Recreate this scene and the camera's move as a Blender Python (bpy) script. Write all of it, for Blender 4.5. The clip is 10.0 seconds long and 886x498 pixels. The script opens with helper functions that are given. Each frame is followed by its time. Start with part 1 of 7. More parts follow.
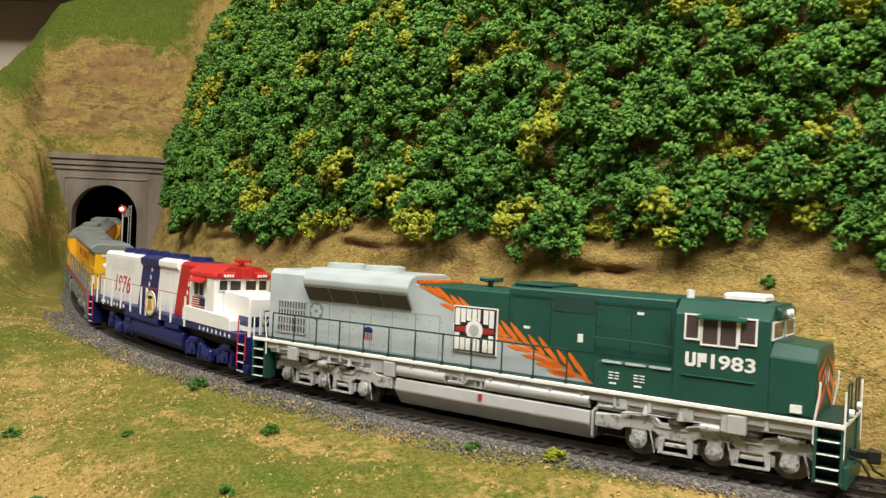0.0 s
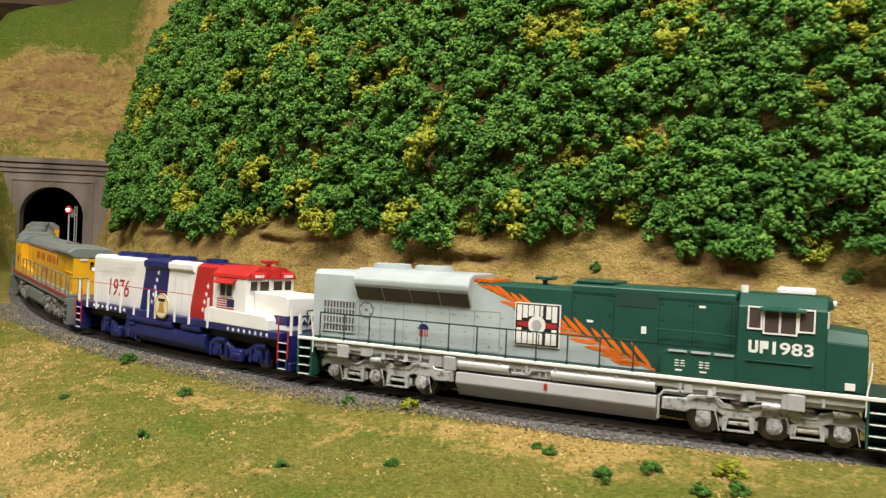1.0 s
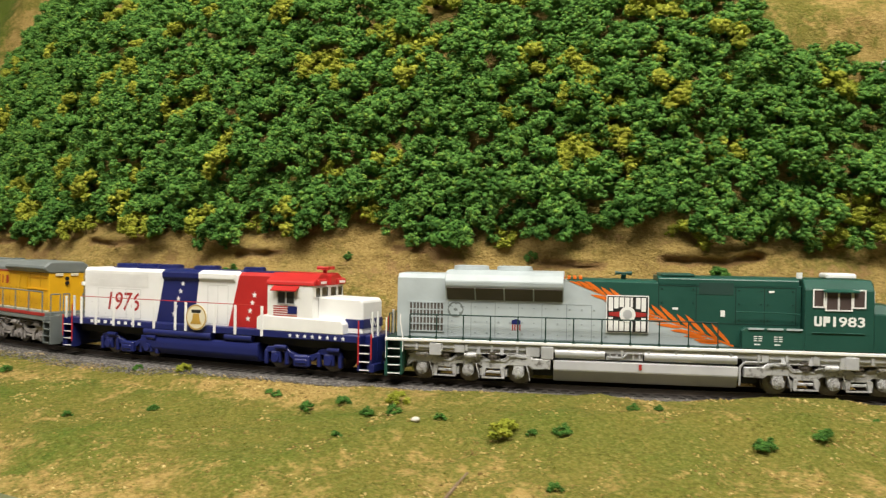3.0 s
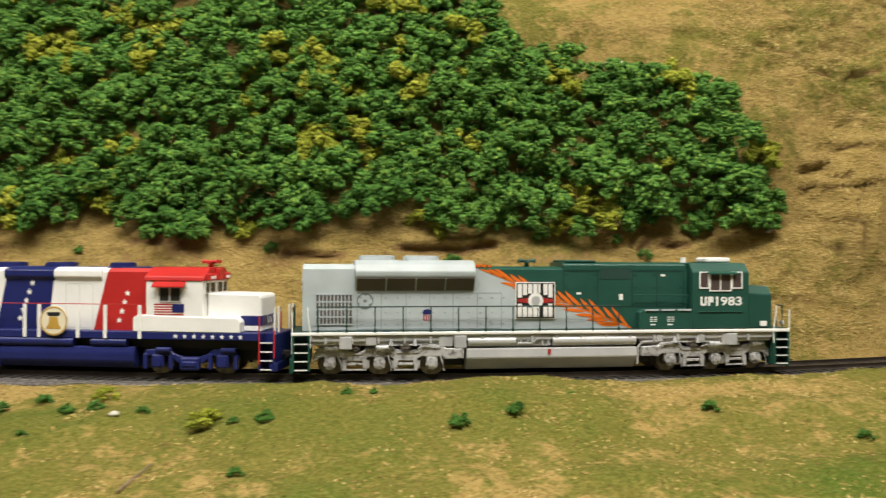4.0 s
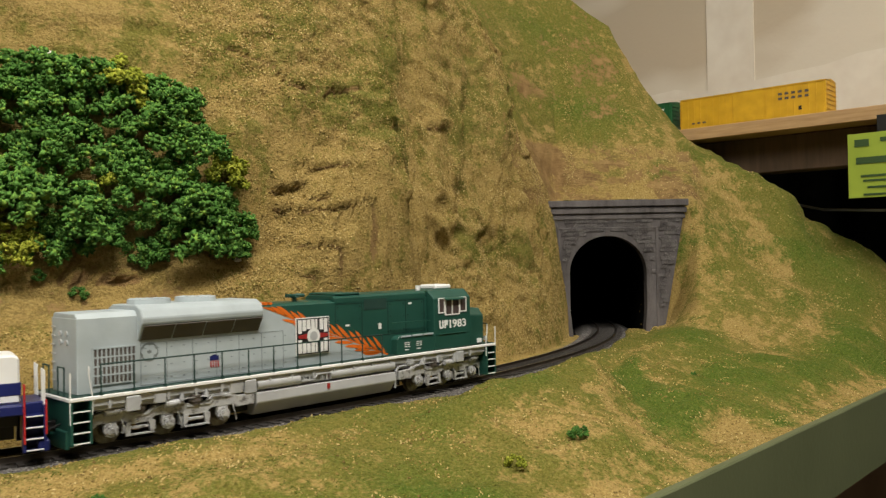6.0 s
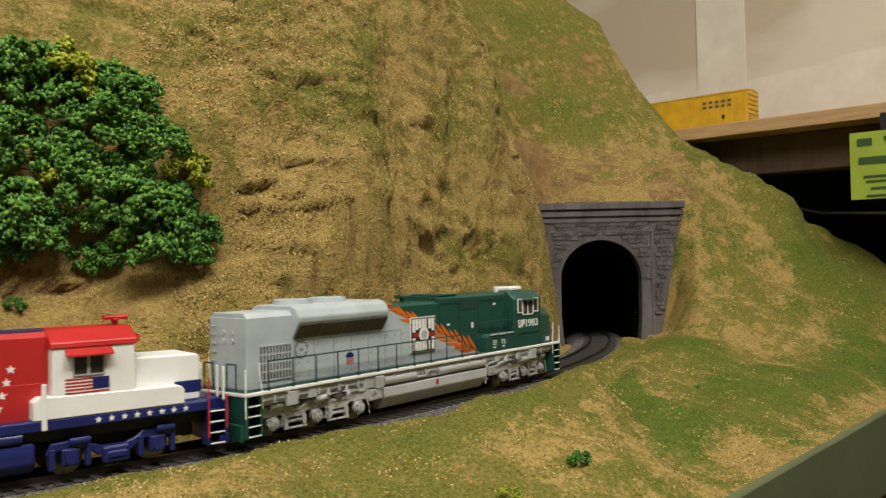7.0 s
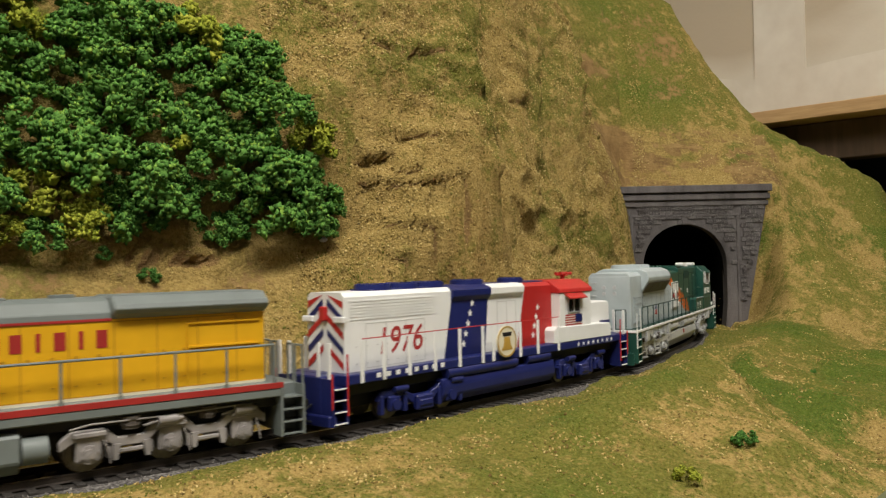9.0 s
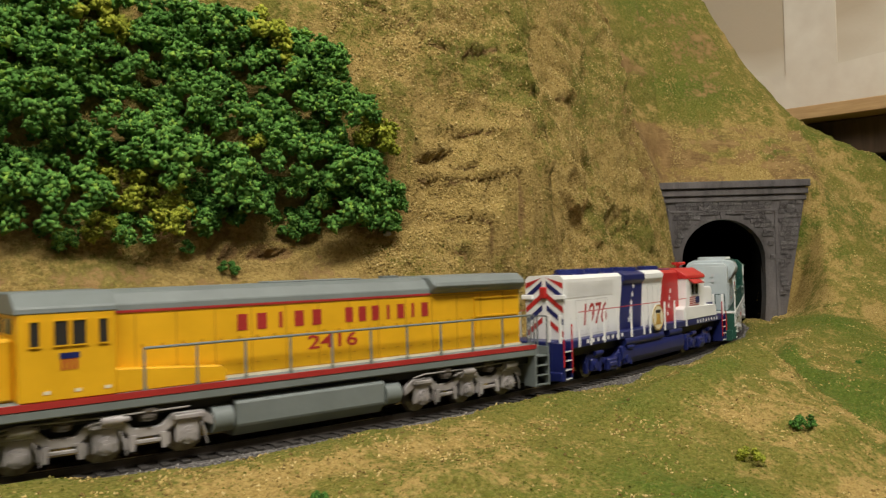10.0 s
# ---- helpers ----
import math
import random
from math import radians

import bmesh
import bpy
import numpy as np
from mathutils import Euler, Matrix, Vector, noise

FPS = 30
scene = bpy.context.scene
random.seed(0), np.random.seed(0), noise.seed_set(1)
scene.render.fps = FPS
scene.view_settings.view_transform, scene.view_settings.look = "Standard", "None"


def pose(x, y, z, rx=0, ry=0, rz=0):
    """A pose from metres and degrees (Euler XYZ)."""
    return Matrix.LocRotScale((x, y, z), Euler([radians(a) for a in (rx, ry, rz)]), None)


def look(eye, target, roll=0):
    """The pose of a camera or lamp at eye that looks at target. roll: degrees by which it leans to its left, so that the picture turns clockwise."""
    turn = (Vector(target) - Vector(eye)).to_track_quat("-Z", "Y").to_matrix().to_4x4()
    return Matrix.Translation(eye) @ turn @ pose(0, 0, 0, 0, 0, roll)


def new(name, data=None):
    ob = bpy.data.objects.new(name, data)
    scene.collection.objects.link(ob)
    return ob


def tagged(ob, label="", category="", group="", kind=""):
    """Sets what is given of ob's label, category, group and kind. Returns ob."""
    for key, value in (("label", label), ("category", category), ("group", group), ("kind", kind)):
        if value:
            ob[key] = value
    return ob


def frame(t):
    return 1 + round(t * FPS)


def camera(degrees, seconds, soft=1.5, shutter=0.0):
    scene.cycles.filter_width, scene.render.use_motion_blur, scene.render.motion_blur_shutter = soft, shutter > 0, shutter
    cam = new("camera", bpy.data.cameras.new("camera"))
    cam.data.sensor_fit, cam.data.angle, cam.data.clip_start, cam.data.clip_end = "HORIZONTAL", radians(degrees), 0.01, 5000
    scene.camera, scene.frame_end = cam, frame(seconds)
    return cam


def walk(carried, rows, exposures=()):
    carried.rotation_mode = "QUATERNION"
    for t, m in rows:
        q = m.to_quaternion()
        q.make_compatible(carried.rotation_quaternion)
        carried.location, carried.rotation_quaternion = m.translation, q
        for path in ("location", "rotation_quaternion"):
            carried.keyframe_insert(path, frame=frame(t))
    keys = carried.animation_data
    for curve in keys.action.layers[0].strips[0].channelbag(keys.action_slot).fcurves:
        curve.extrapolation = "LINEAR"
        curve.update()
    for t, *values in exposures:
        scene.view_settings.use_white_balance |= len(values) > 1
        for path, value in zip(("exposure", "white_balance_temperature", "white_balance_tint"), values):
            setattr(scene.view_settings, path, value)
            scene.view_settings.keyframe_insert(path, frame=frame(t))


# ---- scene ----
cam = camera(56.42, 10.0, 1.3, 0.3)
PATH = [
    (0, 0.0002, 0.0001, 0.0707, 89.270, -2.696, 0.003),
    (0.5, 0.0157, -0.0342, 0.0713, 89.374, -2.716, -1.087),
    (1, 0.0353, -0.0719, 0.0693, 89.421, -2.471, -2.813),
    (1.5, 0.0482, -0.1174, 0.0707, 89.502, -2.335, -3.071),
    (2, 0.0711, -0.1492, 0.0704, 89.662, -2.190, -3.485),
    (3.5, 0.1364, -0.1891, 0.0641, 89.774, -0.395, -13.327),
    (4, 0.1654, -0.1926, 0.0594, 90.212, -0.264, -19.937),
    (4.5, 0.1922, -0.1891, 0.0596, 90.112, -0.261, -28.756),
    (5, 0.2212, -0.1850, 0.0639, 90.274, 0.091, -37.929),
    (5.5, 0.2513, -0.1807, 0.0677, 90.399, 0.634, -45.318),
    (6, 0.2718, -0.1665, 0.0726, 90.611, 1.022, -47.732),
    (7.5, 0.3094, -0.1181, 0.0699, 91.118, 1.212, -48.878),
    (8, 0.3028, -0.0948, 0.0644, 91.080, 1.028, -48.684),
    (8.5, 0.2900, -0.0873, 0.0631, 90.966, 1.067, -47.853),
    (9, 0.2798, -0.0850, 0.0617, 90.891, 1.166, -47.583),
    (9.5, 0.2724, -0.0807, 0.0604, 90.844, 1.241, -47.203),
    (10, 0.2557, -0.0805, 0.0587, 90.915, 1.445, -46.201),
]
walk(cam, [(t, pose(*row)) for t, *row in PATH], [(0.0, 0.33), (2.0, 0.26), (4.0, 0.14), (6.0, -0.11), (10.0, -0.15)])

# ---- light ----
world = bpy.data.worlds.new("room_air")
scene.world = world
world.use_nodes = True
world.node_tree.nodes["Background"].inputs[0].default_value = (1.0, 0.93, 0.82, 1)
world.node_tree.nodes["Background"].inputs[1].default_value = 0.22


def area_lamp(name, eye, target, sx, sy, watts, colour):
    data = bpy.data.lights.new(name, "AREA")
    data.shape, data.size, data.size_y, data.energy, data.color = "RECTANGLE", sx, sy, watts, colour
    ob = new(name, data)
    ob.matrix_world = look(eye, target)
    return ob


area_lamp("ceiling_lamp_middle", (0.12, -0.55, 1.36), (0.12, -0.15, 0.0), 1.5, 0.35, 44, (1.0, 0.95, 0.85))
# two unseen fill lamps, added to brighten the layout's ends
area_lamp("ceiling_lamp_west", (-0.75, 0.05, 1.36), (-0.60, 0.15, 0.0), 0.35, 1.2, 18, (1.0, 0.95, 0.85))
area_lamp("ceiling_lamp_east", (1.25, -0.25, 1.36), (1.15, -0.1, 0.0), 0.35, 1.2, 4, (1.0, 0.95, 0.85))


# ---- materials ----
def material(name, build, rough=0.6, metal=0.0, bump=0.0, spec=0.5):
    """A node material. build(n) gives (colour socket or tuple, height socket or None)."""
    m = bpy.data.materials.new(name)
    m.use_nodes = True
    nt = m.node_tree
    b = nt.nodes["Principled BSDF"]
    b.inputs["Roughness"].default_value, b.inputs["Metallic"].default_value = rough, metal
    b.inputs["Specular IOR Level"].default_value = spec
    colour, height = build(Nodes(nt))
    if isinstance(colour, tuple):
        b.inputs["Base Color"].default_value = (*colour, 1)
    else:
        nt.links.new(colour, b.inputs["Base Color"])
    if height is not None and bump:
        k = nt.nodes.new("ShaderNodeBump")
        k.inputs["Strength"].default_value, k.inputs["Distance"].default_value = 0.9, bump
        nt.links.new(height, k.inputs["Height"])
        nt.links.new(k.outputs[0], b.inputs["Normal"])
    return m


class Nodes:
    def __init__(self, nt):
        self.nt, self.place = nt, None

    def coords(self):
        if self.place is None:
            self.place = self.nt.nodes.new("ShaderNodeTexCoord").outputs["Object"]
        return self.place

    def stretch(self, sx, sy, sz):
        k = self.nt.nodes.new("ShaderNodeMapping")
        k.inputs["Scale"].default_value = (sx, sy, sz)
        self.nt.links.new(self.coords(), k.inputs[0])
        return k.outputs[0]

    def noise(self, scale, detail=4, rough=0.55, at=None, kind="ShaderNodeTexNoise"):
        k = self.nt.nodes.new(kind)
        k.inputs["Scale"].default_value = scale
        if kind == "ShaderNodeTexNoise":
            k.inputs["Detail"].default_value, k.inputs["Roughness"].default_value = detail, rough
        self.nt.links.new(at or self.coords(), k.inputs["Vector"])
        return k.outputs[0]

    def ramp(self, value, *stops):
        k = self.nt.nodes.new("ShaderNodeValToRGB")
        el = k.color_ramp.elements
        while len(el) < len(stops):
            el.new(0.5)
        for e, (at, c) in zip(el, stops):
            e.position, e.color = at, (*c, 1) if isinstance(c, tuple) else (c, c, c, 1)
        self.nt.links.new(value, k.inputs[0])
        return k.outputs[0]

    def mix(self, fac, a, b, mode="MIX"):
        k = self.nt.nodes.new("ShaderNodeMix")
        k.data_type, k.blend_type = "RGBA", mode
        for slot, v in ((k.inputs[0], fac), (k.inputs[6], a), (k.inputs[7], b)):
            if isinstance(v, tuple):
                slot.default_value = (*v, 1)
            elif isinstance(v, (int, float)):
                slot.default_value = v
            else:
                self.nt.links.new(v, slot)
        return k.outputs[2]

    def math(self, op, a, b=0.0):
        k = self.nt.nodes.new("ShaderNodeMath")
        k.operation = op
        for slot, v in ((k.inputs[0], a), (k.inputs[1], b)):
            if isinstance(v, (int, float)):
                slot.default_value = v
            else:
                self.nt.links.new(v, slot)
        return k.outputs[0]

    def attribute(self, name):
        k = self.nt.nodes.new("ShaderNodeAttribute")
        k.attribute_name = name
        return k

    def island(self):
        return self.nt.nodes.new("ShaderNodeNewGeometry").outputs["Random Per Island"]

    def chance(self):
        return self.nt.nodes.new("ShaderNodeObjectInfo").outputs["Random"]


def soft_paint(name, colour, rough=0.45, dirt=0.12, metal=0.0, spec=0.4):
    """Model paint: even colour with faint dust and scuffs."""
    dark = tuple(c * (1 - dirt) for c in colour)
    lite = tuple(min(1, c * (1 + dirt * 0.5) + dirt * 0.02) for c in colour)

    def build(n):
        a = n.ramp(n.noise(70, 3), (0.3, dark), (0.7, lite))
        return n.mix(n.math("MULTIPLY", n.noise(900, 2), 0.12), a, dark), n.noise(500, 2)

    return material(name, build, rough, metal, 0.00006, spec)


SAND, STRAW, GRASS, OLIVE, EARTH = (0.345, 0.236, 0.078), (0.255, 0.182, 0.048), (0.080, 0.118, 0.012), (0.165, 0.145, 0.027), (0.19, 0.112, 0.046)


def terrain_look(n):
    """Static grass, sand and painted plaster; the masks are painted on the mesh by where turf, sand and bare earth were
    laid and seams are shaded.
    """
    cover = n.attribute("cover").outputs["Color"]
    sep = n.nt.nodes.new("ShaderNodeSeparateColor")
    n.nt.links.new(cover, sep.inputs[0])
    grass, earth, mown = sep.outputs[0], sep.outputs[1], sep.outputs[2]
    big, mid, fine = n.noise(16, 5, 0.6), n.noise(75, 5, 0.62), n.noise(900, 3, 0.7)
    flakes = n.noise(650, 2, 0.5, kind="ShaderNodeTexVoronoi")
    sand = n.mix(n.ramp(mid, (0.35, 0.0), (0.65, 1.0)), SAND, STRAW)
    sand = n.mix(n.ramp(fine, (0.38, 0.0), (0.66, 1.0)), sand, (0.44, 0.31, 0.108))
    turf = n.mix(n.ramp(mid, (0.28, 0.0), (0.6, 1.0)), GRASS, OLIVE)
    turf = n.mix(n.ramp(fine, (0.45, 0.0), (0.7, 1.0)), turf, (0.23, 0.218, 0.05))
    edge = n.math("ADD", n.math("MULTIPLY", n.math("SUBTRACT", mid, 0.5), 1.5), n.math("MULTIPLY", n.math("SUBTRACT", big, 0.5), 0.9))
    fleck = n.math("MULTIPLY", n.math("SUBTRACT", n.noise(330, 3, 0.6), 0.5), 0.9)
    edge = n.math("ADD", edge, fleck)
    fac = n.ramp(n.math("ADD", grass, edge), (0.33, 0.0), (0.62, 1.0))
    base = n.mix(fac, sand, turf)
    fac = n.ramp(n.math("ADD", mown, n.math("MULTIPLY", edge, 0.7)), (0.30, 0.0), (0.72, 0.92))
    base = n.mix(fac, base, n.mix(n.ramp(fine, (0.35, 0.0), (0.68, 1.0)), (0.058, 0.105, 0.010), (0.115, 0.165, 0.022)))
    grain = n.noise(560, 3, 0.75)
    base = n.mix(n.ramp(grain, (0.36, 0.52), (0.48, 0.0)), base, n.mix(0.62, base, (0.012, 0.014, 0.003)))
    base = n.mix(n.ramp(grain, (0.54, 0.0), (0.70, 0.55)), base, n.mix(0.5, base, (0.52, 0.42, 0.17)))
    soil = n.mix(n.ramp(mid, (0.35, 0.0), (0.65, 1.0)), EARTH, (0.33, 0.21, 0.085))
    fac = n.ramp(n.math("ADD", earth, n.math("MULTIPLY", edge, 0.8)), (0.42, 0.0), (0.62, 1.0))
    base = n.mix(fac, base, soil)
    base = n.mix(n.ramp(flakes, (0.0, 0.35), (0.22, 0.0)), base, (0.12, 0.09, 0.03))
    # broken strata on the steep faces: thin shadows of cracks and lit lips, painted into the colour
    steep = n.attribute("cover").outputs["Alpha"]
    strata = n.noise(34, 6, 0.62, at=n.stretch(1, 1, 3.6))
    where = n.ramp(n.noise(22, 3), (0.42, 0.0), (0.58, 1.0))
    crack_shade = n.math("MULTIPLY", n.math("MULTIPLY", n.ramp(strata, (0.455, 0.0), (0.492, 1.0), (0.525, 0.0)), where), steep)
    lip_light = n.math("MULTIPLY", n.math("MULTIPLY", n.ramp(strata, (0.525, 0.0), (0.57, 1.0), (0.66, 0.0)), where), steep)
    base = n.mix(n.math("MULTIPLY", lip_light, 0.40), base, (0.50, 0.36, 0.15))
    base = n.mix(n.math("MULTIPLY", crack_shade, 0.70), base, (0.055, 0.036, 0.016))
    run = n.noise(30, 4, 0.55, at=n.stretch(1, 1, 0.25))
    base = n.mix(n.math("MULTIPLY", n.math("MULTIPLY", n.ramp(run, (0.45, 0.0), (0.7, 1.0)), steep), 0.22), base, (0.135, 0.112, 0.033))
    height = n.math("ADD", n.math("MULTIPLY", grain, 1.1), n.math("ADD", mid, n.math("MULTIPLY", n.math("MULTIPLY", strata, steep), 2.6)))
    return base, height


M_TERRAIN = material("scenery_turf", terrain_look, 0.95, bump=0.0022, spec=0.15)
M_BALLAST = material("grey_ballast", lambda n: (n.ramp(n.noise(900, 3, kind="ShaderNodeTexVoronoi"), (0.0, (0.030, 0.027, 0.026)), (0.5, (0.095, 0.088, 0.084)), (0.9, (0.20, 0.187, 0.178))), n.noise(800, 2)), 0.95, bump=0.0012, spec=0.2)
M_STONE_CRUMB = material("ballast_stone", lambda n: (n.ramp(n.island(), (0.0, (0.05, 0.046, 0.044)), (0.6, (0.140, 0.130, 0.125)), (1.0, (0.32, 0.30, 0.285))), None), 0.9, spec=0.2)
M_TIE = material("brown_black_tie", lambda n: (n.ramp(n.noise(300, 3, at=n.stretch(6, 1, 1)), (0.3, (0.014, 0.012, 0.011)), (0.8, (0.045, 0.038, 0.032))), n.noise(600, 2)), 0.75, bump=0.0003)
M_RAIL = material("weathered_rail", lambda n: (n.ramp(n.noise(120, 3), (0.3, (0.03, 0.024, 0.02)), (0.8, (0.075, 0.06, 0.05))), None), 0.5, 0.5)
M_RAILTOP = material("worn_rail_head", lambda n: ((0.42, 0.40, 0.37), None), 0.28, 1.0)


def portal_look(n):
    tone = n.ramp(n.noise(45, 4, at=n.stretch(1.6, 1, 0.45)), (0.3, (0.038, 0.034, 0.035)), (0.75, (0.155, 0.140, 0.140)))
    return n.mix(n.math("MULTIPLY", n.noise(600, 3), 0.32), tone, (0.26, 0.24, 0.235)), n.noise(700, 3)


M_PORTAL = material("cast_stone", portal_look, 0.9, bump=0.0006, spec=0.2)
M_BLOCK = material("cast_stone_block", lambda n: (n.mix(n.ramp(n.noise(420, 3), (0.48, 0.0), (0.66, 0.85)), n.mix(n.chance(), (0.038, 0.034, 0.036), (0.125, 0.114, 0.115)), (0.36, 0.33, 0.32)), n.noise(900, 3)), 0.9, bump=0.0008, spec=0.2)
M_PORTAL_OLD = material("sooty_concrete", lambda n: (n.ramp(n.noise(30, 5, at=n.stretch(1, 1, 0.4)), (0.3, (0.105, 0.086, 0.072)), (0.75, (0.25, 0.21, 0.18))), n.noise(400, 3)), 0.9, bump=0.0005, spec=0.2)
# near-black, so that the tunnels' darkness is in the colour itself
M_TUNNEL_DARK = material("tunnel_darkness", lambda n: ((0.006, 0.006, 0.006), None), 0.95, spec=0.05)
M_FASCIA = material("olive_fascia_paint", lambda n: (n.ramp(n.noise(12, 4), (0.3, (0.094, 0.108, 0.050)), (0.75, (0.116, 0.132, 0.063))), n.noise(200, 2)), 0.55, bump=0.0002)
M_WOOD = material("plywood_edge", lambda n: (n.ramp(n.noise(20, 4, at=n.stretch(1, 1, 14)), (0.3, (0.36, 0.21, 0.09)), (0.7, (0.52, 0.34, 0.16))), n.noise(200, 2)), 0.7, bump=0.0003)
# dark brown wood, with the shade under the shelf put into its tone
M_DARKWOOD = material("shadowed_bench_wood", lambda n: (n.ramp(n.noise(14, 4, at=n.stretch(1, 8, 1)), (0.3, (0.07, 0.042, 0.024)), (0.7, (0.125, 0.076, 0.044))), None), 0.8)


def drywall_look(n):
    patch = n.ramp(n.noise(3.2, 3, 0.5, at=n.stretch(1, 0.7, 1.6)), (0.44, 0.0), (0.56, 1.0))
    return n.mix(patch, (0.52, 0.45, 0.34), (0.66, 0.61, 0.51)), n.noise(120, 3)


M_DRYWALL = material("taped_drywall", drywall_look, 0.85, bump=0.0004, spec=0.2)
M_COMPOUND = material("joint_compound", lambda n: (n.ramp(n.noise(25, 3), (0.3, (0.66, 0.61, 0.52)), (0.7, (0.74, 0.70, 0.61))), None), 0.85, spec=0.2)
M_CEIL = material("plain_room_paint", lambda n: (n.ramp(n.noise(4, 3), (0.3, (0.32, 0.285, 0.24)), (0.7, (0.37, 0.335, 0.28))), None), 0.9)
M_FLOOR = material("grey_floor", lambda n: (n.ramp(n.noise(6, 4), (0.3, (0.10, 0.09, 0.08)), (0.7, (0.15, 0.135, 0.12))), None), 0.8)


# ---- mesh helpers ----
def mesh_object(name, bm, material_, parent=None, label=""):
    me = bpy.data.meshes.new(name)
    bm.to_mesh(me)
    bm.free()
    for m in material_ if isinstance(material_, (list, tuple)) else [material_]:
        me.materials.append(m)
    ob = new(name, me)
    ob.parent = parent
    if label:
        ob["label"] = label
    return ob


def part(name, bm, material_, parent, label=""):
    return mesh_object(name, bm, material_, parent, label)


def box(bm, x0, x1, y0, y1, z0, z1, bevel=0.0, seg=1):
    r = bmesh.ops.create_cube(bm, size=1.0, matrix=Matrix.Translation(((x0 + x1) / 2, (y0 + y1) / 2, (z0 + z1) / 2)) @ Matrix.Diagonal((x1 - x0, y1 - y0, z1 - z0, 1)))
    if bevel:
        edges = list({e for v in r["verts"] for e in v.link_edges})
        bmesh.ops.bevel(bm, geom=edges, offset=bevel, segments=seg, affect="EDGES", profile=0.5)


def rod(bm, a, b, r, n=8):
    a, b = Vector(a), Vector(b)
    m = Matrix.Translation((a + b) / 2) @ (b - a).to_track_quat("Z", "Y").to_matrix().to_4x4()
    bmesh.ops.create_cone(bm, cap_ends=True, segments=n, radius1=r, radius2=r, depth=(b - a).length, matrix=m)


def wire(bm, pts, r, n=6):
    for a, b in zip(pts, pts[1:]):
        rod(bm, a, b, r, n)


def cylinder(bm, centre, axis, r, length, n=20, r2=None):
    a = Vector(axis).normalized()
    m = Matrix.Translation(centre) @ a.to_track_quat("Z", "Y").to_matrix().to_4x4()
    bmesh.ops.create_cone(bm, cap_ends=True, segments=n, radius1=r, radius2=r if r2 is None else r2, depth=length, matrix=m)


def prism(bm, outline, axis, lo, hi, bevel=0.0):
    """An outline extruded along an axis. axis x: outline is (y, z); y: (x, z); z: (x, y)."""
    def at(u, v, w):
        return {"x": (w, u, v), "y": (u, w, v), "z": (u, v, w)}[axis]
    a = [bm.verts.new(at(u, v, lo)) for u, v in outline]
    b = [bm.verts.new(at(u, v, hi)) for u, v in outline]
    n = len(outline)
    faces = [bm.faces.new(a), bm.faces.new(b[::-1])] + [bm.faces.new((a[i], b[i], b[(i + 1) % n], a[(i + 1) % n])) for i in range(n)]
    bmesh.ops.recalc_face_normals(bm, faces=faces)
    if bevel:
        edges = list({e for f in faces for e in f.edges})
        bmesh.ops.bevel(bm, geom=edges, offset=bevel, segments=1, affect="EDGES")


def plate(bm, pts):
    """A flat polygon from 3D points."""
    f = bm.faces.new([bm.verts.new(p) for p in pts])
    return f


def smooth(ob, angle=0.6):
    for f in ob.data.polygons:
        f.use_smooth = True
    ob.data.set_sharp_from_angle(angle=angle)
    return ob


# ---- the track's line ----
TRACK_AT, BEND = (0.0418, 0.3142), (-0.5776, 1.0358, 0.2303, 0.1047, -1.8124, 1.6559)
SS = np.linspace(-1.35, 1.5, 1141)


def heading(s):
    k = np.clip(s, -0.4, 0.9)
    th = sum(c * k**i for i, c in enumerate(BEND))
    return th + np.where(s < -0.4, (s + 0.4) * 0.75, 0) + np.where(s > 0.9, (s - 0.9) * 1.5, 0)


TH = heading(SS)
STEP = SS[1] - SS[0]
TX = np.concatenate([[0], np.cumsum((np.cos(TH)[1:] + np.cos(TH)[:-1]) / 2 * STEP)])
TY = np.concatenate([[0], np.cumsum((np.sin(TH)[1:] + np.sin(TH)[:-1]) / 2 * STEP)])
TX += TRACK_AT[0] - np.interp(0, SS, TX)
TY += TRACK_AT[1] - np.interp(0, SS, TY)


def rail_height(s):
    return 0.055 * np.maximum(0, -0.15 - np.asarray(s, float)) ** 2


def spot(s, d=0.0):
    """The place at s metres along the track and d metres to the hill side of it."""
    x, y, th = np.interp(s, SS, TX), np.interp(s, SS, TY), np.interp(s, SS, TH)
    return x - d * np.sin(th), y + d * np.cos(th)


def track_sweep(name, outline, s0, s1, material_, parent=None, step=0.006):
    """An outline (d, z) swept along the track; z is over the rail's head."""
    bm = bmesh.new()
    rings = []
    for s in np.arange(s0, s1 + step / 2, step):
        z0 = float(rail_height(s))
        rings.append([bm.verts.new((*spot(s, d), z0 + z)) for d, z in outline])
    for a, b in zip(rings, rings[1:]):
        for i in range(len(outline) - 1):
            bm.faces.new((a[i], b[i], b[i + 1], a[i + 1]))
    return mesh_object(name, bm, material_, parent)


# ---- terrain ----
# each row: a station along the track, then pairs of distance from the track and height
PROFILES = []


def profile(s, *pairs):
    PROFILES.append((s, np.array(pairs[0::2]), np.array(pairs[1::2])))


RB = -0.006
profile(-1.15, -0.6, 0.05, -0.25, 0.09, -0.17, 0.25, -0.1, 0.40, 0.0, 0.49, 0.1, 0.53, 0.2, 0.54, 0.5, 0.55)
profile(-0.95, -0.6, 0.02, -0.25, 0.08, -0.2, 0.16, -0.14, 0.285, -0.1, 0.355, -0.06, 0.37, 0.0, 0.36, 0.06, 0.37, 0.1, 0.42, 0.2, 0.47, 0.5, 0.5)
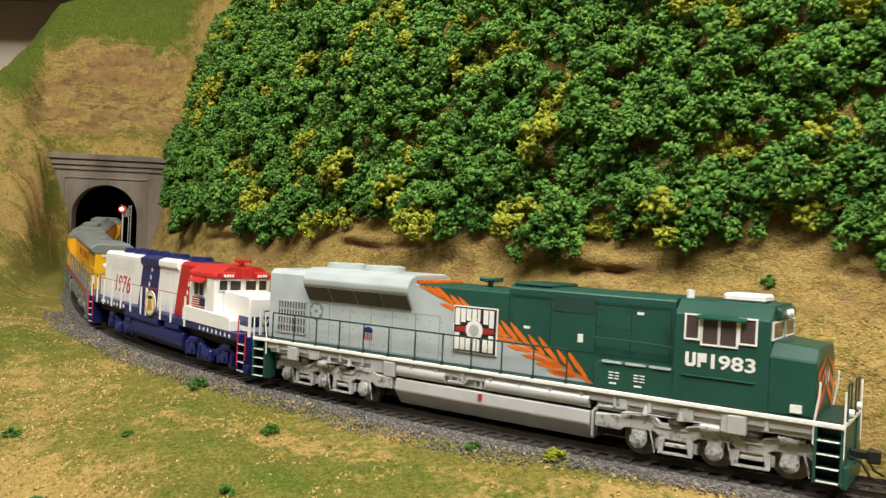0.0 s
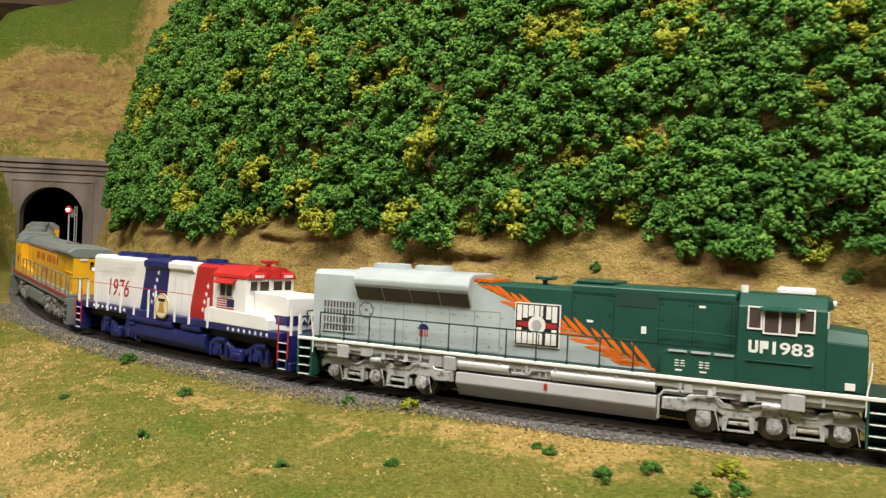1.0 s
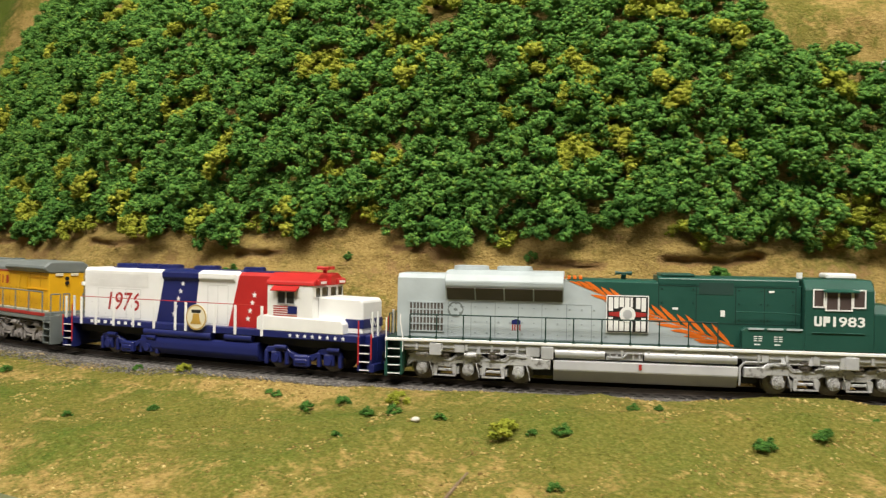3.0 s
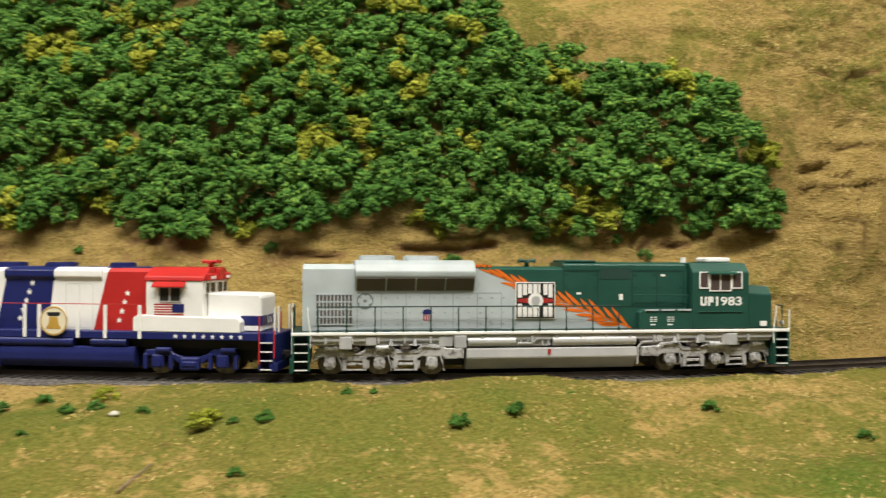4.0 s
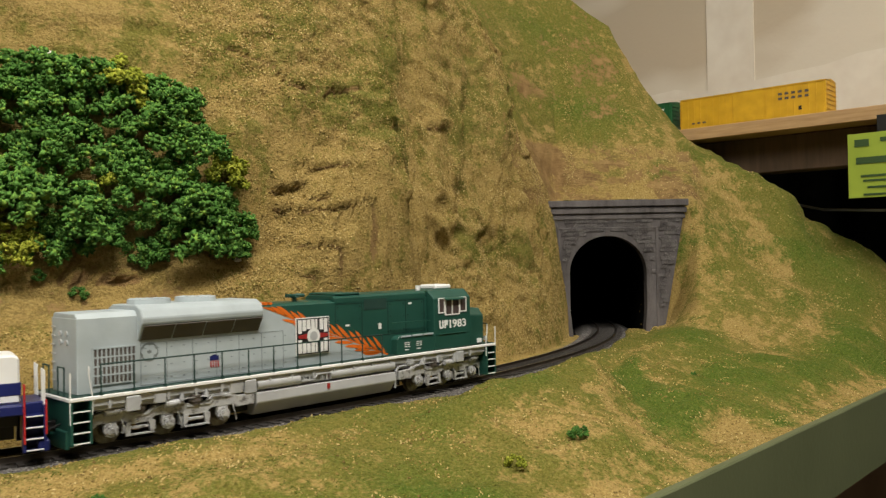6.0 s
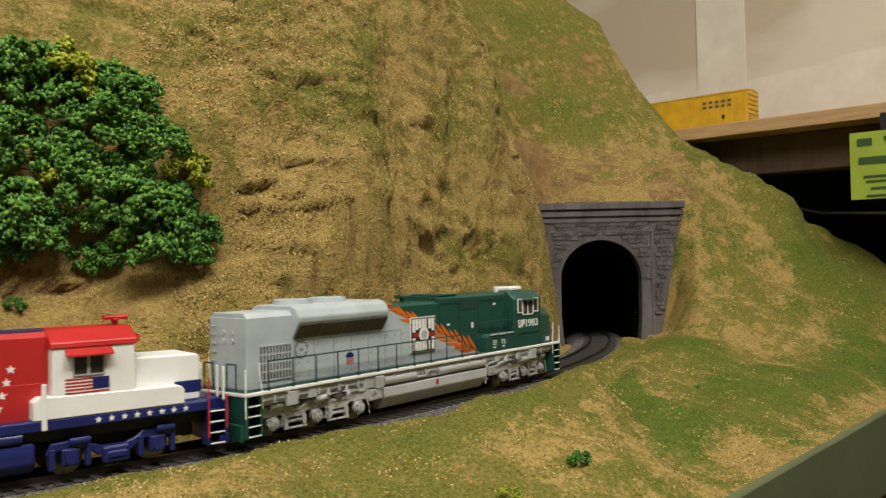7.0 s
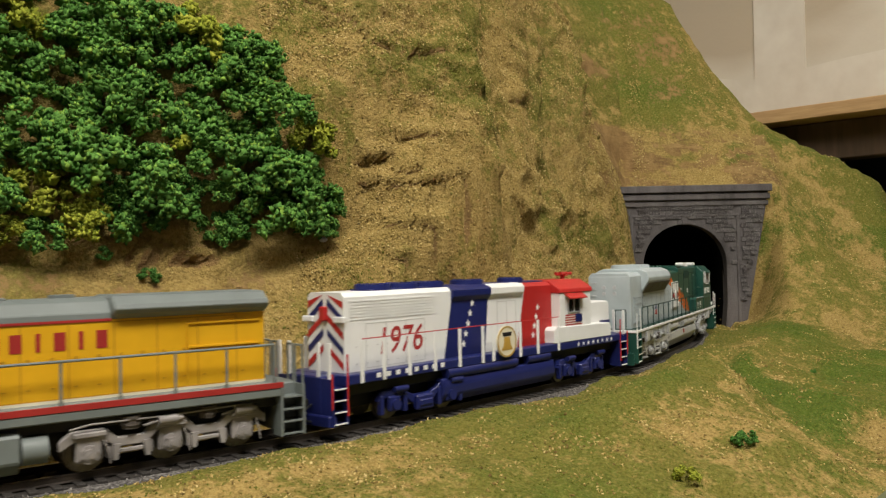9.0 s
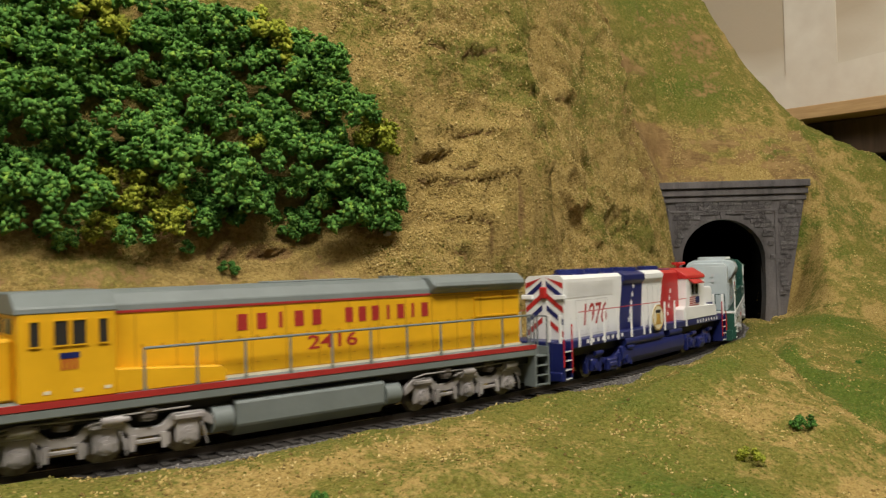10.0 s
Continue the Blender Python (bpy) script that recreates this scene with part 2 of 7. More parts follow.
profile(-0.83, -0.6, 0.0, -0.25, 0.03, -0.2, 0.12, -0.16, 0.22, -0.13, 0.24, -0.1, 0.22, -0.08, 0.18, 0.0, 0.172, 0.08, 0.18, 0.1, 0.23, 0.2, 0.38, 0.5, 0.46)
profile(-0.775, -0.6, -0.02, -0.25, 0.01, -0.2, 0.06, -0.15, 0.14, -0.12, 0.17, -0.1, 0.165, -0.07, 0.14, -0.058, 0.08, -0.045, 0.02, -0.04, 0.016, 0.04, 0.016, 0.05, 0.03, 0.065, 0.10, 0.08, 0.16, 0.13, 0.24, 0.2, 0.34, 0.5, 0.45)
profile(-0.7, -0.6, -0.03, -0.25, 0.0, -0.15, 0.055, -0.1, 0.082, -0.07, 0.065, -0.055, 0.035, -0.045, 0.012, -0.03, 0.010, 0.035, 0.010, 0.05, 0.035, 0.065, 0.065, 0.09, 0.12, 0.15, 0.23, 0.25, 0.34, 0.5, 0.42)
profile(-0.58, -0.6, -0.04, -0.25, -0.015, -0.15, 0.01, -0.1, 0.028, -0.07, 0.022, -0.05, 0.010, -0.035, 0.004, 0.035, 0.004, 0.05, 0.03, 0.06, 0.055, 0.07, 0.11, 0.085, 0.18, 0.10, 0.24, 0.13, 0.31, 0.2, 0.36, 0.5, 0.42)
profile(-0.42, -0.5, -0.05, -0.25, -0.03, -0.15, -0.012, -0.1, 0.0, -0.06, 0.003, -0.03, -0.003, 0.033, -0.003, 0.042, 0.03, 0.055, 0.055, 0.07, 0.10, 0.088, 0.17, 0.112, 0.25, 0.135, 0.30, 0.25, 0.36, 0.5, 0.42)
profile(-0.2, -0.4, -0.05, -0.2, -0.03, -0.13, -0.018, -0.06, -0.006, -0.03, RB, 0.033, RB, 0.042, 0.028, 0.055, 0.055, 0.07, 0.09, 0.085, 0.16, 0.11, 0.23, 0.2, 0.32, 0.5, 0.40)
profile(0.05, -0.4, -0.05, -0.2, -0.03, -0.13, -0.022, -0.07, -0.014, -0.03, RB, 0.033, RB, 0.042, 0.03, 0.058, 0.056, 0.07, 0.09, 0.083, 0.15, 0.105, 0.22, 0.2, 0.32, 0.5, 0.40)
profile(0.25, -0.4, -0.05, -0.2, -0.03, -0.13, -0.018, -0.09, -0.010, -0.06, -0.004, -0.03, RB, 0.033, RB, 0.04, 0.028, 0.055, 0.056, 0.066, 0.09, 0.08, 0.15, 0.10, 0.21, 0.2, 0.32, 0.5, 0.40)
profile(0.42, -0.4, -0.05, -0.2, -0.034, -0.14, -0.024, -0.095, -0.018, -0.06, -0.007, -0.03, RB, 0.033, RB, 0.043, 0.028, 0.065, 0.056, 0.072, 0.09, 0.085, 0.145, 0.098, 0.21, 0.2, 0.33, 0.5, 0.40)
profile(0.53, -0.4, -0.05, -0.2, -0.034, -0.14, -0.027, -0.105, -0.021, -0.065, -0.007, -0.03, RB, 0.032, RB, 0.042, 0.03, 0.06, 0.07, 0.066, 0.1, 0.069, 0.15, 0.088, 0.195, 0.12, 0.26, 0.2, 0.35, 0.5, 0.42)
profile(0.62, -0.4, -0.05, -0.2, -0.034, -0.14, -0.026, -0.105, -0.019, -0.06, -0.005, -0.03, RB, 0.030, RB, 0.037, 0.03, 0.044, 0.07, 0.045, 0.11, 0.050, 0.14, 0.07, 0.20, 0.1, 0.28, 0.2, 0.37, 0.5, 0.45)
profile(0.650, -0.4, -0.05, -0.2, -0.034, -0.14, -0.026, -0.105, -0.019, -0.06, -0.004, -0.03, RB, 0.030, RB, 0.037, 0.03, 0.045, 0.07, 0.046, 0.11, 0.052, 0.14, 0.071, 0.20, 0.1, 0.28, 0.2, 0.37, 0.5, 0.45)
profile(0.672, -0.4, -0.05, -0.2, -0.034, -0.14, -0.025, -0.11, -0.018, -0.06, -0.002, -0.03, RB, 0.031, RB, 0.043, 0.03, 0.056, 0.07, 0.063, 0.12, 0.075, 0.18, 0.088, 0.24, 0.11, 0.30, 0.2, 0.39, 0.5, 0.46)
profile(0.70, -0.4, -0.05, -0.2, -0.034, -0.14, -0.024, -0.11, -0.018, -0.06, 0.0, -0.03, RB, 0.032, RB, 0.043, 0.03, 0.058, 0.07, 0.067, 0.12, 0.080, 0.18, 0.092, 0.24, 0.112, 0.31, 0.2, 0.40, 0.5, 0.48)
profile(0.79, -0.4, -0.04, -0.2, -0.03, -0.14, -0.022, -0.11, -0.016, -0.06, 0.003, -0.03, RB, 0.034, RB, 0.045, 0.03, 0.066, 0.08, 0.075, 0.11, 0.085, 0.18, 0.1, 0.26, 0.12, 0.32, 0.2, 0.42, 0.5, 0.5)
profile(0.90, -0.5, -0.03, -0.25, -0.026, -0.17, -0.010, -0.12, 0.004, -0.08, 0.010, -0.05, 0.006, -0.03, RB, 0.033, RB, 0.040, 0.03, 0.05, 0.07, 0.06, 0.13, 0.08, 0.2, 0.1, 0.27, 0.13, 0.34, 0.2, 0.43, 0.5, 0.52)
profile(0.965, -0.5, -0.025, -0.28, -0.015, -0.2, 0.012, -0.14, 0.035, -0.1, 0.050, -0.085, 0.052, -0.073, 0.028, -0.061, 0.006, -0.045, 0.0, -0.03, RB, 0.033, RB, 0.040, 0.05, 0.046, 0.10, 0.052, 0.13, 0.083, 0.2, 0.12, 0.3, 0.2, 0.43, 0.5, 0.52)
profile(0.989, -0.5, -0.022, -0.29, -0.004, -0.2, 0.030, -0.14, 0.055, -0.1, 0.080, -0.088, 0.088, -0.077, 0.062, -0.067, 0.026, -0.058, 0.005, -0.045, 0.0, -0.03, RB, 0.033, RB, 0.040, 0.11, 0.05, 0.138, 0.08, 0.206, 0.12, 0.3, 0.2, 0.43, 0.5, 0.52)
profile(1.0, -0.5, -0.02, -0.3, 0.0, -0.2, 0.035, -0.14, 0.06, -0.1, 0.10, -0.085, 0.125, 0.0, 0.132, 0.05, 0.14, 0.08, 0.21, 0.12, 0.3, 0.2, 0.43, 0.5, 0.52)
profile(1.064, -0.5, -0.02, -0.36, 0.0, -0.3, 0.055, -0.245, 0.088, -0.215, 0.105, -0.195, 0.138, -0.17, 0.15, -0.14, 0.160, -0.11, 0.172, -0.09, 0.187, -0.07, 0.195, 0.0, 0.228, 0.05, 0.26, 0.12, 0.36, 0.2, 0.45, 0.5, 0.53)
profile(1.15, -0.5, -0.02, -0.36, 0.03, -0.3, 0.07, -0.2, 0.15, -0.14, 0.195, -0.1, 0.243, -0.05, 0.315, -0.03, 0.343, 0.0, 0.363, 0.07, 0.422, 0.15, 0.47, 0.2, 0.49, 0.5, 0.54)
profile(1.35, -0.5, -0.02, -0.3, 0.05, -0.2, 0.14, -0.1, 0.28, 0.0, 0.40, 0.1, 0.46, 0.2, 0.5, 0.5, 0.54)
PS = np.array([p[0] for p in PROFILES])


def table_edge(x):
    """The y of the table's front edge."""
    return np.interp(x, [-1.2, -0.4, -0.115, -0.026, 0.06, 0.15, 0.28, 0.45, 1.6], [1.05, 0.46, 0.239, 0.168, 0.103, 0.05, 0.016, 0.006, 0.0])


def land(s, d):
    """The ground's height at s, d (arrays), smooth between the stations."""
    k = np.clip(np.searchsorted(PS, s) - 1, 0, len(PS) - 2)
    f = np.clip((s - PS[k]) / (PS[k + 1] - PS[k]), 0, 1)
    z = np.zeros_like(d)
    for i in range(len(PS)):
        zi = np.interp(d, PROFILES[i][1], PROFILES[i][2])
        z += zi * (np.where(k == i, 1 - f, 0) + np.where(k + 1 == i, f, 0))
    return z


def fade(a, b, x):
    t = np.clip((x - a) / (b - a), 0, 1)
    return t * t * (3 - 2 * t)


MOUTH_LEFT, MOUTH_RIGHT = -0.795, 0.98


CRACKS = [(0.53, 0.199, 0.56, 0.191, 0.57, 0.179, 0.59, 0.176, 0.625, 0.183), (0.577, 0.127, 0.605, 0.132), (0.545, 0.113, 0.555, 0.1125, 0.57, 0.118), (0.565, 0.108, 0.583, 0.1095), (0.545, 0.102, 0.57, 0.1015, 0.617, 0.108), (0.55, 0.081, 0.60, 0.079, 0.645, 0.086), (0.55, 0.062, 0.60, 0.066), (0.72, 0.168, 0.765, 0.176), (0.90, 0.160, 0.955, 0.168), (-0.60, 0.13, -0.54, 0.15), (-0.36, 0.063, -0.31, 0.066), (-0.18, 0.066, -0.14, 0.064, -0.11, 0.067), (-0.02, 0.060, 0.02, 0.061), (0.10, 0.066, 0.14, 0.064), (0.20, 0.058, 0.235, 0.057), (0.27, 0.062, 0.31, 0.061, 0.33, 0.064), (0.42, 0.065, 0.46, 0.063)]
CLEFTS = [(0.668, 0.075, 0.672, 0.13, 0.690, 0.197, 0.70, 0.25), (0.712, 0.083, 0.690, 0.102), (0.805, 0.086, 0.800, 0.106), (0.905, 0.09, 0.888, 0.15, 0.885, 0.20, 0.94, 0.27, 1.01, 0.33)]


def build_terrain():
    ns = 901
    sv = np.linspace(-1.15, 1.33, ns)
    back = np.concatenate([np.arange(0.0, 0.03, 0.004), np.arange(0.03, 0.11, 0.0008), np.arange(0.11, 0.2, 0.004), np.arange(0.2, 0.51, 0.015)])
    nf = 70
    u = np.linspace(0, 1, nf)
    # front columns run from the table's edge to the track
    ex, ey = spot(sv)
    th = np.interp(sv, SS, TH)
    dd = np.linspace(0, -0.62, 300)
    qx, qy = ex[:, None] - dd * np.sin(th)[:, None], ey[:, None] + dd * np.cos(th)[:, None]
    over = qy - table_edge(qx) < 0
    first = np.where(over.any(1), dd[over.argmax(1)], -0.62)
    first = np.convolve(np.pad(first, 6, mode="edge"), np.ones(13) / 13, "valid")
    front = first[:, None] * (1 - u) ** 1.25
    D = np.concatenate([front[:, :-1], np.repeat(back[None], ns, 0)], 1)
    S2 = np.repeat(sv[:, None], D.shape[1], 1)
    # at the tunnel mouths the ground ends and the hill's roof begins in one step
    Z = land(S2, D)
    roof_r = (S2 > MOUTH_RIGHT - 0.21 * D + 0.004) & (np.abs(D) < 0.062)
    road_r = (S2 <= MOUTH_RIGHT - 0.21 * D + 0.004) & (S2 > 0.9) & (D > -0.042) & (D < 0.036)
    roof_l = (S2 < MOUTH_LEFT - 0.002 + 0.25 * D) & (np.abs(D) < 0.062)
    road_l = (S2 >= MOUTH_LEFT - 0.002 + 0.25 * D) & (S2 < -0.7) & (np.abs(D) < 0.04)
    Z = np.where(roof_r, np.maximum(Z, 0.127), Z)
    Z = np.where(road_r, RB, Z)
    Z = np.where(roof_l, np.maximum(Z, rail_height(S2) + 0.126), Z)
    Z = np.where(road_l, rail_height(S2) + RB, Z)
    rim = fade(0.0, 1.0, np.clip((D - first[:, None]) / 0.045, 0, 1))
    Z = np.where(D < -0.03, -0.031 + (Z + 0.031) * np.where(S2 > 0.95, np.maximum(rim, fade(1.0, 1.05, S2)), rim), Z)
    # relief: ledges on the steep faces, humps in the meadow
    slope = np.gradient(Z, axis=1) / np.maximum(np.gradient(D, axis=1), 1e-4)
    steep = fade(0.5, 1.6, slope)
    calm = np.maximum(fade(0.030, 0.045, np.abs(D)), np.maximum(fade(1.025, 1.06, S2), 1 - fade(-0.87, -0.845, S2)))
    mouth = 1 - 0.9 * (fade(0.90, 0.94, S2) * (1 - fade(1.0, 1.03, S2)) + fade(-0.87, -0.83, S2) * (1 - fade(-0.74, -0.70, S2))) * (1 - fade(0.07, 0.1, np.abs(D)))
    X, Y = spot(S2, D)
    flat = [Vector(p) for p in zip(X.ravel(), Y.ravel(), Z.ravel())]
    n1 = np.array([noise.fractal(p * 14, 0.9, 2.0, 5) for p in flat]).reshape(Z.shape)
    n2 = np.array([noise.ridged_multi_fractal(Vector((p.x * 26, p.y * 26, p.z * 60)), 1.0, 2.1, 4, 1.0, 2.0) for p in flat]).reshape(Z.shape) - 1.2
    n3 = np.array([noise.fractal(p * 90, 0.8, 2.0, 3) for p in flat]).reshape(Z.shape)
    n4 = np.array([noise.ridged_multi_fractal(Vector((p.x * 20, p.y * 20, p.z * 62)), 0.9, 2.1, 4, 1.0, 2.0) for p in flat]).reshape(Z.shape)
    ribs = np.array([noise.fractal(Vector((a * 62, b * 16, 2.0)), 0.9, 2.0, 3) for a, b in zip(S2.ravel(), D.ravel())]).reshape(Z.shape)
    gully = np.array([noise.fractal(Vector((a * 22, 0.3, c * 5)), 0.9, 2.0, 3) for a, c in zip(S2.ravel(), Z.ravel())]).reshape(Z.shape)
    rear_mask = fade(0.032, 0.045, D)
    bare = fade(0.50, 0.58, S2) + 1 - fade(-0.55, -0.42, S2)
    push = steep * calm * mouth * (0.0035 * n1 + (0.0018 + 0.0012 * bare) * n2 + (0.0012 + 0.0008 * bare) * n3 + 0.0045 * bare * gully * fade(0.02, 0.07, Z))
    # two broad buttresses with clefts on both sides, and a groove between them
    west_cleft = np.interp(Z, [0.06, 0.10, 0.134, 0.21, 0.27], [0.648, 0.652, 0.677, 0.703, 0.722]) + 0.004 * n1
    east_cleft = np.interp(Z, [0.06, 0.117, 0.182, 0.24], [0.815, 0.842, 0.890, 0.935]) + 0.004 * n1
    across_ = np.clip((S2 - west_cleft) / (east_cleft - west_cleft), -1, 2)
    body = np.interp(across_, [-0.25, -0.10, 0.0, 0.10, 0.25, 0.42, 0.52, 0.62, 0.80, 0.93, 1.0, 1.12], [0.0, 0.004, -0.007, -0.003, 0.005, 0.004, -0.001, 0.004, 0.011, 0.009, -0.005, 0.0])
    push += body * fade(0.07, 0.11, Z) * (1 - fade(0.27, 0.33, Z)) * rear_mask * mouth
    # ledges and cracks in the plaster: along, height pairs
    torn = np.zeros_like(Z)
    for line in CRACKS:
        ls, lz = np.array(line[0::2]), np.array(line[1::2])
        zl = np.interp(S2, ls, lz) + 0.0014 * n3
        ends = fade(ls[0] - 0.004, ls[0] + 0.004, S2) * (1 - fade(ls[-1] - 0.004, ls[-1] + 0.004, S2)) * (D > 0.034)
        torn += ends * np.exp(-(((Z - zl) / 0.0017) ** 2))
        push += ends * (0.0026 * np.exp(-(((Z - zl - 0.0040) / 0.0030) ** 2)) - 0.0026 * np.exp(-(((Z - zl) / 0.0018) ** 2)))
    for line in CLEFTS:
        ls, lz = np.array(line[0::2]), np.array(line[1::2])
        sl = np.interp(Z, lz, ls) + 0.003 * n3
        ends = fade(lz[0] - 0.004, lz[0] + 0.006, Z) * (1 - fade(lz[-1] - 0.008, lz[-1] + 0.004, Z)) * (D > 0.034)
        torn += 0.45 * ends * np.exp(-(((S2 - sl) / 0.0042) ** 2))
        push += ends * (0.0030 * np.exp(-(((S2 - sl - 0.010) / 0.006) ** 2)) - 0.0035 * np.exp(-(((S2 - sl) / 0.0045) ** 2)))
    X2, Y2 = spot(S2, D - push)
    Z2 = Z + (1 - steep) * calm * mouth * (0.0058 * n1 * rim * fade(0.035, 0.08, np.abs(D)) + 0.0012 * n3)
    # broken strata over the tunnel mouths
    Z2 += calm * 0.0042 * np.clip(n2, -1.2, 1.2) * (fade(1.01, 1.04, S2) * (1 - fade(0.21, 0.26, Z)) + 2.0 * (1 - fade(-0.87, -0.84, S2)) * (1 - fade(0.27, 0.31, Z)))
    roofed = (np.abs(D) < 0.075) & ((S2 > MOUTH_RIGHT - 0.02) & (S2 < 1.08) | (S2 < MOUTH_LEFT + 0.02) & (S2 > -0.9)) & (Z > 0.1)
    Z2 = np.where(roofed, np.maximum(Z2, Z), Z2)
    # the meadow's mound, the hollow beside it and the sandy pocket at the rim
    brow = np.interp(D, [-0.125, -0.109, -0.092, -0.081, -0.047], [0.640, 0.652, 0.663, 0.683, 0.725]) + 0.006 * n1
    lie = fade(0.032, 0.06, -D) * rim * (S2 < 0.95)
    Z2 += lie * 0.0110 * fade(0.50, 0.60, S2) * (1 - fade(-0.022, 0.010, S2 - brow))
    Z2 -= lie * 0.0075 * np.exp(-(((S2 - brow - 0.030) / 0.022) ** 2))
    Z2 -= rim * 0.0065 * np.exp(-(((S2 - 0.700) / 0.022) ** 2) - ((D + 0.137) / 0.014) ** 2)
    Z2 += rim * 0.0035 * np.exp(-(((S2 - 0.695) / 0.030) ** 2) - ((D + 0.117) / 0.006) ** 2)
    Z2 += lie * 0.0050 * np.exp(-(((S2 - 0.435) / 0.05) ** 2) - ((D + 0.075) / 0.016) ** 2)
    Z2 += lie * 0.0050 * np.exp(-(((S2 - 0.30) / 0.06) ** 2) - ((D + 0.060) / 0.016) ** 2)
    ledge = (1 - fade(-0.87, -0.84, S2)) * (1 - fade(0.28, 0.33, Z)) * fade(-0.12, -0.075, D) * (1 - fade(0.085, 0.11, D))
    Z2 += 0.011 * ledge * calm * np.clip(n4 - 1.1, -0.8, 0.8)
    Z2 += 0.005 * calm * np.clip(n4 - 1.1, -0.6, 0.8) * fade(1.01, 1.03, S2) * (1 - fade(0.19, 0.22, Z))
    # ribs of bare rock on the bank by the western portal
    bank = fade(-0.82, -0.78, S2) * (1 - fade(-0.70, -0.64, S2)) * (1 - fade(-0.066, -0.056, D)) * fade(-0.15, -0.11, D)
    Z2 += 0.022 * ribs * bank
    # the turf laps over the ballast's shoulder on the aisle side
    close = fade(0.15, 0.34, S2)
    Z2 += (0.0034 + 0.0018 * close) * fade(0.0175, 0.024, -D + 0.003 * n1 + 0.0022 * close) * (1 - fade(0.032, 0.055, -D)) * np.clip(0.8 + 0.7 * n1, 0.25, 1.2) * (Z < 0.03) * fade(-0.74, -0.70, S2)
    X2, Y2 = np.where(calm > 0, X2, X), np.where(calm > 0, Y2, Y)
    # under the shelf the hill stays below the board
    under = fade(1.132, 1.15, X2)
    Z2 = np.where(under > 0, Z2 * (1 - under) + np.minimum(Z2, 0.188) * under, Z2)
    nr, nc = Z2.shape
    verts = np.stack([X2, Y2, Z2], -1).reshape(-1, 3)
    i = (np.arange(nr - 1)[:, None] * nc + np.arange(nc - 1)).ravel()
    quads = np.stack([i, i + nc, i + nc + 1, i + 1], 1)
    # open the two mouths
    zq = verts[quads, 2]
    dq, sq = D.ravel()[quads].mean(1), S2.ravel()[quads].mean(1)
    near = (np.abs(sq - MOUTH_RIGHT) < 0.03) | (np.abs(sq - MOUTH_LEFT) < 0.03)
    hole = (np.ptp(zq, axis=1) > 0.06) & near & (np.abs(dq) < 0.0425)
    quads = quads[~hole]
    me = bpy.data.meshes.new("ground")
    me.from_pydata(verts.tolist(), [], quads.tolist())
    # what was laid where: turf (red), bare earth and painted seam shade (green), mown lawn (blue)
    hi = Z2

    def blob(v, cs, cv, rs, rv):
        return np.exp(-(((S2 - cs) / rs) ** 2) - ((v - cv) / rv) ** 2)

    east, west = fade(0.95, 1.0, S2), 1 - fade(-0.84, -0.79, S2)
    meadow_turf = 0.61 + 0.30 * n1 + 0.16 * fade(0.48, 0.56, S2) * (1 - fade(0.66, 0.70, S2))
    face_turf = 0.30 + 0.17 * fade(0.1, 0.2, hi) + 0.25 * n1 + 0.22 * fade(0.86, 0.95, S2) * fade(0.17, 0.22, hi)
    across = np.maximum(fade(0.0, 0.03, D), np.maximum(fade(-0.12, 0.0, D) * east, fade(-0.12, 0.0, D) * west))
    grass = meadow_turf * (1 - across) + face_turf * across
    front = 1.0 * (D < 0)
    rear = fade(0.03, 0.04, D)
    # meadow: bare rim, sandy belts, lush hollows
    grass -= 0.45 * np.exp(-(((first[:, None] - D) / 0.022) ** 2)) * front
    grass += 0.22 * blob(D, 0.16, -0.07, 0.25, 0.03)
    belt = np.interp(S2, [-0.16, -0.075, -0.028, 0.08, 0.14], [-0.064, -0.058, -0.056, -0.036, -0.034])
    grass -= 0.34 * np.exp(-(((D - belt) / 0.011) ** 2)) * fade(-0.17, -0.12, S2) * (1 - fade(0.09, 0.14, S2))
    grass -= 0.60 * blob(D, -0.113, -0.132, 0.028, 0.014) + 0.60 * blob(D, 0.703, -0.139, 0.022, 0.011) + 0.25 * blob(D, 0.62, -0.10, 0.05, 0.03)
    grass -= 0.40 * blob(D, 0.915, -0.082, 0.018, 0.010) + 0.40 * blob(D, 0.91, -0.117, 0.016, 0.010) + 0.35 * blob(D, 0.43, -0.045, 0.07, 0.010)
    grass += 0.10 * front * fade(0.66, 0.74, S2) * (1 - fade(0.93, 0.98, S2))
    crest = np.interp(S2, [0.90, 0.942, 1.01, 1.052, 1.10], [-0.20, -0.187, -0.161, -0.122, -0.09])
    grass -= 0.20 * np.exp(-(((D - crest) / 0.014) ** 2)) * fade(0.9, 0.94, S2) * (1 - fade(1.06, 1.1, S2))
    grass -= 0.34 * blob(D, 0.985, -0.055, 0.03, 0.022)
    grass -= 0.30 * lie * np.exp(-(((S2 - brow + 0.012) / 0.008) ** 2)) * (S2 > 0.55) + 0.25 * blob(D, 0.575, -0.088, 0.035, 0.014)
    grass += 0.12 * east * (1 - fade(-0.10, -0.06, D))
    # hill face: sandy foot and olive brow by the wood, broken earth in the gully, strata round the mouths
    grass += rear * (0.24 * blob(hi, 0.60, 0.165, 0.06, 0.022) - 0.24 * blob(hi, 0.58, 0.10, 0.07, 0.026) + 0.30 * blob(hi, 0.80, 0.075, 0.07, 0.018))
    strata_r = fade(0.87, 0.92, S2) * (1 - fade(1.045, 1.07, S2)) * fade(0.11, 0.13, hi) * (1 - fade(0.178, 0.200, hi)) * fade(-0.11, -0.09, D)
    grass -= 0.30 * strata_r
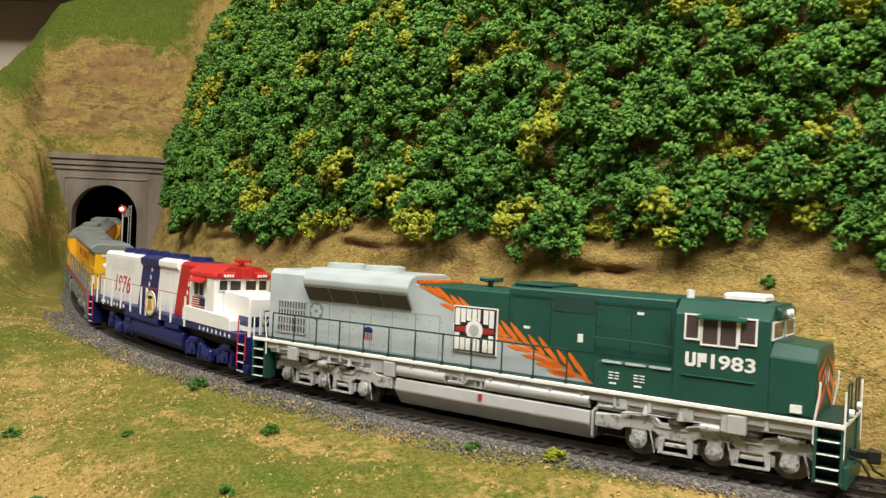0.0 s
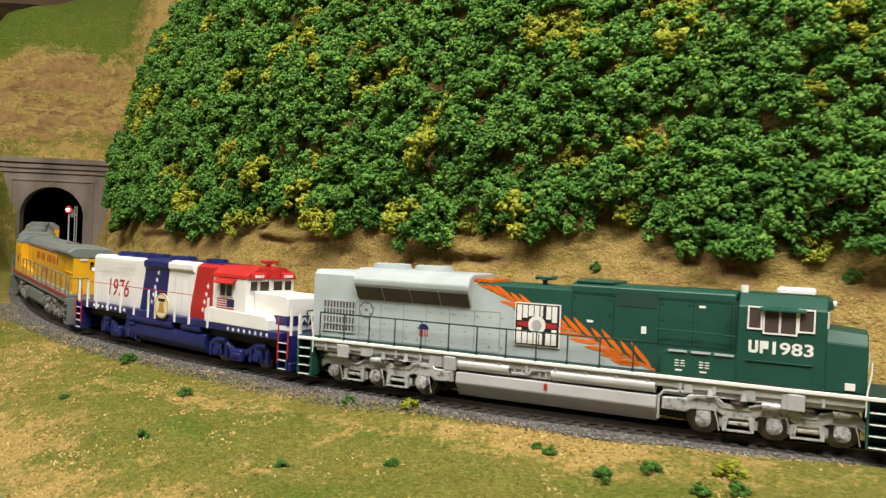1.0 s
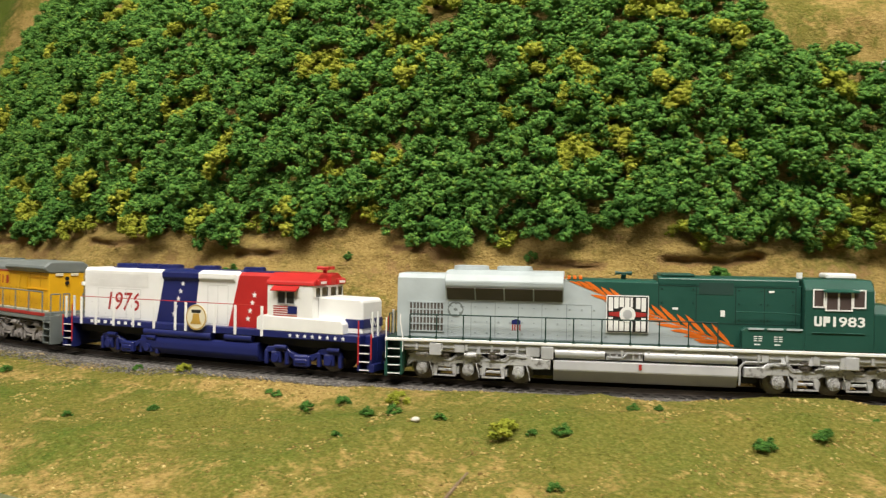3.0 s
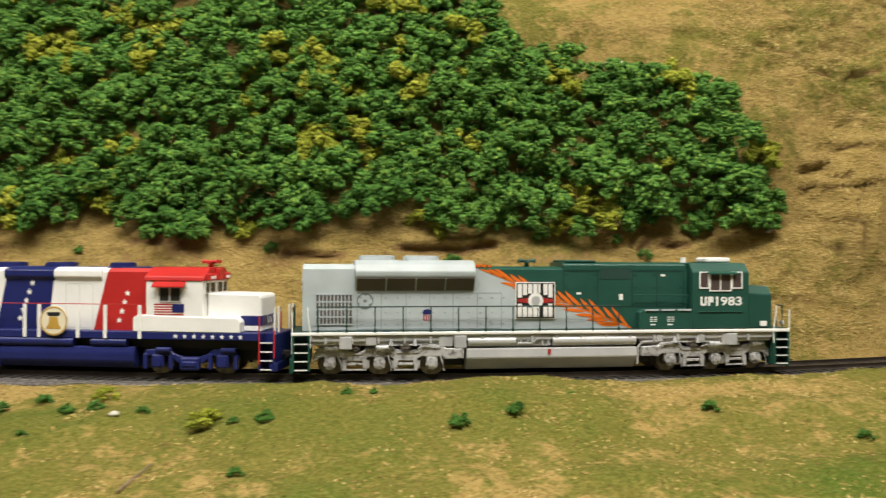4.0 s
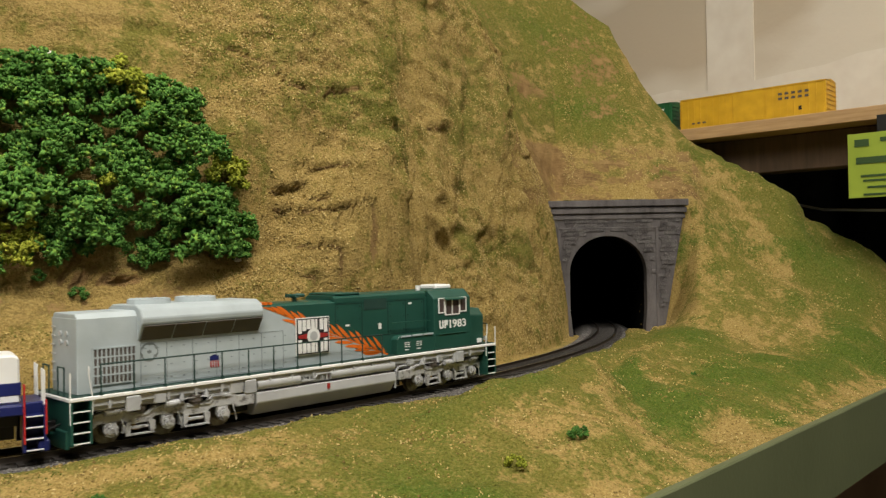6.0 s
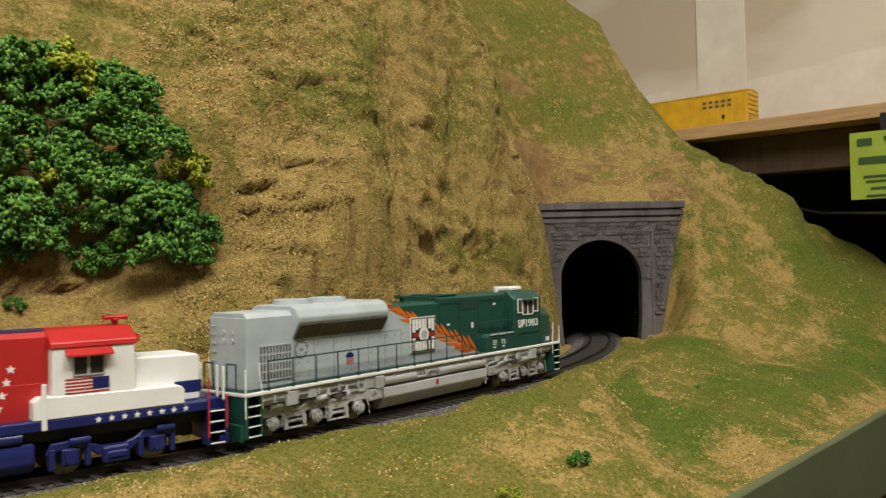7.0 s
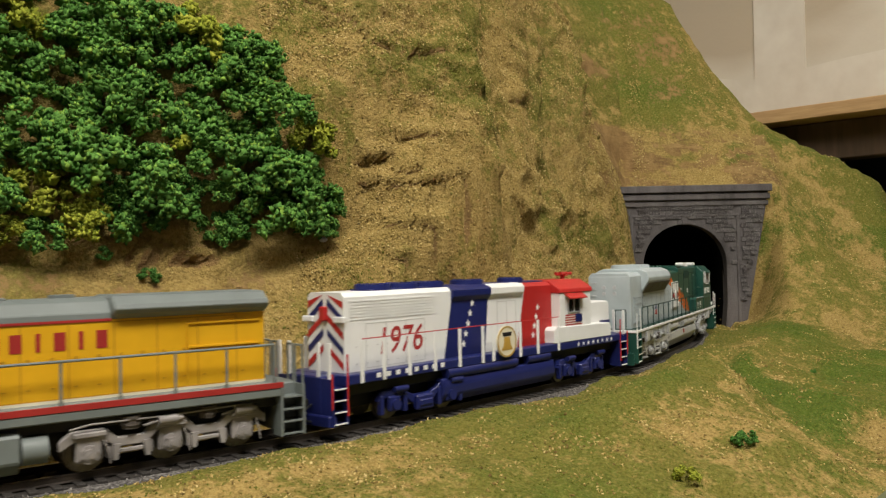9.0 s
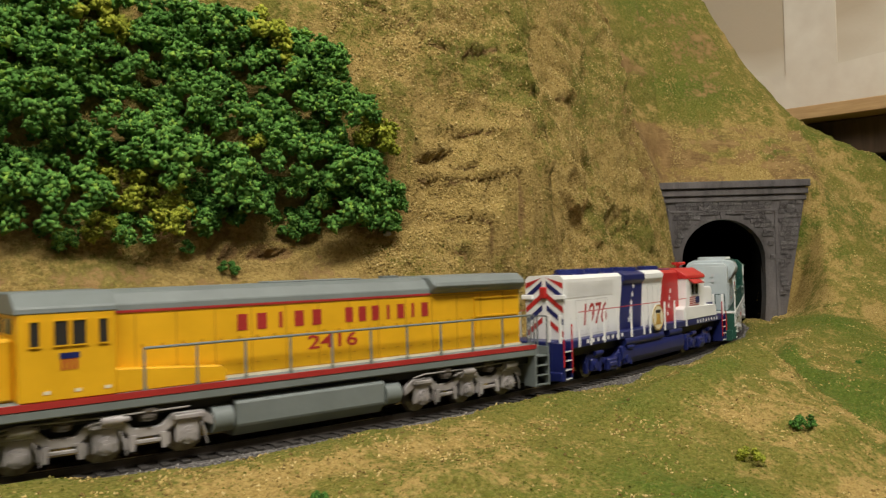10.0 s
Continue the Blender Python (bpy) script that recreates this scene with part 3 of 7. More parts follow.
    grass += 0.40 * blob(hi, 1.02, 0.150, 0.012, 0.012) * (D < 0.03)
    strata_l = west * fade(0.165, 0.185, hi) * (1 - fade(0.26, 0.33, hi + 0.03 * n1)) * fade(-0.12, -0.075, D + 0.03 * n1) * (1 - fade(0.085, 0.11, D))
    grass -= 0.14 * strata_l
    grass += 0.30 * west * np.exp(-(((hi - 0.178) / 0.012) ** 2)) * (D > -0.04)
    wall = rear * fade(-0.6, -0.5, S2) * (1 - fade(0.5, 0.56, S2))
    earth = 0.42 * wall * np.exp(-(((hi - 0.055) / 0.014) ** 2)) * fade(-0.45, -0.3, S2)
    earth += 0.35 * wall * fade(0.06, 0.075, hi) * (1 - fade(0.15, 0.18, hi) * fade(0.33, 0.37, S2))
    earth += rear * (0.26 * blob(hi, 0.715, 0.20, 0.02, 0.05) + 0.30 * blob(hi, 0.84, 0.17, 0.035, 0.06) + 0.44 * blob(hi, 0.66, 0.062, 0.025, 0.016))
    earth += 0.50 * blob(hi, 1.03, 0.252, 0.025, 0.018) * fade(0.03, 0.06, D) + 0.34 * strata_r * fade(0.02, 0.05, D) + 0.30 * strata_r + 0.34 * strata_l
    earth += 0.75 * np.clip(torn, 0, 1)
    earth += np.clip(0.30 + 0.5 * n1, 0, 0.5) * fade(0.93, 1.0, S2) * fade(0.19, 0.23, hi)
    rubble = fade(0.93, 0.96, S2) * (1 - fade(1.04, 1.07, S2)) * fade(-0.19, -0.15, D) * (1 - fade(-0.075, -0.055, D)) * fade(0.03, 0.06, hi)
    grass -= rubble * np.clip(0.22 + 0.7 * n1, 0, 0.6)
    earth += rubble * np.clip(0.10 + 0.5 * (1.1 - n4), 0, 0.4)
    # shade between the broken ledges over both mouths, and between the ribs of the bank, painted as earth brown
    seam_shade = 1 - fade(0.85, 1.25, n4)
    earth += seam_shade * (0.9 * strata_l + 0.45 * strata_r) + bank * 0.8 * fade(0.05, -0.35, ribs)
    grass -= 0.05 * strata_l + 0.30 * bank
    # lush static grass
    mown = west * np.maximum(fade(0.27, 0.33, hi + 0.03 * n1), (1 - fade(-0.105, -0.085, D)) * fade(0.19, 0.22, hi)) * (1 - fade(0.05, 0.10, D))
    mown = np.maximum(mown, 0.60 * blob(hi, 1.062, 0.228, 0.026, 0.026) * fade(-0.09, -0.06, D) * (1 - fade(0.05, 0.075, D)))
    mown = np.maximum(mown, 0.45 * blob(hi, 1.10, 0.325, 0.05, 0.035))
    mown = np.maximum(mown, np.clip(0.14 + 0.50 * n1, 0, 0.60) * fade(0.93, 1.02, S2) * fade(0.20, 0.225, hi) * (1 - fade(0.07, 0.10, D)))
    mown = np.maximum(mown, 1.0 * (D < -0.035) * np.exp(-(((S2 - brow - 0.040) / 0.030) ** 2)) * fade(0.045, 0.06, -D) * (1 - fade(0.105, 0.125, -D)))
    mown = np.maximum(mown, np.clip(0.42 + 0.5 * n1, 0, 0.8) * fade(0.72, 0.78, S2) * (1 - fade(0.96, 1.0, S2)) * fade(0.05, 0.07, -D))
    mown = np.maximum(mown, np.clip(0.25 + 0.50 * n1, 0, 0.7) * (1 - fade(-0.055, -0.04, D)))
    for cs, cd, rs, rd, much in ((0.705, -0.112, 0.055, 0.020, 1.1), (0.80, -0.115, 0.05, 0.026, 0.8), (0.87, -0.15, 0.05, 0.02, 0.55), (0.74, -0.162, 0.022, 0.014, 0.8), (0.66, -0.088, 0.03, 0.010, 0.45), (0.965, -0.103, 0.022, 0.016, 0.5), (1.02, -0.215, 0.06, 0.035, 0.6), (-0.052, -0.085, 0.030, 0.011, 0.7), (0.017, -0.056, 0.030, 0.008, 0.6), (0.12, -0.066, 0.05, 0.012, 0.55)):
        mown = np.maximum(mown, much * blob(D, cs, cd, rs, rd))
    mown = mown * (1 - np.clip(torn, 0, 1))
    col = me.color_attributes.new("cover", "FLOAT_COLOR", "POINT")
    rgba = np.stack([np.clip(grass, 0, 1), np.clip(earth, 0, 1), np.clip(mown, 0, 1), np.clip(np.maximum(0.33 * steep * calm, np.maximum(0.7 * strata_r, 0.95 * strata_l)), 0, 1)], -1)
    col.data.foreach_set("color", rgba.reshape(-1).astype(np.float32))
    me.polygons.foreach_set("use_smooth", np.ones(len(me.polygons), bool))
    me.materials.append(M_TERRAIN)
    ob = tagged(new("ground", me), "model railway hillside of painted plaster, sand and static grass", "ground", kind="structure")
    return ob, (S2, D, verts.reshape(nr, nc, 3), first, sv)


GROUND, LAND = build_terrain()


def ground_at(s, d):
    """A place on the finished ground."""
    S2, D, V, first, sv = LAND
    r = int(np.clip(np.searchsorted(sv, s), 0, len(sv) - 1))
    c = int(np.argmin(np.abs(D[r] - d)))
    return Vector(V[r, c])


def face_at(s, z):
    """A place on the hill's face at that height, with the way out of it."""
    S2, D, V, first, sv = LAND
    r = int(np.clip(np.searchsorted(sv, s), 0, len(sv) - 2))
    zs = np.where(D[r] > 0.03, V[r, :, 2], -1)
    c = int(np.argmax(zs >= z))
    p = Vector(V[r, c])
    a = (Vector(V[r + 1, c]) - p).cross(Vector(V[r, min(c + 2, V.shape[1] - 1)]) - Vector(V[r, c - 2]))
    return p, a.normalized()


# ---- track ----
track = tagged(new("railway_track"), "single curved model railway track on grey ballast", "railway track", kind="structure")
bed = track_sweep("ballast_bed", [(-0.030, -0.0095), (-0.0255, -0.0062), (-0.0205, -0.0042), (-0.0165, -0.0033), (0.0165, -0.0033), (0.0205, -0.0040), (0.026, -0.0060), (0.031, -0.009)], -1.3, 1.3, M_BALLAST, track)
track_sweep("tie_web", [(-0.0146, -0.0038), (-0.0144, -0.0030), (0.0144, -0.0030), (0.0146, -0.0038)], -1.3, 1.3, M_TIE, track)
for side in (-1, 1):
    c = side * 0.00875
    track_sweep("rail", [(c - 0.0011, -0.0024), (c - 0.0003, -0.0020), (c - 0.0003, -0.0007), (c - 0.0005, -0.0005), (c - 0.0005, -0.00006), (c + 0.0005, -0.00006), (c + 0.0005, -0.0005), (c + 0.0003, -0.0007), (c + 0.0003, -0.0020), (c + 0.0011, -0.0024)], -1.3, 1.3, M_RAIL, track, 0.01)
    track_sweep("rail_head", [(c - 0.00042, -0.00002), (c + 0.00042, -0.00002)], -1.3, 1.3, M_RAILTOP, track, 0.01)


# ---- tunnel portals ----
def portal(name, label, at, turn, stone, block):
    """A cast portal; its opening is centred on x = 0, its front looks along -y, its base is at z = 0."""
    thing = tagged(new(name), label, "tunnel portal", kind="structure")
    half, top, r, spring = 0.0765, 0.124, 0.0372, 0.055
    arch = [(-0.0345, -0.01), (-0.0372, 0.02)] + [(-r * math.cos(a), spring + (0.091 - spring) * math.sin(a)) for a in np.linspace(0, math.pi, 25)] + [(0.0372, 0.02), (0.0345, -0.01)]
    out = [(-0.050, -0.01), (-0.054, 0.0)] + [(-0.054 - 0.0225 * k, top * k) for k in (0.35, 0.7, 1.0)]
    outer = out + [(-x, z) for x, z in out[::-1]]
    # wall: outline with the opening let in, front and back
    bm = bmesh.new()
    for y in (-0.006, 0.006):
        av = [bm.verts.new((x, y, z)) for x, z in arch]
        ov = []
        n = len(arch)
        for i in range(n):
            a = math.pi * i / (n - 1)
            # matching point on the outer outline
            k = i / (n - 1) * (len(outer) - 1)
            j = min(int(k), len(outer) - 2)
            f = k - j
            ov.append(bm.verts.new((outer[j][0] * (1 - f) + outer[j + 1][0] * f, y, outer[j][1] * (1 - f) + outer[j + 1][1] * f)))
        for i in range(n - 1):
            bm.faces.new((av[i], av[i + 1], ov[i + 1], ov[i]))
    n = len(arch)
    bm.verts.ensure_lookup_table()
    vs = bm.verts
    for off in (0, n):
        for i in range(n - 1):
            bm.faces.new((vs[off + i], vs[off + i + 1], vs[2 * n + off + i + 1], vs[2 * n + off + i]))
    bmesh.ops.recalc_face_normals(bm, faces=bm.faces[:])
    part("wall", bm, stone, thing)
    # coping: three stepped courses
    for i, (z0, z1, out_) in enumerate(((0.107, 0.1115, 0.0078), (0.1125, 0.118, 0.0095), (0.119, 0.1255, 0.0115))):
        bm = bmesh.new()
        w = 0.054 + 0.0225 * z1 / top + 0.001
        box(bm, -w, w, -out_, 0.006, z0, z1, 0.0006)
        part("coping_course", bm, stone, thing)
    # recessed panel's frame: pilasters beside the opening and a lintel band
    for sx in (-1, 1):
        bm = bmesh.new()
        x = sx * 0.0475
        box(bm, x - 0.0012, x + 0.0012, -0.0072, 0.0, 0.0, 0.0985, 0.0004)
        part("pilaster_edge", bm, stone, thing)
    bm = bmesh.new()
    box(bm, -0.0487, 0.0487, -0.0072, 0.0, 0.0975, 0.0995, 0.0004)
    part("lintel_band", bm, stone, thing)
    # ring of arch stones and the keystone
    ring = bmesh.new()
    for i in range(31):
        a0, a1 = math.pi * (i + 0.06) / 31, math.pi * (i + 0.94) / 31
        pts = [(-(r + e) * math.cos(a), spring + (0.091 - spring + e) * math.sin(a)) for e, a in ((0.0002, a0), (0.0040, a0), (0.0040, a1), (0.0002, a1))]
        prism(ring, pts, "y", -0.0066, -0.001)
    part("arch_ring", ring, stone, thing)
    bm = bmesh.new()
    prism(bm, [(-0.0016, 0.0910), (-0.0024, 0.0972), (0.0024, 0.0972), (0.0016, 0.0910)], "y", -0.0072, -0.002)
    part("keystone", bm, stone, thing)
    # masonry blocks between the courses
    if block:
        rng = random.Random(3)
        base = bmesh.new()
        box(base, -0.5, 0.5, -0.0005, 0.0003, -0.5, 0.5)
        me = bpy.data.meshes.new("stone_block")
        base.to_mesh(me)
        base.free()
        me.materials.append(block)
        h = 0.0041
        for row in range(26):
            z = 0.001 + row * h
            x = -0.078 + rng.random() * 0.005
            while x < 0.076:
                w = rng.uniform(0.0045, 0.0085)
                cx, cz = x + w / 2, z + h / 2
                edge = 0.054 + 0.0225 * z / top
                e = ((cx / (r + 0.0062)) ** 2 + (max(0, cz - spring) / (0.091 - spring + 0.0062)) ** 2)
                inside = abs(cx) < r + 0.0035 + w / 2 if cz < spring else e < 1.0
                if abs(cx) + w / 2 < edge and not inside and abs(abs(cx) - 0.0475) > w / 2 + 0.0004:
                    ob = new("stone_block", me)
                    ob.parent = thing
                    ob.matrix_basis = pose(cx, -0.0062 - 0.0004 * rng.random(), cz, rng.uniform(-2, 2), 0, rng.uniform(-2, 2)) @ Matrix.Diagonal((w - 0.0006, 1.4, h - 0.0006, 1))
                x += w
    thing.matrix_world = pose(*at, 0, 0, turn)
    return thing


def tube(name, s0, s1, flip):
    """An added tube behind a portal; its near-black colour holds the tunnel's darkness."""
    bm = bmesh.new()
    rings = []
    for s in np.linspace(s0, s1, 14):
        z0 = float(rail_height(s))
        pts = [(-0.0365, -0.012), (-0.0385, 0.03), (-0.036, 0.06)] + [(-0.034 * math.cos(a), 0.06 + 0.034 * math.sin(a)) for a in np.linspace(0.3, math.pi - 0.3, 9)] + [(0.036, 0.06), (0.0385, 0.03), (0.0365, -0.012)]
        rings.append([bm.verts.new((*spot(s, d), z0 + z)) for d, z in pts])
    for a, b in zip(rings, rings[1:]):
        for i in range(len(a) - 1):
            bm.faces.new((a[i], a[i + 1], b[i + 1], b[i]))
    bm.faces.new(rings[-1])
    return tagged(mesh_object(name, bm, M_TUNNEL_DARK), "near-black tube standing in for the dark inside the tunnel", "tunnel lining", kind="structure")


px, py = spot(MOUTH_RIGHT, 0.0)
portal("tunnel_portal_east", "grey cast-stone tunnel portal of coursed masonry blocks in the hillside", (px + 0.001, py - 0.001, 0.0), -48.0, M_PORTAL, M_BLOCK)
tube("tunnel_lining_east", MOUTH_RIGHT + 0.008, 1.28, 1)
px, py = spot(MOUTH_LEFT, 0.0)
portal("tunnel_portal_west", "sooty brown-grey concrete tunnel portal set in the hillside", (px, py, float(rail_height(MOUTH_LEFT))), 2.0, M_PORTAL_OLD, None)
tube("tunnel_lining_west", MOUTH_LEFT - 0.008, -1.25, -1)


# ---- table edge, shelf, room ----
def fascia():
    """A board that follows the ground's rim."""
    S2, D, V, first, sv = LAND
    rim = V[::6, 0]
    t = np.gradient(rim[:, :2], axis=0)
    t /= np.linalg.norm(t, axis=1, keepdims=True)
    out = np.stack([t[:, 1], -t[:, 0]], 1)
    bm = bmesh.new()
    rings = []
    for (x, y, z), (nx, ny) in zip(rim, out):
        rings.append([bm.verts.new((x + nx * o, y + ny * o, -0.030 + h)) for o, h in ((-0.002, -0.049), (0.0032, -0.049), (0.0032, 0.0002), (0.0026, 0.001), (-0.001, 0.001), (-0.002, 0.0002))])
    for a, b in zip(rings, rings[1:]):
        for i in range(6):
            bm.faces.new((a[i], b[i], b[(i + 1) % 6], a[(i + 1) % 6]))
    bm.faces.new(rings[0])
    bm.faces.new(rings[-1][::-1])
    bmesh.ops.recalc_face_normals(bm, faces=bm.faces[:])
    return tagged(mesh_object("fascia", bm, M_FASCIA), "olive green painted fascia board along the layout's edge", "fascia", kind="structure")


fascia()


def slab(name, label, x0, x1, y0, y1, z0, z1, mat, category="wall", bevel=0.0):
    bm = bmesh.new()
    box(bm, x0, x1, y0, y1, z0, z1, bevel)
    return tagged(mesh_object(name, bm, mat), label, category, kind="structure")


slab("floor", "grey floor of the train room", -2.5, 2.6, -2.5, 2.4, -1.12, -1.07, M_FLOOR, "floor")
slab("ceiling", "plain painted ceiling", -2.5, 2.6, -2.5, 2.4, 1.40, 1.45, M_CEIL, "ceiling")
slab("wall_north", "beige drywall with smears of joint compound", -2.5, 2.6, 1.75, 1.83, -1.07, 1.40, M_DRYWALL)
slab("wall_south", "plain painted wall", -2.5, 2.6, -2.5, -2.42, -1.07, 1.40, M_CEIL)
slab("wall_west", "plain painted wall", -2.5, -2.42, -2.42, 1.75, -1.07, 1.40, M_CEIL)
slab("wall_east", "beige drywall with smears of joint compound", 1.62, 1.70, -2.42, 1.75, -1.07, 1.40, M_DRYWALL)


# ---- train ----
MILE = [(0.0, -0.0193), (1.5, 0.1187), (3.5, 0.2979), (4.5, 0.3873), (5.5, 0.4767), (7.5, 0.6589), (8.0, 0.7074), (9.0, 0.8006), (9.5, 0.8472), (10.0, 0.8928)]


def mile(t):
    """How far along the track the leading engine's middle is."""
    return float(np.interp(t, [a for a, _ in MILE], [b for _, b in MILE]))


def ride(s, half):
    """The pose of a car whose two trucks stand on the track, half metres before and behind s."""
    (ax, ay), (bx, by) = spot(s - half), spot(s + half)
    za, zb = float(rail_height(s - half)), float(rail_height(s + half))
    return pose((ax + bx) / 2, (ay + by) / 2, (za + zb) / 2, 0, -math.degrees(math.atan2(zb - za, 2 * half)), math.degrees(math.atan2(by - ay, bx - ax)))


P_GREY = soft_paint("pale_grey_paint", (0.43, 0.485, 0.505), 0.42)
P_SILVER = soft_paint("silver_truck_paint", (0.52, 0.53, 0.545), 0.32, 0.28, 0.2)
# truck silver with dark noise blotches painted in for the casting's shadow detail
P_TRUCK = material("shade_mottled_silver", lambda n: (n.mix(n.ramp(n.noise(420, 4, 0.65), (0.32, 0.9), (0.50, 0.0)), n.ramp(n.noise(60, 3), (0.3, (0.40, 0.40, 0.405)), (0.7, (0.50, 0.505, 0.51))), (0.10, 0.088, 0.078)), n.noise(500, 2)), 0.38, 0.2, 0.0002)
P_TANK = soft_paint("silver_tank_paint", (0.50, 0.505, 0.51), 0.32, 0.12, 0.25)
P_GREEN = soft_paint("dark_green_paint", (0.015, 0.072, 0.053), 0.38)
P_GREEN_SEAM = soft_paint("green_panel_gap", (0.006, 0.030, 0.023), 0.6)
P_GREY_SEAM = soft_paint("grey_panel_gap", (0.27, 0.31, 0.325), 0.6)
P_YELLOW_SEAM = soft_paint("yellow_panel_gap", (0.50, 0.26, 0.010), 0.6)
P_WHITE_SEAM = soft_paint("white_panel_gap", (0.63, 0.63, 0.615), 0.6)
P_GREEN_DIM = soft_paint("dark_green_mesh", (0.013, 0.045, 0.036), 0.6)
P_ORANGE = soft_paint("orange_decal", (0.70, 0.15, 0.012), 0.45)
P_WHITE = soft_paint("gloss_white_paint", (0.80, 0.80, 0.785), 0.38, 0.06)
P_BLUE = soft_paint("deep_blue_paint", (0.012, 0.018, 0.112), 0.34)
P_RED = soft_paint("signal_red_paint", (0.46, 0.022, 0.02), 0.4)
P_DECALRED = soft_paint("red_decal", (0.36, 0.026, 0.022), 0.5)
P_BLACK = soft_paint("black_paint", (0.012, 0.012, 0.012), 0.5)
P_YELLOW = soft_paint("armour_yellow_paint", (0.74, 0.40, 0.012), 0.38, 0.1)
P_UGREY = soft_paint("harbour_grey_paint", (0.165, 0.187, 0.182), 0.5)
P_UGREY2 = soft_paint("weathered_truck_grey", (0.33, 0.305, 0.295), 0.5, 0.45, 0.1)
P_DGREY = soft_paint("dark_intake_mesh", (0.10, 0.085, 0.075), 0.6)
P_GOLD = soft_paint("gold_decal", (0.46, 0.28, 0.05), 0.45)
P_CREAM = soft_paint("cream_disc", (0.72, 0.66, 0.50), 0.45)
M_GLASS = material("tinted_cab_glass", lambda n: ((0.03, 0.028, 0.025), None), 0.08, spec=0.6)
M_STEEL = material("wheel_steel", lambda n: (n.ramp(n.noise(300, 3), (0.3, (0.10, 0.085, 0.075)), (0.75, (0.24, 0.22, 0.20))), None), 0.38, 0.85)
M_BROWNGLASS = material("screened_window", lambda n: ((0.075, 0.055, 0.05), None), 0.3)


def lamp_glow(name, colour, strength):
    m = bpy.data.materials.new(name)
    m.use_nodes = True
    b = m.node_tree.nodes["Principled BSDF"]
    b.inputs["Base Color"].default_value = (*colour, 1)
    b.inputs["Emission Color"].default_value, b.inputs["Emission Strength"].default_value = (*colour, 1), strength
    return m


def writing(name, words, x0, z0, width, height, y, mat, parent, label="", turn=None, lean=0.0, bold=0.012):
    """Letters in the built-in font, fitted to a width and height, on a side that looks along -y."""
    data = bpy.data.curves.new("letters", "FONT")
    data.body, data.extrude, data.resolution_u, data.offset = words, 0.004, 3, bold
    ob = bpy.data.objects.new("letters", data)
    me = bpy.data.meshes.new_from_object(ob)
    bpy.data.objects.remove(ob)
    co = np.array([v.co[:] for v in me.vertices])
    lo, hi = co.min(0), co.max(0)
    u, v = (co[:, 0] - lo[0]) / (hi[0] - lo[0]) * width, (co[:, 1] - lo[1]) / (hi[1] - lo[1]) * height
    for k, vert in enumerate(me.vertices):
        vert.co = (x0 + u[k] + lean * v[k], y - 0.00012 * (co[k, 2] > 0), z0 + v[k])
    me.name = name
    me.materials.clear()
    me.materials.append(mat)
    out = new(name, me)
    out.parent = parent
    if turn is not None:
        out.matrix_basis = turn
    if label:
        out["label"] = label
    return out


def decal(name, polys, y, mat, parent, label="", lift=0.00015, joined=False):
    """Flat shapes (x, z) laid just proud of a side, each a part of its own."""
    out, bm = None, None
    for pts in polys:
        bm = bm if joined and bm else bmesh.new()
        prism(bm, pts, "y", y - lift if y < 0 else y, y + 0.0001 if y < 0 else y + lift)
        if not joined:
            out = part(name, bm, mat, parent, label)
    return part(name, bm, mat, parent, label) if joined else out


def star(cx, cz, r):
    return [(cx + r * (1 if k % 2 == 0 else 0.42) * math.sin(k * math.pi / 5), cz + r * (1 if k % 2 == 0 else 0.42) * math.cos(k * math.pi / 5)) for k in range(10)]


def disc(cx, cz, r, n=24):
    return [(cx + r * math.cos(2 * math.pi * k / n), cz + r * math.sin(2 * math.pi * k / n)) for k in range(n)]


def leaf(px, pz, angle, length, width):
    a = math.radians(angle)
    ux, uz = math.cos(a), math.sin(a)
    out = []
    for f, w in ((0.0, 0.15), (0.25, 0.75), (0.55, 1.0), (0.8, 0.7), (1.0, 0.0), (0.8, -0.45), (0.5, -0.6), (0.2, -0.45)):
        out.append((px + ux * length * f - uz * width * w * 0.5, pz + uz * length * f + ux * width * w * 0.5))
    return out


def wheelset(parent, x, r=0.0058):
    bm = bmesh.new()
    for side in (-1, 1):
        cylinder(bm, (0, side * 0.0086, 0), (0, 1, 0), r, 0.0018, 28)
        cylinder(bm, (0, side * 0.0076, 0), (0, 1, 0), r + 0.0006, 0.0005, 28)
        cylinder(bm, (0, side * 0.0097, 0), (0, 1, 0), r * 0.62, 0.0006, 20)
        cylinder(bm, (0, side * 0.0099, 0), (0, 1, 0), r * 0.3, 0.001, 12)
    cylinder(bm, (0, 0, 0), (0, 1, 0), 0.0012, 0.02, 10)
    ob = part("wheelset", bm, M_STEEL, parent)
    ob.matrix_basis = pose(x, 0, r)
    return ob


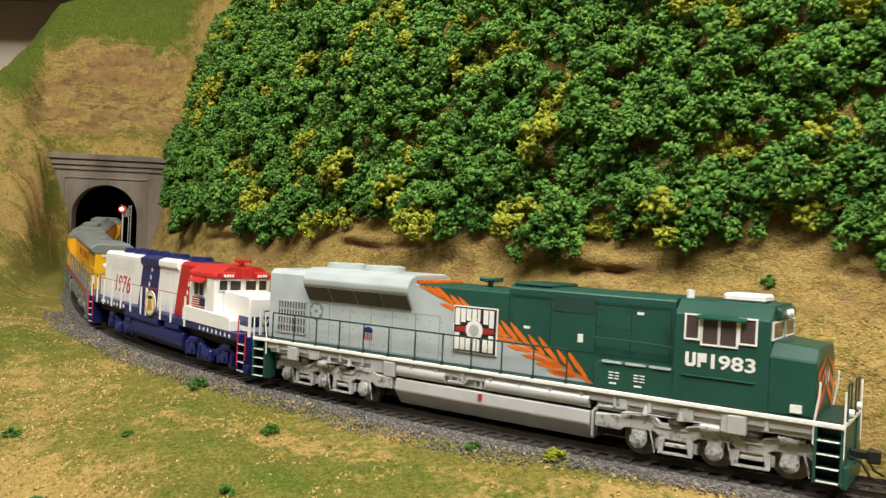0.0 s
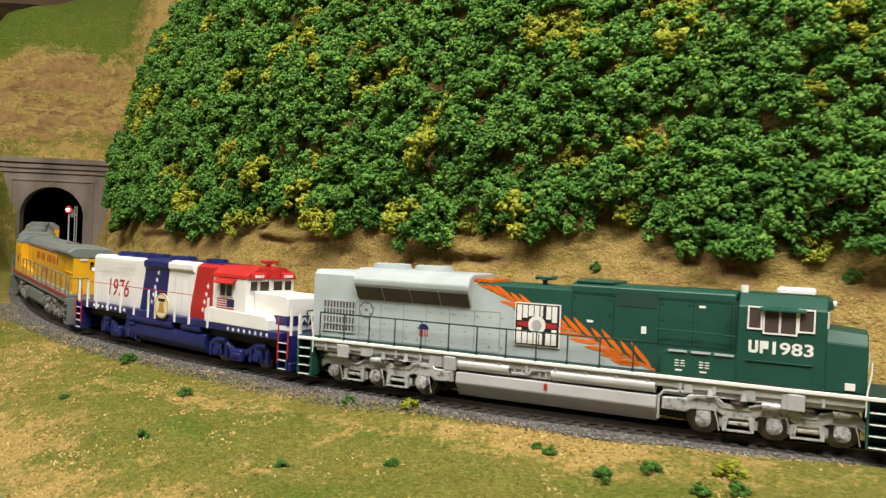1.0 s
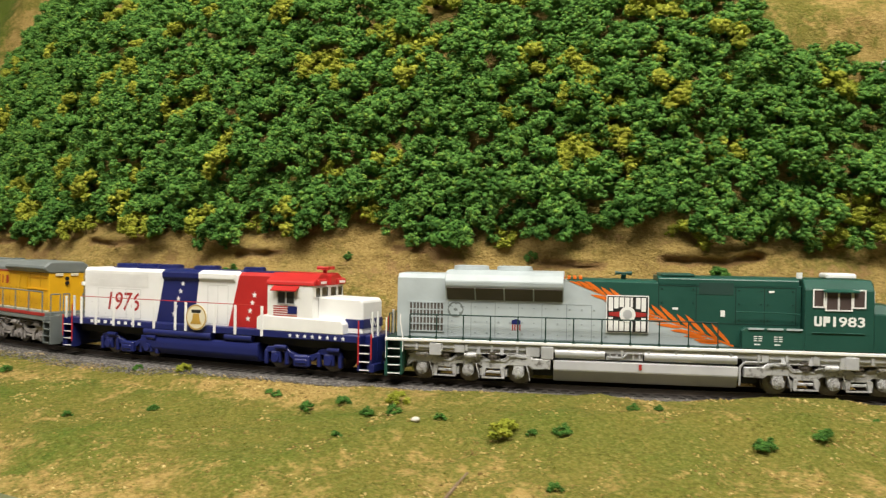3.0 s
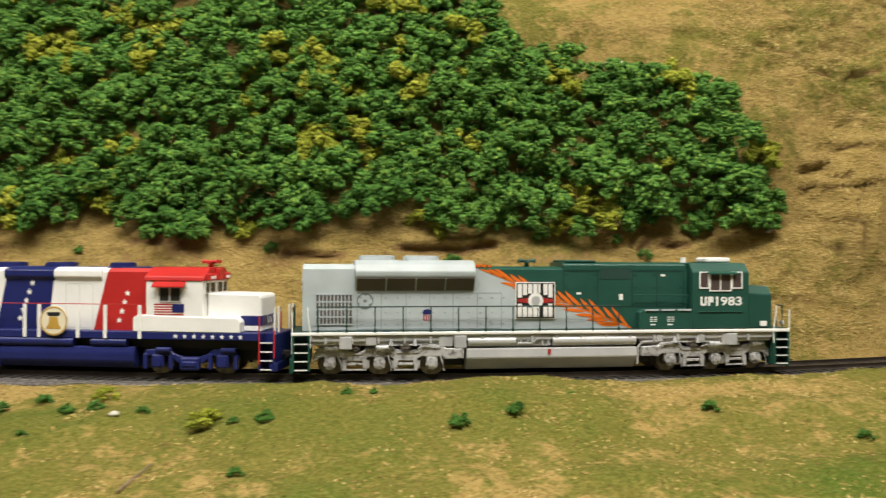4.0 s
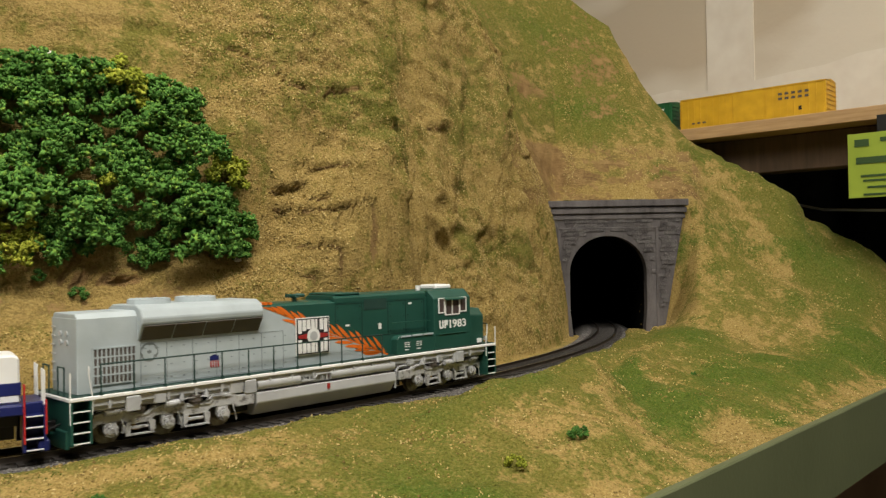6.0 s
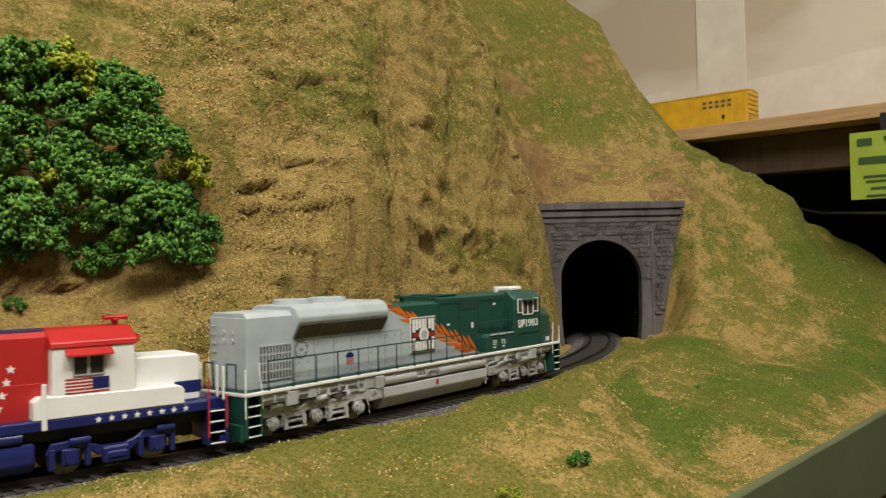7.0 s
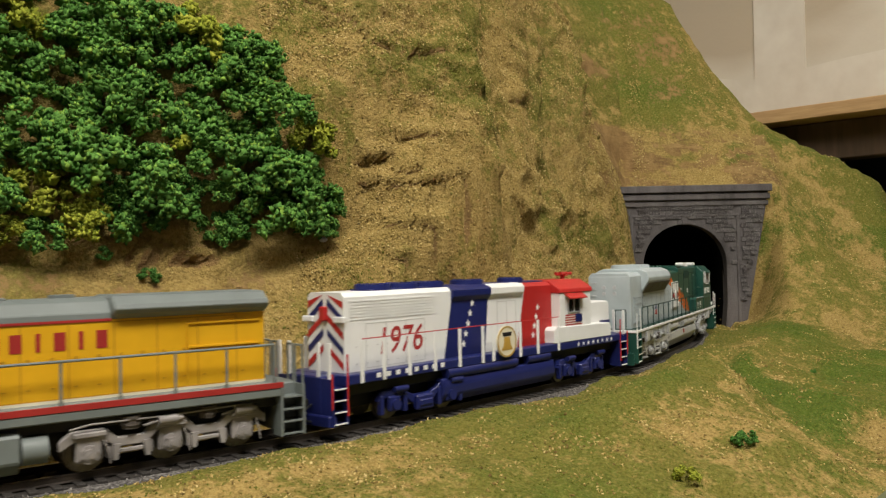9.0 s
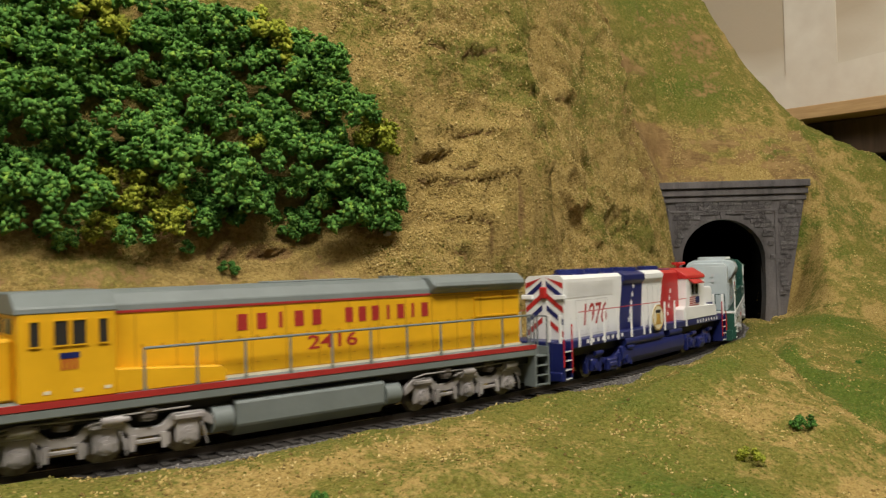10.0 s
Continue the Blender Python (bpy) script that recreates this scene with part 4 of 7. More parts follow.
def truck_three(parent, xc, axles, mat, style):
    """A three-axle truck; its origin is on the track under its pivot. The frame's long arm points at the car's middle."""
    bm = bmesh.new()
    a = [x - xc for x in axles]
    arm = -1 if xc > 0 else 1
    b = a if arm < 0 else [-x for x in a[::-1]]

    def px(x):
        return x if arm < 0 else -x

    def slab_of(pts, y0, y1, bevel=0.0003):
        prism(bm, [(px(x), z) for x, z in pts], "y", *sorted((y0, y1)), bevel)

    for side in (-1, 1):
        if style == "radial":
            upper = [(b[0] - 0.0155, 0.0128), (b[0] - 0.0068, 0.0131), (b[0] - 0.0052, 0.0148), (b[0] + 0.0050, 0.0148), (b[0] + 0.0072, 0.0124), (b[1] - 0.0090, 0.0122), (b[1] - 0.0060, 0.0136), (b[1] + 0.0062, 0.0138), (b[1] + 0.0085, 0.0118), (b[2] - 0.0090, 0.0118), (b[2] - 0.0050, 0.0134), (b[2] + 0.0055, 0.0130), (b[2] + 0.0080, 0.0100)]
            lower = [(b[2] + 0.0080, 0.0062), (b[2] + 0.0050, 0.0086), (b[2] - 0.0050, 0.0088), (b[2] - 0.0075, 0.0070), (b[1] + 0.0080, 0.0070), (b[1] + 0.0052, 0.0090), (b[1] - 0.0052, 0.0090), (b[1] - 0.0080, 0.0072), (b[0] + 0.0080, 0.0072), (b[0] + 0.0052, 0.0092), (b[0] - 0.0048, 0.0092), (b[0] - 0.0065, 0.0078), (b[0] - 0.0155, 0.0082)]
            slab_of(upper + lower, side * 0.0112, side * 0.0138)
            # raised rim along the frame's top
            slab_of([(b[0] - 0.0040, 0.0132), (b[0] + 0.0040, 0.0132), (b[0] + 0.0062, 0.0110), (b[1] - 0.0085, 0.0108), (b[1] - 0.0085, 0.0114), (b[0] + 0.0068, 0.0117), (b[0] + 0.0046, 0.0139), (b[0] - 0.0040, 0.0139)], side * 0.0138, side * 0.0143, 0.0)
            slab_of([(b[1] - 0.0055, 0.0120), (b[1] + 0.0060, 0.0122), (b[1] + 0.0085, 0.0102), (b[2] - 0.0085, 0.0102), (b[2] - 0.0085, 0.0108), (b[1] + 0.0088, 0.0109), (b[1] + 0.0064, 0.0129), (b[1] - 0.0055, 0.0127)], side * 0.0138, side * 0.0143, 0.0)
        else:
            # wavy cast frame: high over the journals, drooping between them
            upper = [(b[0] - 0.0085, 0.0104), (b[0] - 0.0050, 0.0132), (b[0] + 0.0045, 0.0132), (b[0] + 0.0085, 0.0098), (b[1] - 0.0085, 0.0098), (b[1] - 0.0045, 0.0136), (b[1] + 0.0045, 0.0136), (b[1] + 0.0085, 0.0098), (b[2] - 0.0085, 0.0098), (b[2] - 0.0045, 0.0132), (b[2] + 0.0050, 0.0132), (b[2] + 0.0085, 0.0104)]
            lower = [(b[2] + 0.0085, 0.0074), (b[2] + 0.0045, 0.0096), (b[2] - 0.0042, 0.0096), (b[2] - 0.0080, 0.0068), (b[1] + 0.0080, 0.0068), (b[1] + 0.0042, 0.0100), (b[1] - 0.0042, 0.0100), (b[1] - 0.0080, 0.0068), (b[0] + 0.0080, 0.0068), (b[0] + 0.0042, 0.0096), (b[0] - 0.0045, 0.0096), (b[0] - 0.0085, 0.0074)]
            slab_of(upper + lower, side * 0.0112, side * 0.0134)
        for k, x in enumerate(b):
            x = px(x)
            # journal housing: stepped discs, a bolted cap and the box above it
            wide = 0.0027 if style == "radial" else 0.0038
            box(bm, x - wide, x + wide, *sorted((side * 0.0108, side * 0.0136)), 0.0048 if style == "radial" else 0.0034, 0.0112, 0.0006)
            cylinder(bm, (x, side * 0.0137, 0.0058), (0, 1, 0), 0.0029, 0.0016, 20)
            cylinder(bm, (x, side * 0.0148, 0.0058), (0, 1, 0), 0.0019, 0.0010, 18)
            cylinder(bm, (x, side * 0.0154, 0.0058), (0, 1, 0), 0.0010, 0.0008, 12)
            for q in range(6):
                an = q * math.pi / 3 + 0.3
                cylinder(bm, (x + 0.0024 * math.cos(an), side * 0.0147, 0.0058 + 0.0024 * math.sin(an)), (0, 1, 0), 0.00036, 0.0008, 6)
            if style == "drop":
                box(bm, x - 0.0048, x + 0.0048, *sorted((side * 0.0132, side * 0.0148)), 0.0110, 0.0126, 0.0003)
        for q in range(2):
            m = px((b[q] + b[q + 1]) / 2)
            # brake hangers with a foot board between them
            for dx in (-0.0046, 0.0046):
                prism(bm, [(m + dx - 0.0011, 0.0078), (m + dx + 0.0011, 0.0078), (m + dx * 1.08 + 0.0007, 0.0030), (m + dx * 1.08 - 0.0007, 0.0030)], "y", *sorted((side * 0.0126, side * 0.0142)))
                box(bm, m + dx * 1.35 - 0.0007, m + dx * 1.35 + 0.0007, *sorted((side * 0.0095, side * 0.0128)), 0.0036, 0.0072)
            if style == "radial":
                box(bm, m - 0.0056, m + 0.0056, *sorted((side * 0.0128, side * 0.0150)), 0.0026, 0.0031)
            box(bm, m - 0.0036, m + 0.0036, *sorted((side * 0.0126, side * 0.0140)), 0.0050, 0.0062, 0.0002)
        # brake cylinders on the frame, their push rods and a pipe
        for x in (px(b[1] - 0.0015), px(b[2] - 0.0005)):
            cylinder(bm, (x, side * 0.0148, 0.0134), (1, 0, 0), 0.0016, 0.0062, 14)
            cylinder(bm, (x + 0.0036, side * 0.0148, 0.0134), (1, 0, 0), 0.0009, 0.0024, 10)
            rod(bm, (x - 0.0031, side * 0.0148, 0.0134), (x - 0.0075, side * 0.0146, 0.0124), 0.0004, 6)
        box(bm, *sorted((px(b[1] - 0.0072), px(b[1] - 0.0052))), *sorted((side * 0.0134, side * 0.0146)), 0.0126, 0.0138, 0.0002)
        wire(bm, [(a[0] - 0.006, side * 0.0150, 0.0140), (a[0], side * 0.0151, 0.0150), (a[1], side * 0.0151, 0.0146), (a[2], side * 0.0151, 0.0150)], 0.00028)
        for q in range(3):
            wire(bm, [(a[q] + 0.004, side * 0.0146, 0.0098), (a[q] + 0.0052, side * 0.0149, 0.0058), (a[q] + 0.0058, side * 0.0146, 0.0024)], 0.0003, 5)
    truck = part("truck", bm, mat, parent)
    truck.matrix_basis = pose(xc, 0, 0)
    smooth(truck, 0.5)
    bm = bmesh.new()
    box(bm, a[0] - 0.004, a[2] + 0.004, -0.0065, 0.0065, 0.0062, 0.0125, 0.0006)
    part("bolster", bm, P_BLACK, truck)
    # rubber springs in the frame's hollows
    for side in (-1, 1):
        for x in ((b[0] + b[1]) / 2, (b[1] + b[2]) / 2):
            bm = bmesh.new()
            for k in range(4):
                cylinder(bm, (px(x), side * 0.0126, 0.0124 + 0.0010 * k), (0, 0, 1), 0.0031 if k % 2 else 0.0027, 0.0009, 16)
            part("spring", bm, P_DGREY, truck)
    for x in a:
        wheelset(truck, x)
    return truck


def truck_two(parent, xc, base, mat):
    """A two-axle swing-hanger truck."""
    bm = bmesh.new()
    h = base / 2
    for side in (-1, 1):
        y0, y1 = sorted((side * 0.0112, side * 0.0138))
        prism(bm, [(-h - 0.008, 0.0078), (-h - 0.006, 0.0118), (-h + 0.005, 0.0122), (-h + 0.008, 0.0098), (-0.004, 0.0085), (0.004, 0.0085), (h - 0.008, 0.0098), (h - 0.005, 0.0122), (h + 0.006, 0.0118), (h + 0.008, 0.0078), (h + 0.003, 0.0092), (h - 0.006, 0.0088), (0.006, 0.0055), (-0.006, 0.0055), (-h + 0.006, 0.0088), (-h - 0.003, 0.0092)], "y", y0, y1, 0.0003)
        box(bm, -0.0048, 0.0048, *sorted((side * 0.0125, side * 0.0160)), 0.0022, 0.0085, 0.0008)
        box(bm, -0.0036, 0.0036, *sorted((side * 0.0135, side * 0.0166)), 0.0040, 0.0066, 0.0005)
        for x in (-h, h):
            box(bm, x - 0.0030, x + 0.0030, *sorted((side * 0.0125, side * 0.0150)), 0.0034, 0.0096, 0.0006)
            cylinder(bm, (x, side * 0.0152, 0.0062), (0, 1, 0), 0.0022, 0.0016, 14)
            for dx in (-0.0062, 0.0062):
                box(bm, x + dx - 0.0010, x + dx + 0.0010, *sorted((side * 0.0120, side * 0.0144)), 0.0026, 0.0100, 0.0003)
            cylinder(bm, (x + 0.003, side * 0.0148, 0.0120), (1, 0, 0), 0.0012, 0.007, 12)
    truck = part("truck", bm, mat, parent)
    truck.matrix_basis = pose(xc, 0, 0)
    bm = bmesh.new()
    box(bm, -h - 0.004, h + 0.004, -0.0065, 0.0065, 0.0062, 0.0125, 0.0006)
    part("bolster", bm, P_BLACK, truck)
    for x in (-h, h):
        wheelset(truck, x)
    return truck


def steps(parent, x0, x1, side, mat, edge, z1=0.0195, n=4, out=0.0172):
    """A corner stairwell: two stringers, treads with pale edges."""
    bm = bmesh.new()
    ya, yb = sorted((side * 0.0108, side * out))
    box(bm, x0, x0 + 0.0008, ya, yb, 0.0028, z1)
    box(bm, x1 - 0.0008, x1, ya, yb, 0.0028, z1)
    box(bm, x0, x1, *sorted((side * 0.0100, side * 0.0108)), 0.0028, z1)
    ob = part("stairwell", bm, mat, parent)
    for k in range(n):
        z = 0.0032 + k * (z1 - 0.0032) / n
        bm = bmesh.new()
        box(bm, x0 + 0.0009, x1 - 0.0009, ya, yb, z, z + 0.0005)
        part("step", bm, mat, ob)
        bm = bmesh.new()
        box(bm, x0 + 0.001, x1 - 0.001, *sorted((side * out, side * (out + 0.0003))), z + 0.0001, z + 0.0006)
        part("tread_edge", bm, edge, ob, "pale step edge")
    return ob


def coupler(parent, x, sign):
    bm = bmesh.new()
    box(bm, *sorted((x, x + sign * 0.006)), -0.0013, 0.0013, 0.0088, 0.0112, 0.0003)
    prism(bm, [(x + sign * 0.005, -0.0024), (x + sign * 0.0088, -0.0022), (x + sign * 0.0088, 0.0006), (x + sign * 0.0068, 0.0010), (x + sign * 0.0060, 0.0026), (x + sign * 0.005, 0.0026)], "z", 0.0080, 0.0120, 0.0003)
    ob = part("coupler", bm, P_BLACK, parent)
    bm = bmesh.new()
    for y in (-0.005, 0.0045):
        pts = [(x - sign * 0.001, y, 0.0105), (x + sign * 0.004, y * 1.05, 0.0085), (x + sign * 0.0065, y, 0.0045), (x + sign * 0.0095, y * 0.9, 0.0035)]
        wire(bm, pts, 0.0004)
    part("air_hose", bm, P_BLACK, ob)
    return ob


def railing(parent, xs, z0, z1, y, mat, r=0.00032, top=True, wide=0.0):
    """Posts along a walkway, each with its foot, under one long rail."""
    if top:
        bm = bmesh.new()
        rod(bm, (xs[0], y, z1), (xs[-1], y, z1), r)
        rail = part("handrail", bm, mat if not wide else P_RED, parent)
    else:
        rail = parent
    for x in xs:
        bm = bmesh.new()
        if wide:
            box(bm, x - wide / 2, x + wide / 2, y - 0.0003, y + 0.0003, z0 - 0.002, z1 - 0.0003, 0.0002)
        else:
            rod(bm, (x, y, z0), (x, y, z1), r)
            box(bm, x - 0.0006, x + 0.0006, y - 0.0004, y + 0.0004, z0 - 0.0005, z0 + 0.0012)
        part("stanchion", bm, mat, rail)


def fan(parent, x, r, z, mat, h=0.0022):
    bm = bmesh.new()
    cylinder(bm, (x, 0, z + h / 2), (0, 0, 1), r * 1.04, h, 28, r)
    for k in range(5):
        a = k * math.pi / 5
        rod(bm, (x - r * 0.9 * math.cos(a), -r * 0.9 * math.sin(a), z + h), (x + r * 0.9 * math.cos(a), r * 0.9 * math.sin(a), z + h), 0.0003, 5)
    cylinder(bm, (x, 0, z + h), (0, 0, 1), r * 0.25, 0.0006, 12)
    return part("roof_fan", bm, mat, parent)


def horn(parent, x, y, z, mat):
    bm = bmesh.new()
    cylinder(bm, (x, y, z + 0.0009), (0, 0, 1), 0.0012, 0.0018, 10)
    box(bm, x - 0.0012, x + 0.0012, y - 0.003, y + 0.003, z + 0.0018, z + 0.0026, 0.0003)
    for dy, d in ((-0.0025, 1), (0.0, 1), (0.0025, 1), (-0.0012, -1), (0.0012, -1)):
        cylinder(bm, (x + d * 0.002, y + dy, z + 0.0030), (d, 0, 0), 0.0004, 0.004, 10, 0.0010)
    return part("horn", bm, mat, parent)


def hood_panel_lines(parent, xs, z0, z1, y, mat):
    """Fine door seams standing a hair proud of the hood's side."""
    bm = bmesh.new()
    for x in xs:
        box(bm, x - 0.00018, x + 0.00018, *sorted((y, y + math.copysign(0.00012, y))), z0, z1)
    for z in (z0, z1):
        box(bm, min(xs), max(xs), *sorted((y, y + math.copysign(0.00010, y))), z - 0.00014, z + 0.00014)
    return part("door_seam", bm, mat, parent)


def latch_rows(parent, xs, zs, y, mat):
    bm = bmesh.new()
    for x in xs:
        for z in zs:
            box(bm, x - 0.0004, x + 0.0004, *sorted((y, y + math.copysign(0.0003, y))), z - 0.0002, z + 0.0002)
    ob = part("door_latch", bm, mat, parent)
    ob["kind"] = "stuff"
    return ob


def engine_green():
    t = tagged(new("locomotive"), "model diesel locomotive in pale grey and dark green with orange feathers", "locomotive", "train")
    W, H = 0.0172, 0.0122
    # underframe
    bm = bmesh.new()
    box(bm, -0.1165, 0.1165, -0.0160, 0.0160, 0.0166, 0.0196, 0.0003)
    for side in (-1, 1):
        for x in np.arange(-0.11, 0.115, 0.0125):
            box(bm, x, x + 0.0011, *sorted((side * 0.0130, side * 0.0166)), 0.0156, 0.0190)
        box(bm, -0.1160, -0.0440, *sorted((side * 0.0128, side * 0.0150)), 0.0150, 0.0170, 0.0003)
        box(bm, 0.0460, 0.1160, *sorted((side * 0.0128, side * 0.0150)), 0.0150, 0.0170, 0.0003)
        for x, w, z in ((-0.0520, 0.0034, 0.0138), (-0.0880, 0.0026, 0.0146), (0.0930, 0.0040, 0.0130), (0.0780, 0.0022, 0.0144), (0.0560, 0.0016, 0.0150)):
            box(bm, x - w, x + w, *sorted((side * 0.0140, side * 0.0164)), z, 0.0190, 0.0004)
    part("underframe", bm, P_SILVER, t)
    # black block added for the shade beneath the sill and beside the tank
    bm = bmesh.new()
    box(bm, -0.1150, 0.1150, -0.0125, 0.0125, 0.0146, 0.0166, 0.0003)
    box(bm, -0.0560, 0.0540, -0.0090, 0.0090, 0.0040, 0.0146, 0.0003)
    part("chassis", bm, P_BLACK, t, "black chassis block standing in for the shade under the sill")
    bm = bmesh.new()
    box(bm, -0.1255, 0.1250, -W, W, 0.0196, 0.0212, 0.0003)
    part("walkway", bm, P_WHITE, t, "white-edged walkway")
    bm = bmesh.new()
    box(bm, -0.1250, 0.1245, -W + 0.0006, W - 0.0006, 0.0211, 0.02145)
    part("walkway_tread", bm, P_GREEN_DIM, t)
    # long hood: grey rear, green front, parted by a slanting line
    line0, line1 = (-0.0355, 0.0513), (0.0435, 0.0214)
    bm = bmesh.new()
    prism(bm, [(-0.1205, 0.0214), line1, line0, (-0.040, 0.0513), (-0.1205, 0.0513)], "y", -H, H, 0.0003)
    hood = part("rear_hood", bm, P_GREY, t)
    bm = bmesh.new()
    prism(bm, [line1, (0.0725, 0.0214), (0.0725, 0.0510), line0], "y", -H, H, 0.0003)
    front = part("front_hood", bm, P_GREEN, t)
    bm = bmesh.new()
    prism(bm, [(-H, 0.0510), (H, 0.0510), (H - 0.002, 0.0532), (-H + 0.002, 0.0532)], "x", -0.1203, -0.0955, 0.0003)
    part("rear_roof", bm, P_GREY, hood)
    bm = bmesh.new()
    prism(bm, [(-H, 0.0508), (H, 0.0508), (H - 0.003, 0.0522), (-H + 0.003, 0.0522)], "x", -0.036, 0.007, 0.0003)
    part("dynamic_brake_roof", bm, P_GREEN, front)
    bm = bmesh.new()
    prism(bm, [(-H, 0.0500), (H, 0.0500), (H, 0.0534), (H - 0.002, 0.0545), (-H + 0.002, 0.0545), (-H, 0.0534)], "x", 0.007, 0.0715, 0.0003)
    box(bm, 0.0085, 0.0245, -H + 0.001, H - 0.001, 0.0544, 0.0556, 0.0004)
    part("equipment_roof", bm, P_GREEN, front)
    # orange and grey slats at the radiator's front
    bm = bmesh.new()
    for k in range(5):
        box(bm, -0.0415 + 0.0028 * k, -0.0400 + 0.0028 * k, -H + 0.0015, H - 0.0015, 0.0520, 0.0531)
    part("roof_slat", bm, P_ORANGE, hood, "orange roof slats")
    # flared radiator with sloping screens
    bm = bmesh.new()
    for x0, x1 in ((-0.0958, -0.0375),):
        prism(bm, [(-H, 0.0405), (-0.0165, 0.0478), (-0.0168, 0.0500), (-0.0150, 0.0535), (-0.011, 0.0552), (0.011, 0.0552), (0.0150, 0.0535), (0.0168, 0.0500), (0.0165, 0.0478), (H, 0.0405)], "x", x0, x1, 0.0004)
    rad = part("radiator_housing", bm, P_GREY, t)
    for side in (-1, 1):
        for k in range(4):
            bm = bmesh.new()
            a, b = -0.0948 + k * 0.01435, -0.0948 + k * 0.01435 + 0.0136
            p0, p1 = (side * (H + 0.0003), 0.0412), (side * (0.0164), 0.0472)
            plate(bm, [(a, p0[0], p0[1] - 0.0003), (b, p0[0], p0[1] - 0.0003), (b, p1[0], p1[1] - 0.0003), (a, p1[0], p1[1] - 0.0003)])
            r = bmesh.ops.extrude_face_region(bm, geom=bm.faces[:])
            bmesh.ops.translate(bm, vec=(0, side * 0.0003, -0.0002), verts=[v for v in r["geom"] if isinstance(v, bmesh.types.BMVert)])
            part("radiator_screen", bm, P_DGREY, rad, "brown-grey radiator screen")
    fan(rad, -0.0845, 0.0088, 0.0551, P_GREY)
    fan(rad, -0.0625, 0.0088, 0.0551, P_GREY)
    for side in (-1, 1):
        y = side * H
        # electrical grille
        bm = bmesh.new()
        box(bm, -0.1142, -0.0968, *sorted((y, y + side * 0.0002)), 0.0246, 0.0390)
        g = part("grille_backing", bm, P_DGREY, hood)
        bm = bmesh.new()
        for k in range(11):
            x = -0.1142 + k * 0.00174
            box(bm, x - 0.00028, x + 0.00028, *sorted((y, y + side * 0.0005)), 0.0244, 0.0392)
        for k in range(5):
            z = 0.0246 + k * 0.0036
            box(bm, -0.1145, -0.0965, *sorted((y, y + side * 0.00055)), z - 0.0003, z + 0.0003)
        part("grille", bm, P_GREY, g)
        decal("round_emblem", [disc(-0.0908, 0.0357, 0.0040)], y, P_UGREY, hood, "grey round emblem with a pale centre")
        decal("emblem_centre", [disc(-0.0908 + 0.0022 * math.cos(k), 0.0357 + 0.0019 * math.sin(k), 0.0013, 10) for k in range(6)], y + side * 0.0001, P_GREY, hood)
        decal("shield_top", [[(-0.0628, 0.0292), (-0.0584, 0.0292), (-0.0584, 0.0310), (-0.0606, 0.0318), (-0.0628, 0.0310)]], y, P_BLUE, hood, "small blue shield")
        decal("shield_stripe", [[(-0.0626 + k * 0.0012, 0.0264), (-0.0620 + k * 0.0012, 0.0258), (-0.0620 + k * 0.0012, 0.0290), (-0.0626 + k * 0.0012, 0.0290)] for k in range(4)], y, P_DECALRED, hood, "red shield stripes")
        hood_panel_lines(hood, [-0.0945, -0.083, -0.071, -0.0595, -0.048, -0.036, -0.024], 0.0222, 0.0395, y, P_GREY_SEAM)
        latch_rows(hood, list(np.arange(-0.0925, -0.015, 0.0058)), [0.0245, 0.0300, 0.0372], y, P_GREY_SEAM)
        hood_panel_lines(front, [0.0075, 0.0250, 0.0430, 0.0560, 0.0700], 0.0325, 0.0500, y, P_GREEN_SEAM)
        latch_rows(front, [0.0090, 0.0235, 0.0445, 0.0545, 0.0575, 0.0685], [0.0345, 0.0420, 0.0485], y, P_GREEN_SEAM)
        # the feather
        q0, q1 = Vector((line0[0], line0[1])), Vector((line1[0], line1[1]))
        dirn = (q1 - q0).normalized()
        up = Vector((-dirn.y, dirn.x))
        polys = []
        a, b = q0 - dirn * 0.000, q1 - dirn * 0.0012
        polys.append([tuple(a - up * 0.0002), tuple(b - up * 0.0004), tuple(b + up * 0.0005), tuple(a + up * 0.0016)])
        for k in range(13):
            p = q0 + dirn * (0.008 + k * 0.0062)
            polys.append(leaf(p.x, p.y, 147 - k * 1.2, 0.0115 if k % 2 else 0.0140, 0.0023))
        for k in range(9):
            p = q0 + dirn * (0.026 + k * 0.0064)
            polys.append(leaf(p.x, p.y - 0.0008, 166 + k * 1.6, 0.0140 - 0.0004 * k, -0.0021))
        polys.append(leaf(0.0370, 0.0240, 178, 0.013, 0.0022))
        polys.append(leaf(0.0300, 0.0268, 176, 0.011, 0.0014))
        polys = [[(x, min(z, 0.0511)) for x, z in p] for p in polys]
        decal("feather", polys, y, P_ORANGE, hood, "orange feather stripes")
        # square herald on its plate
        polys = [[(-0.0171, 0.0266), (0.0030, 0.0266), (0.0030, 0.0448), (-0.0171, 0.0448)]]
        h = decal("herald_plate", polys, y + side * 0.0003, P_WHITE, t, "square white herald with black border", 0.0004)
        yy = y + side * 0.0008
        decal("herald_border", [[(-0.0166, 0.0271), (0.0025, 0.0271), (0.0025, 0.0443), (-0.0166, 0.0443)]], yy, P_BLACK, h)
        yy += side * 0.00016
        blocks = []
        for k in range(7):
            x, arch = -0.0160 + k * 0.00258, 0.0022 * (1 - ((k - 3) / 3) ** 2)
            w = 0.0011 if k == 4 else 0.0021
            blocks.append([(x, 0.0372 + arch), (x + w, 0.0372 + arch), (x + w, 0.0438), (x, 0.0438)])
            blocks.append([(x, 0.0276), (x + w, 0.0276), (x + w, 0.0342 - arch), (x, 0.0342 - arch)])
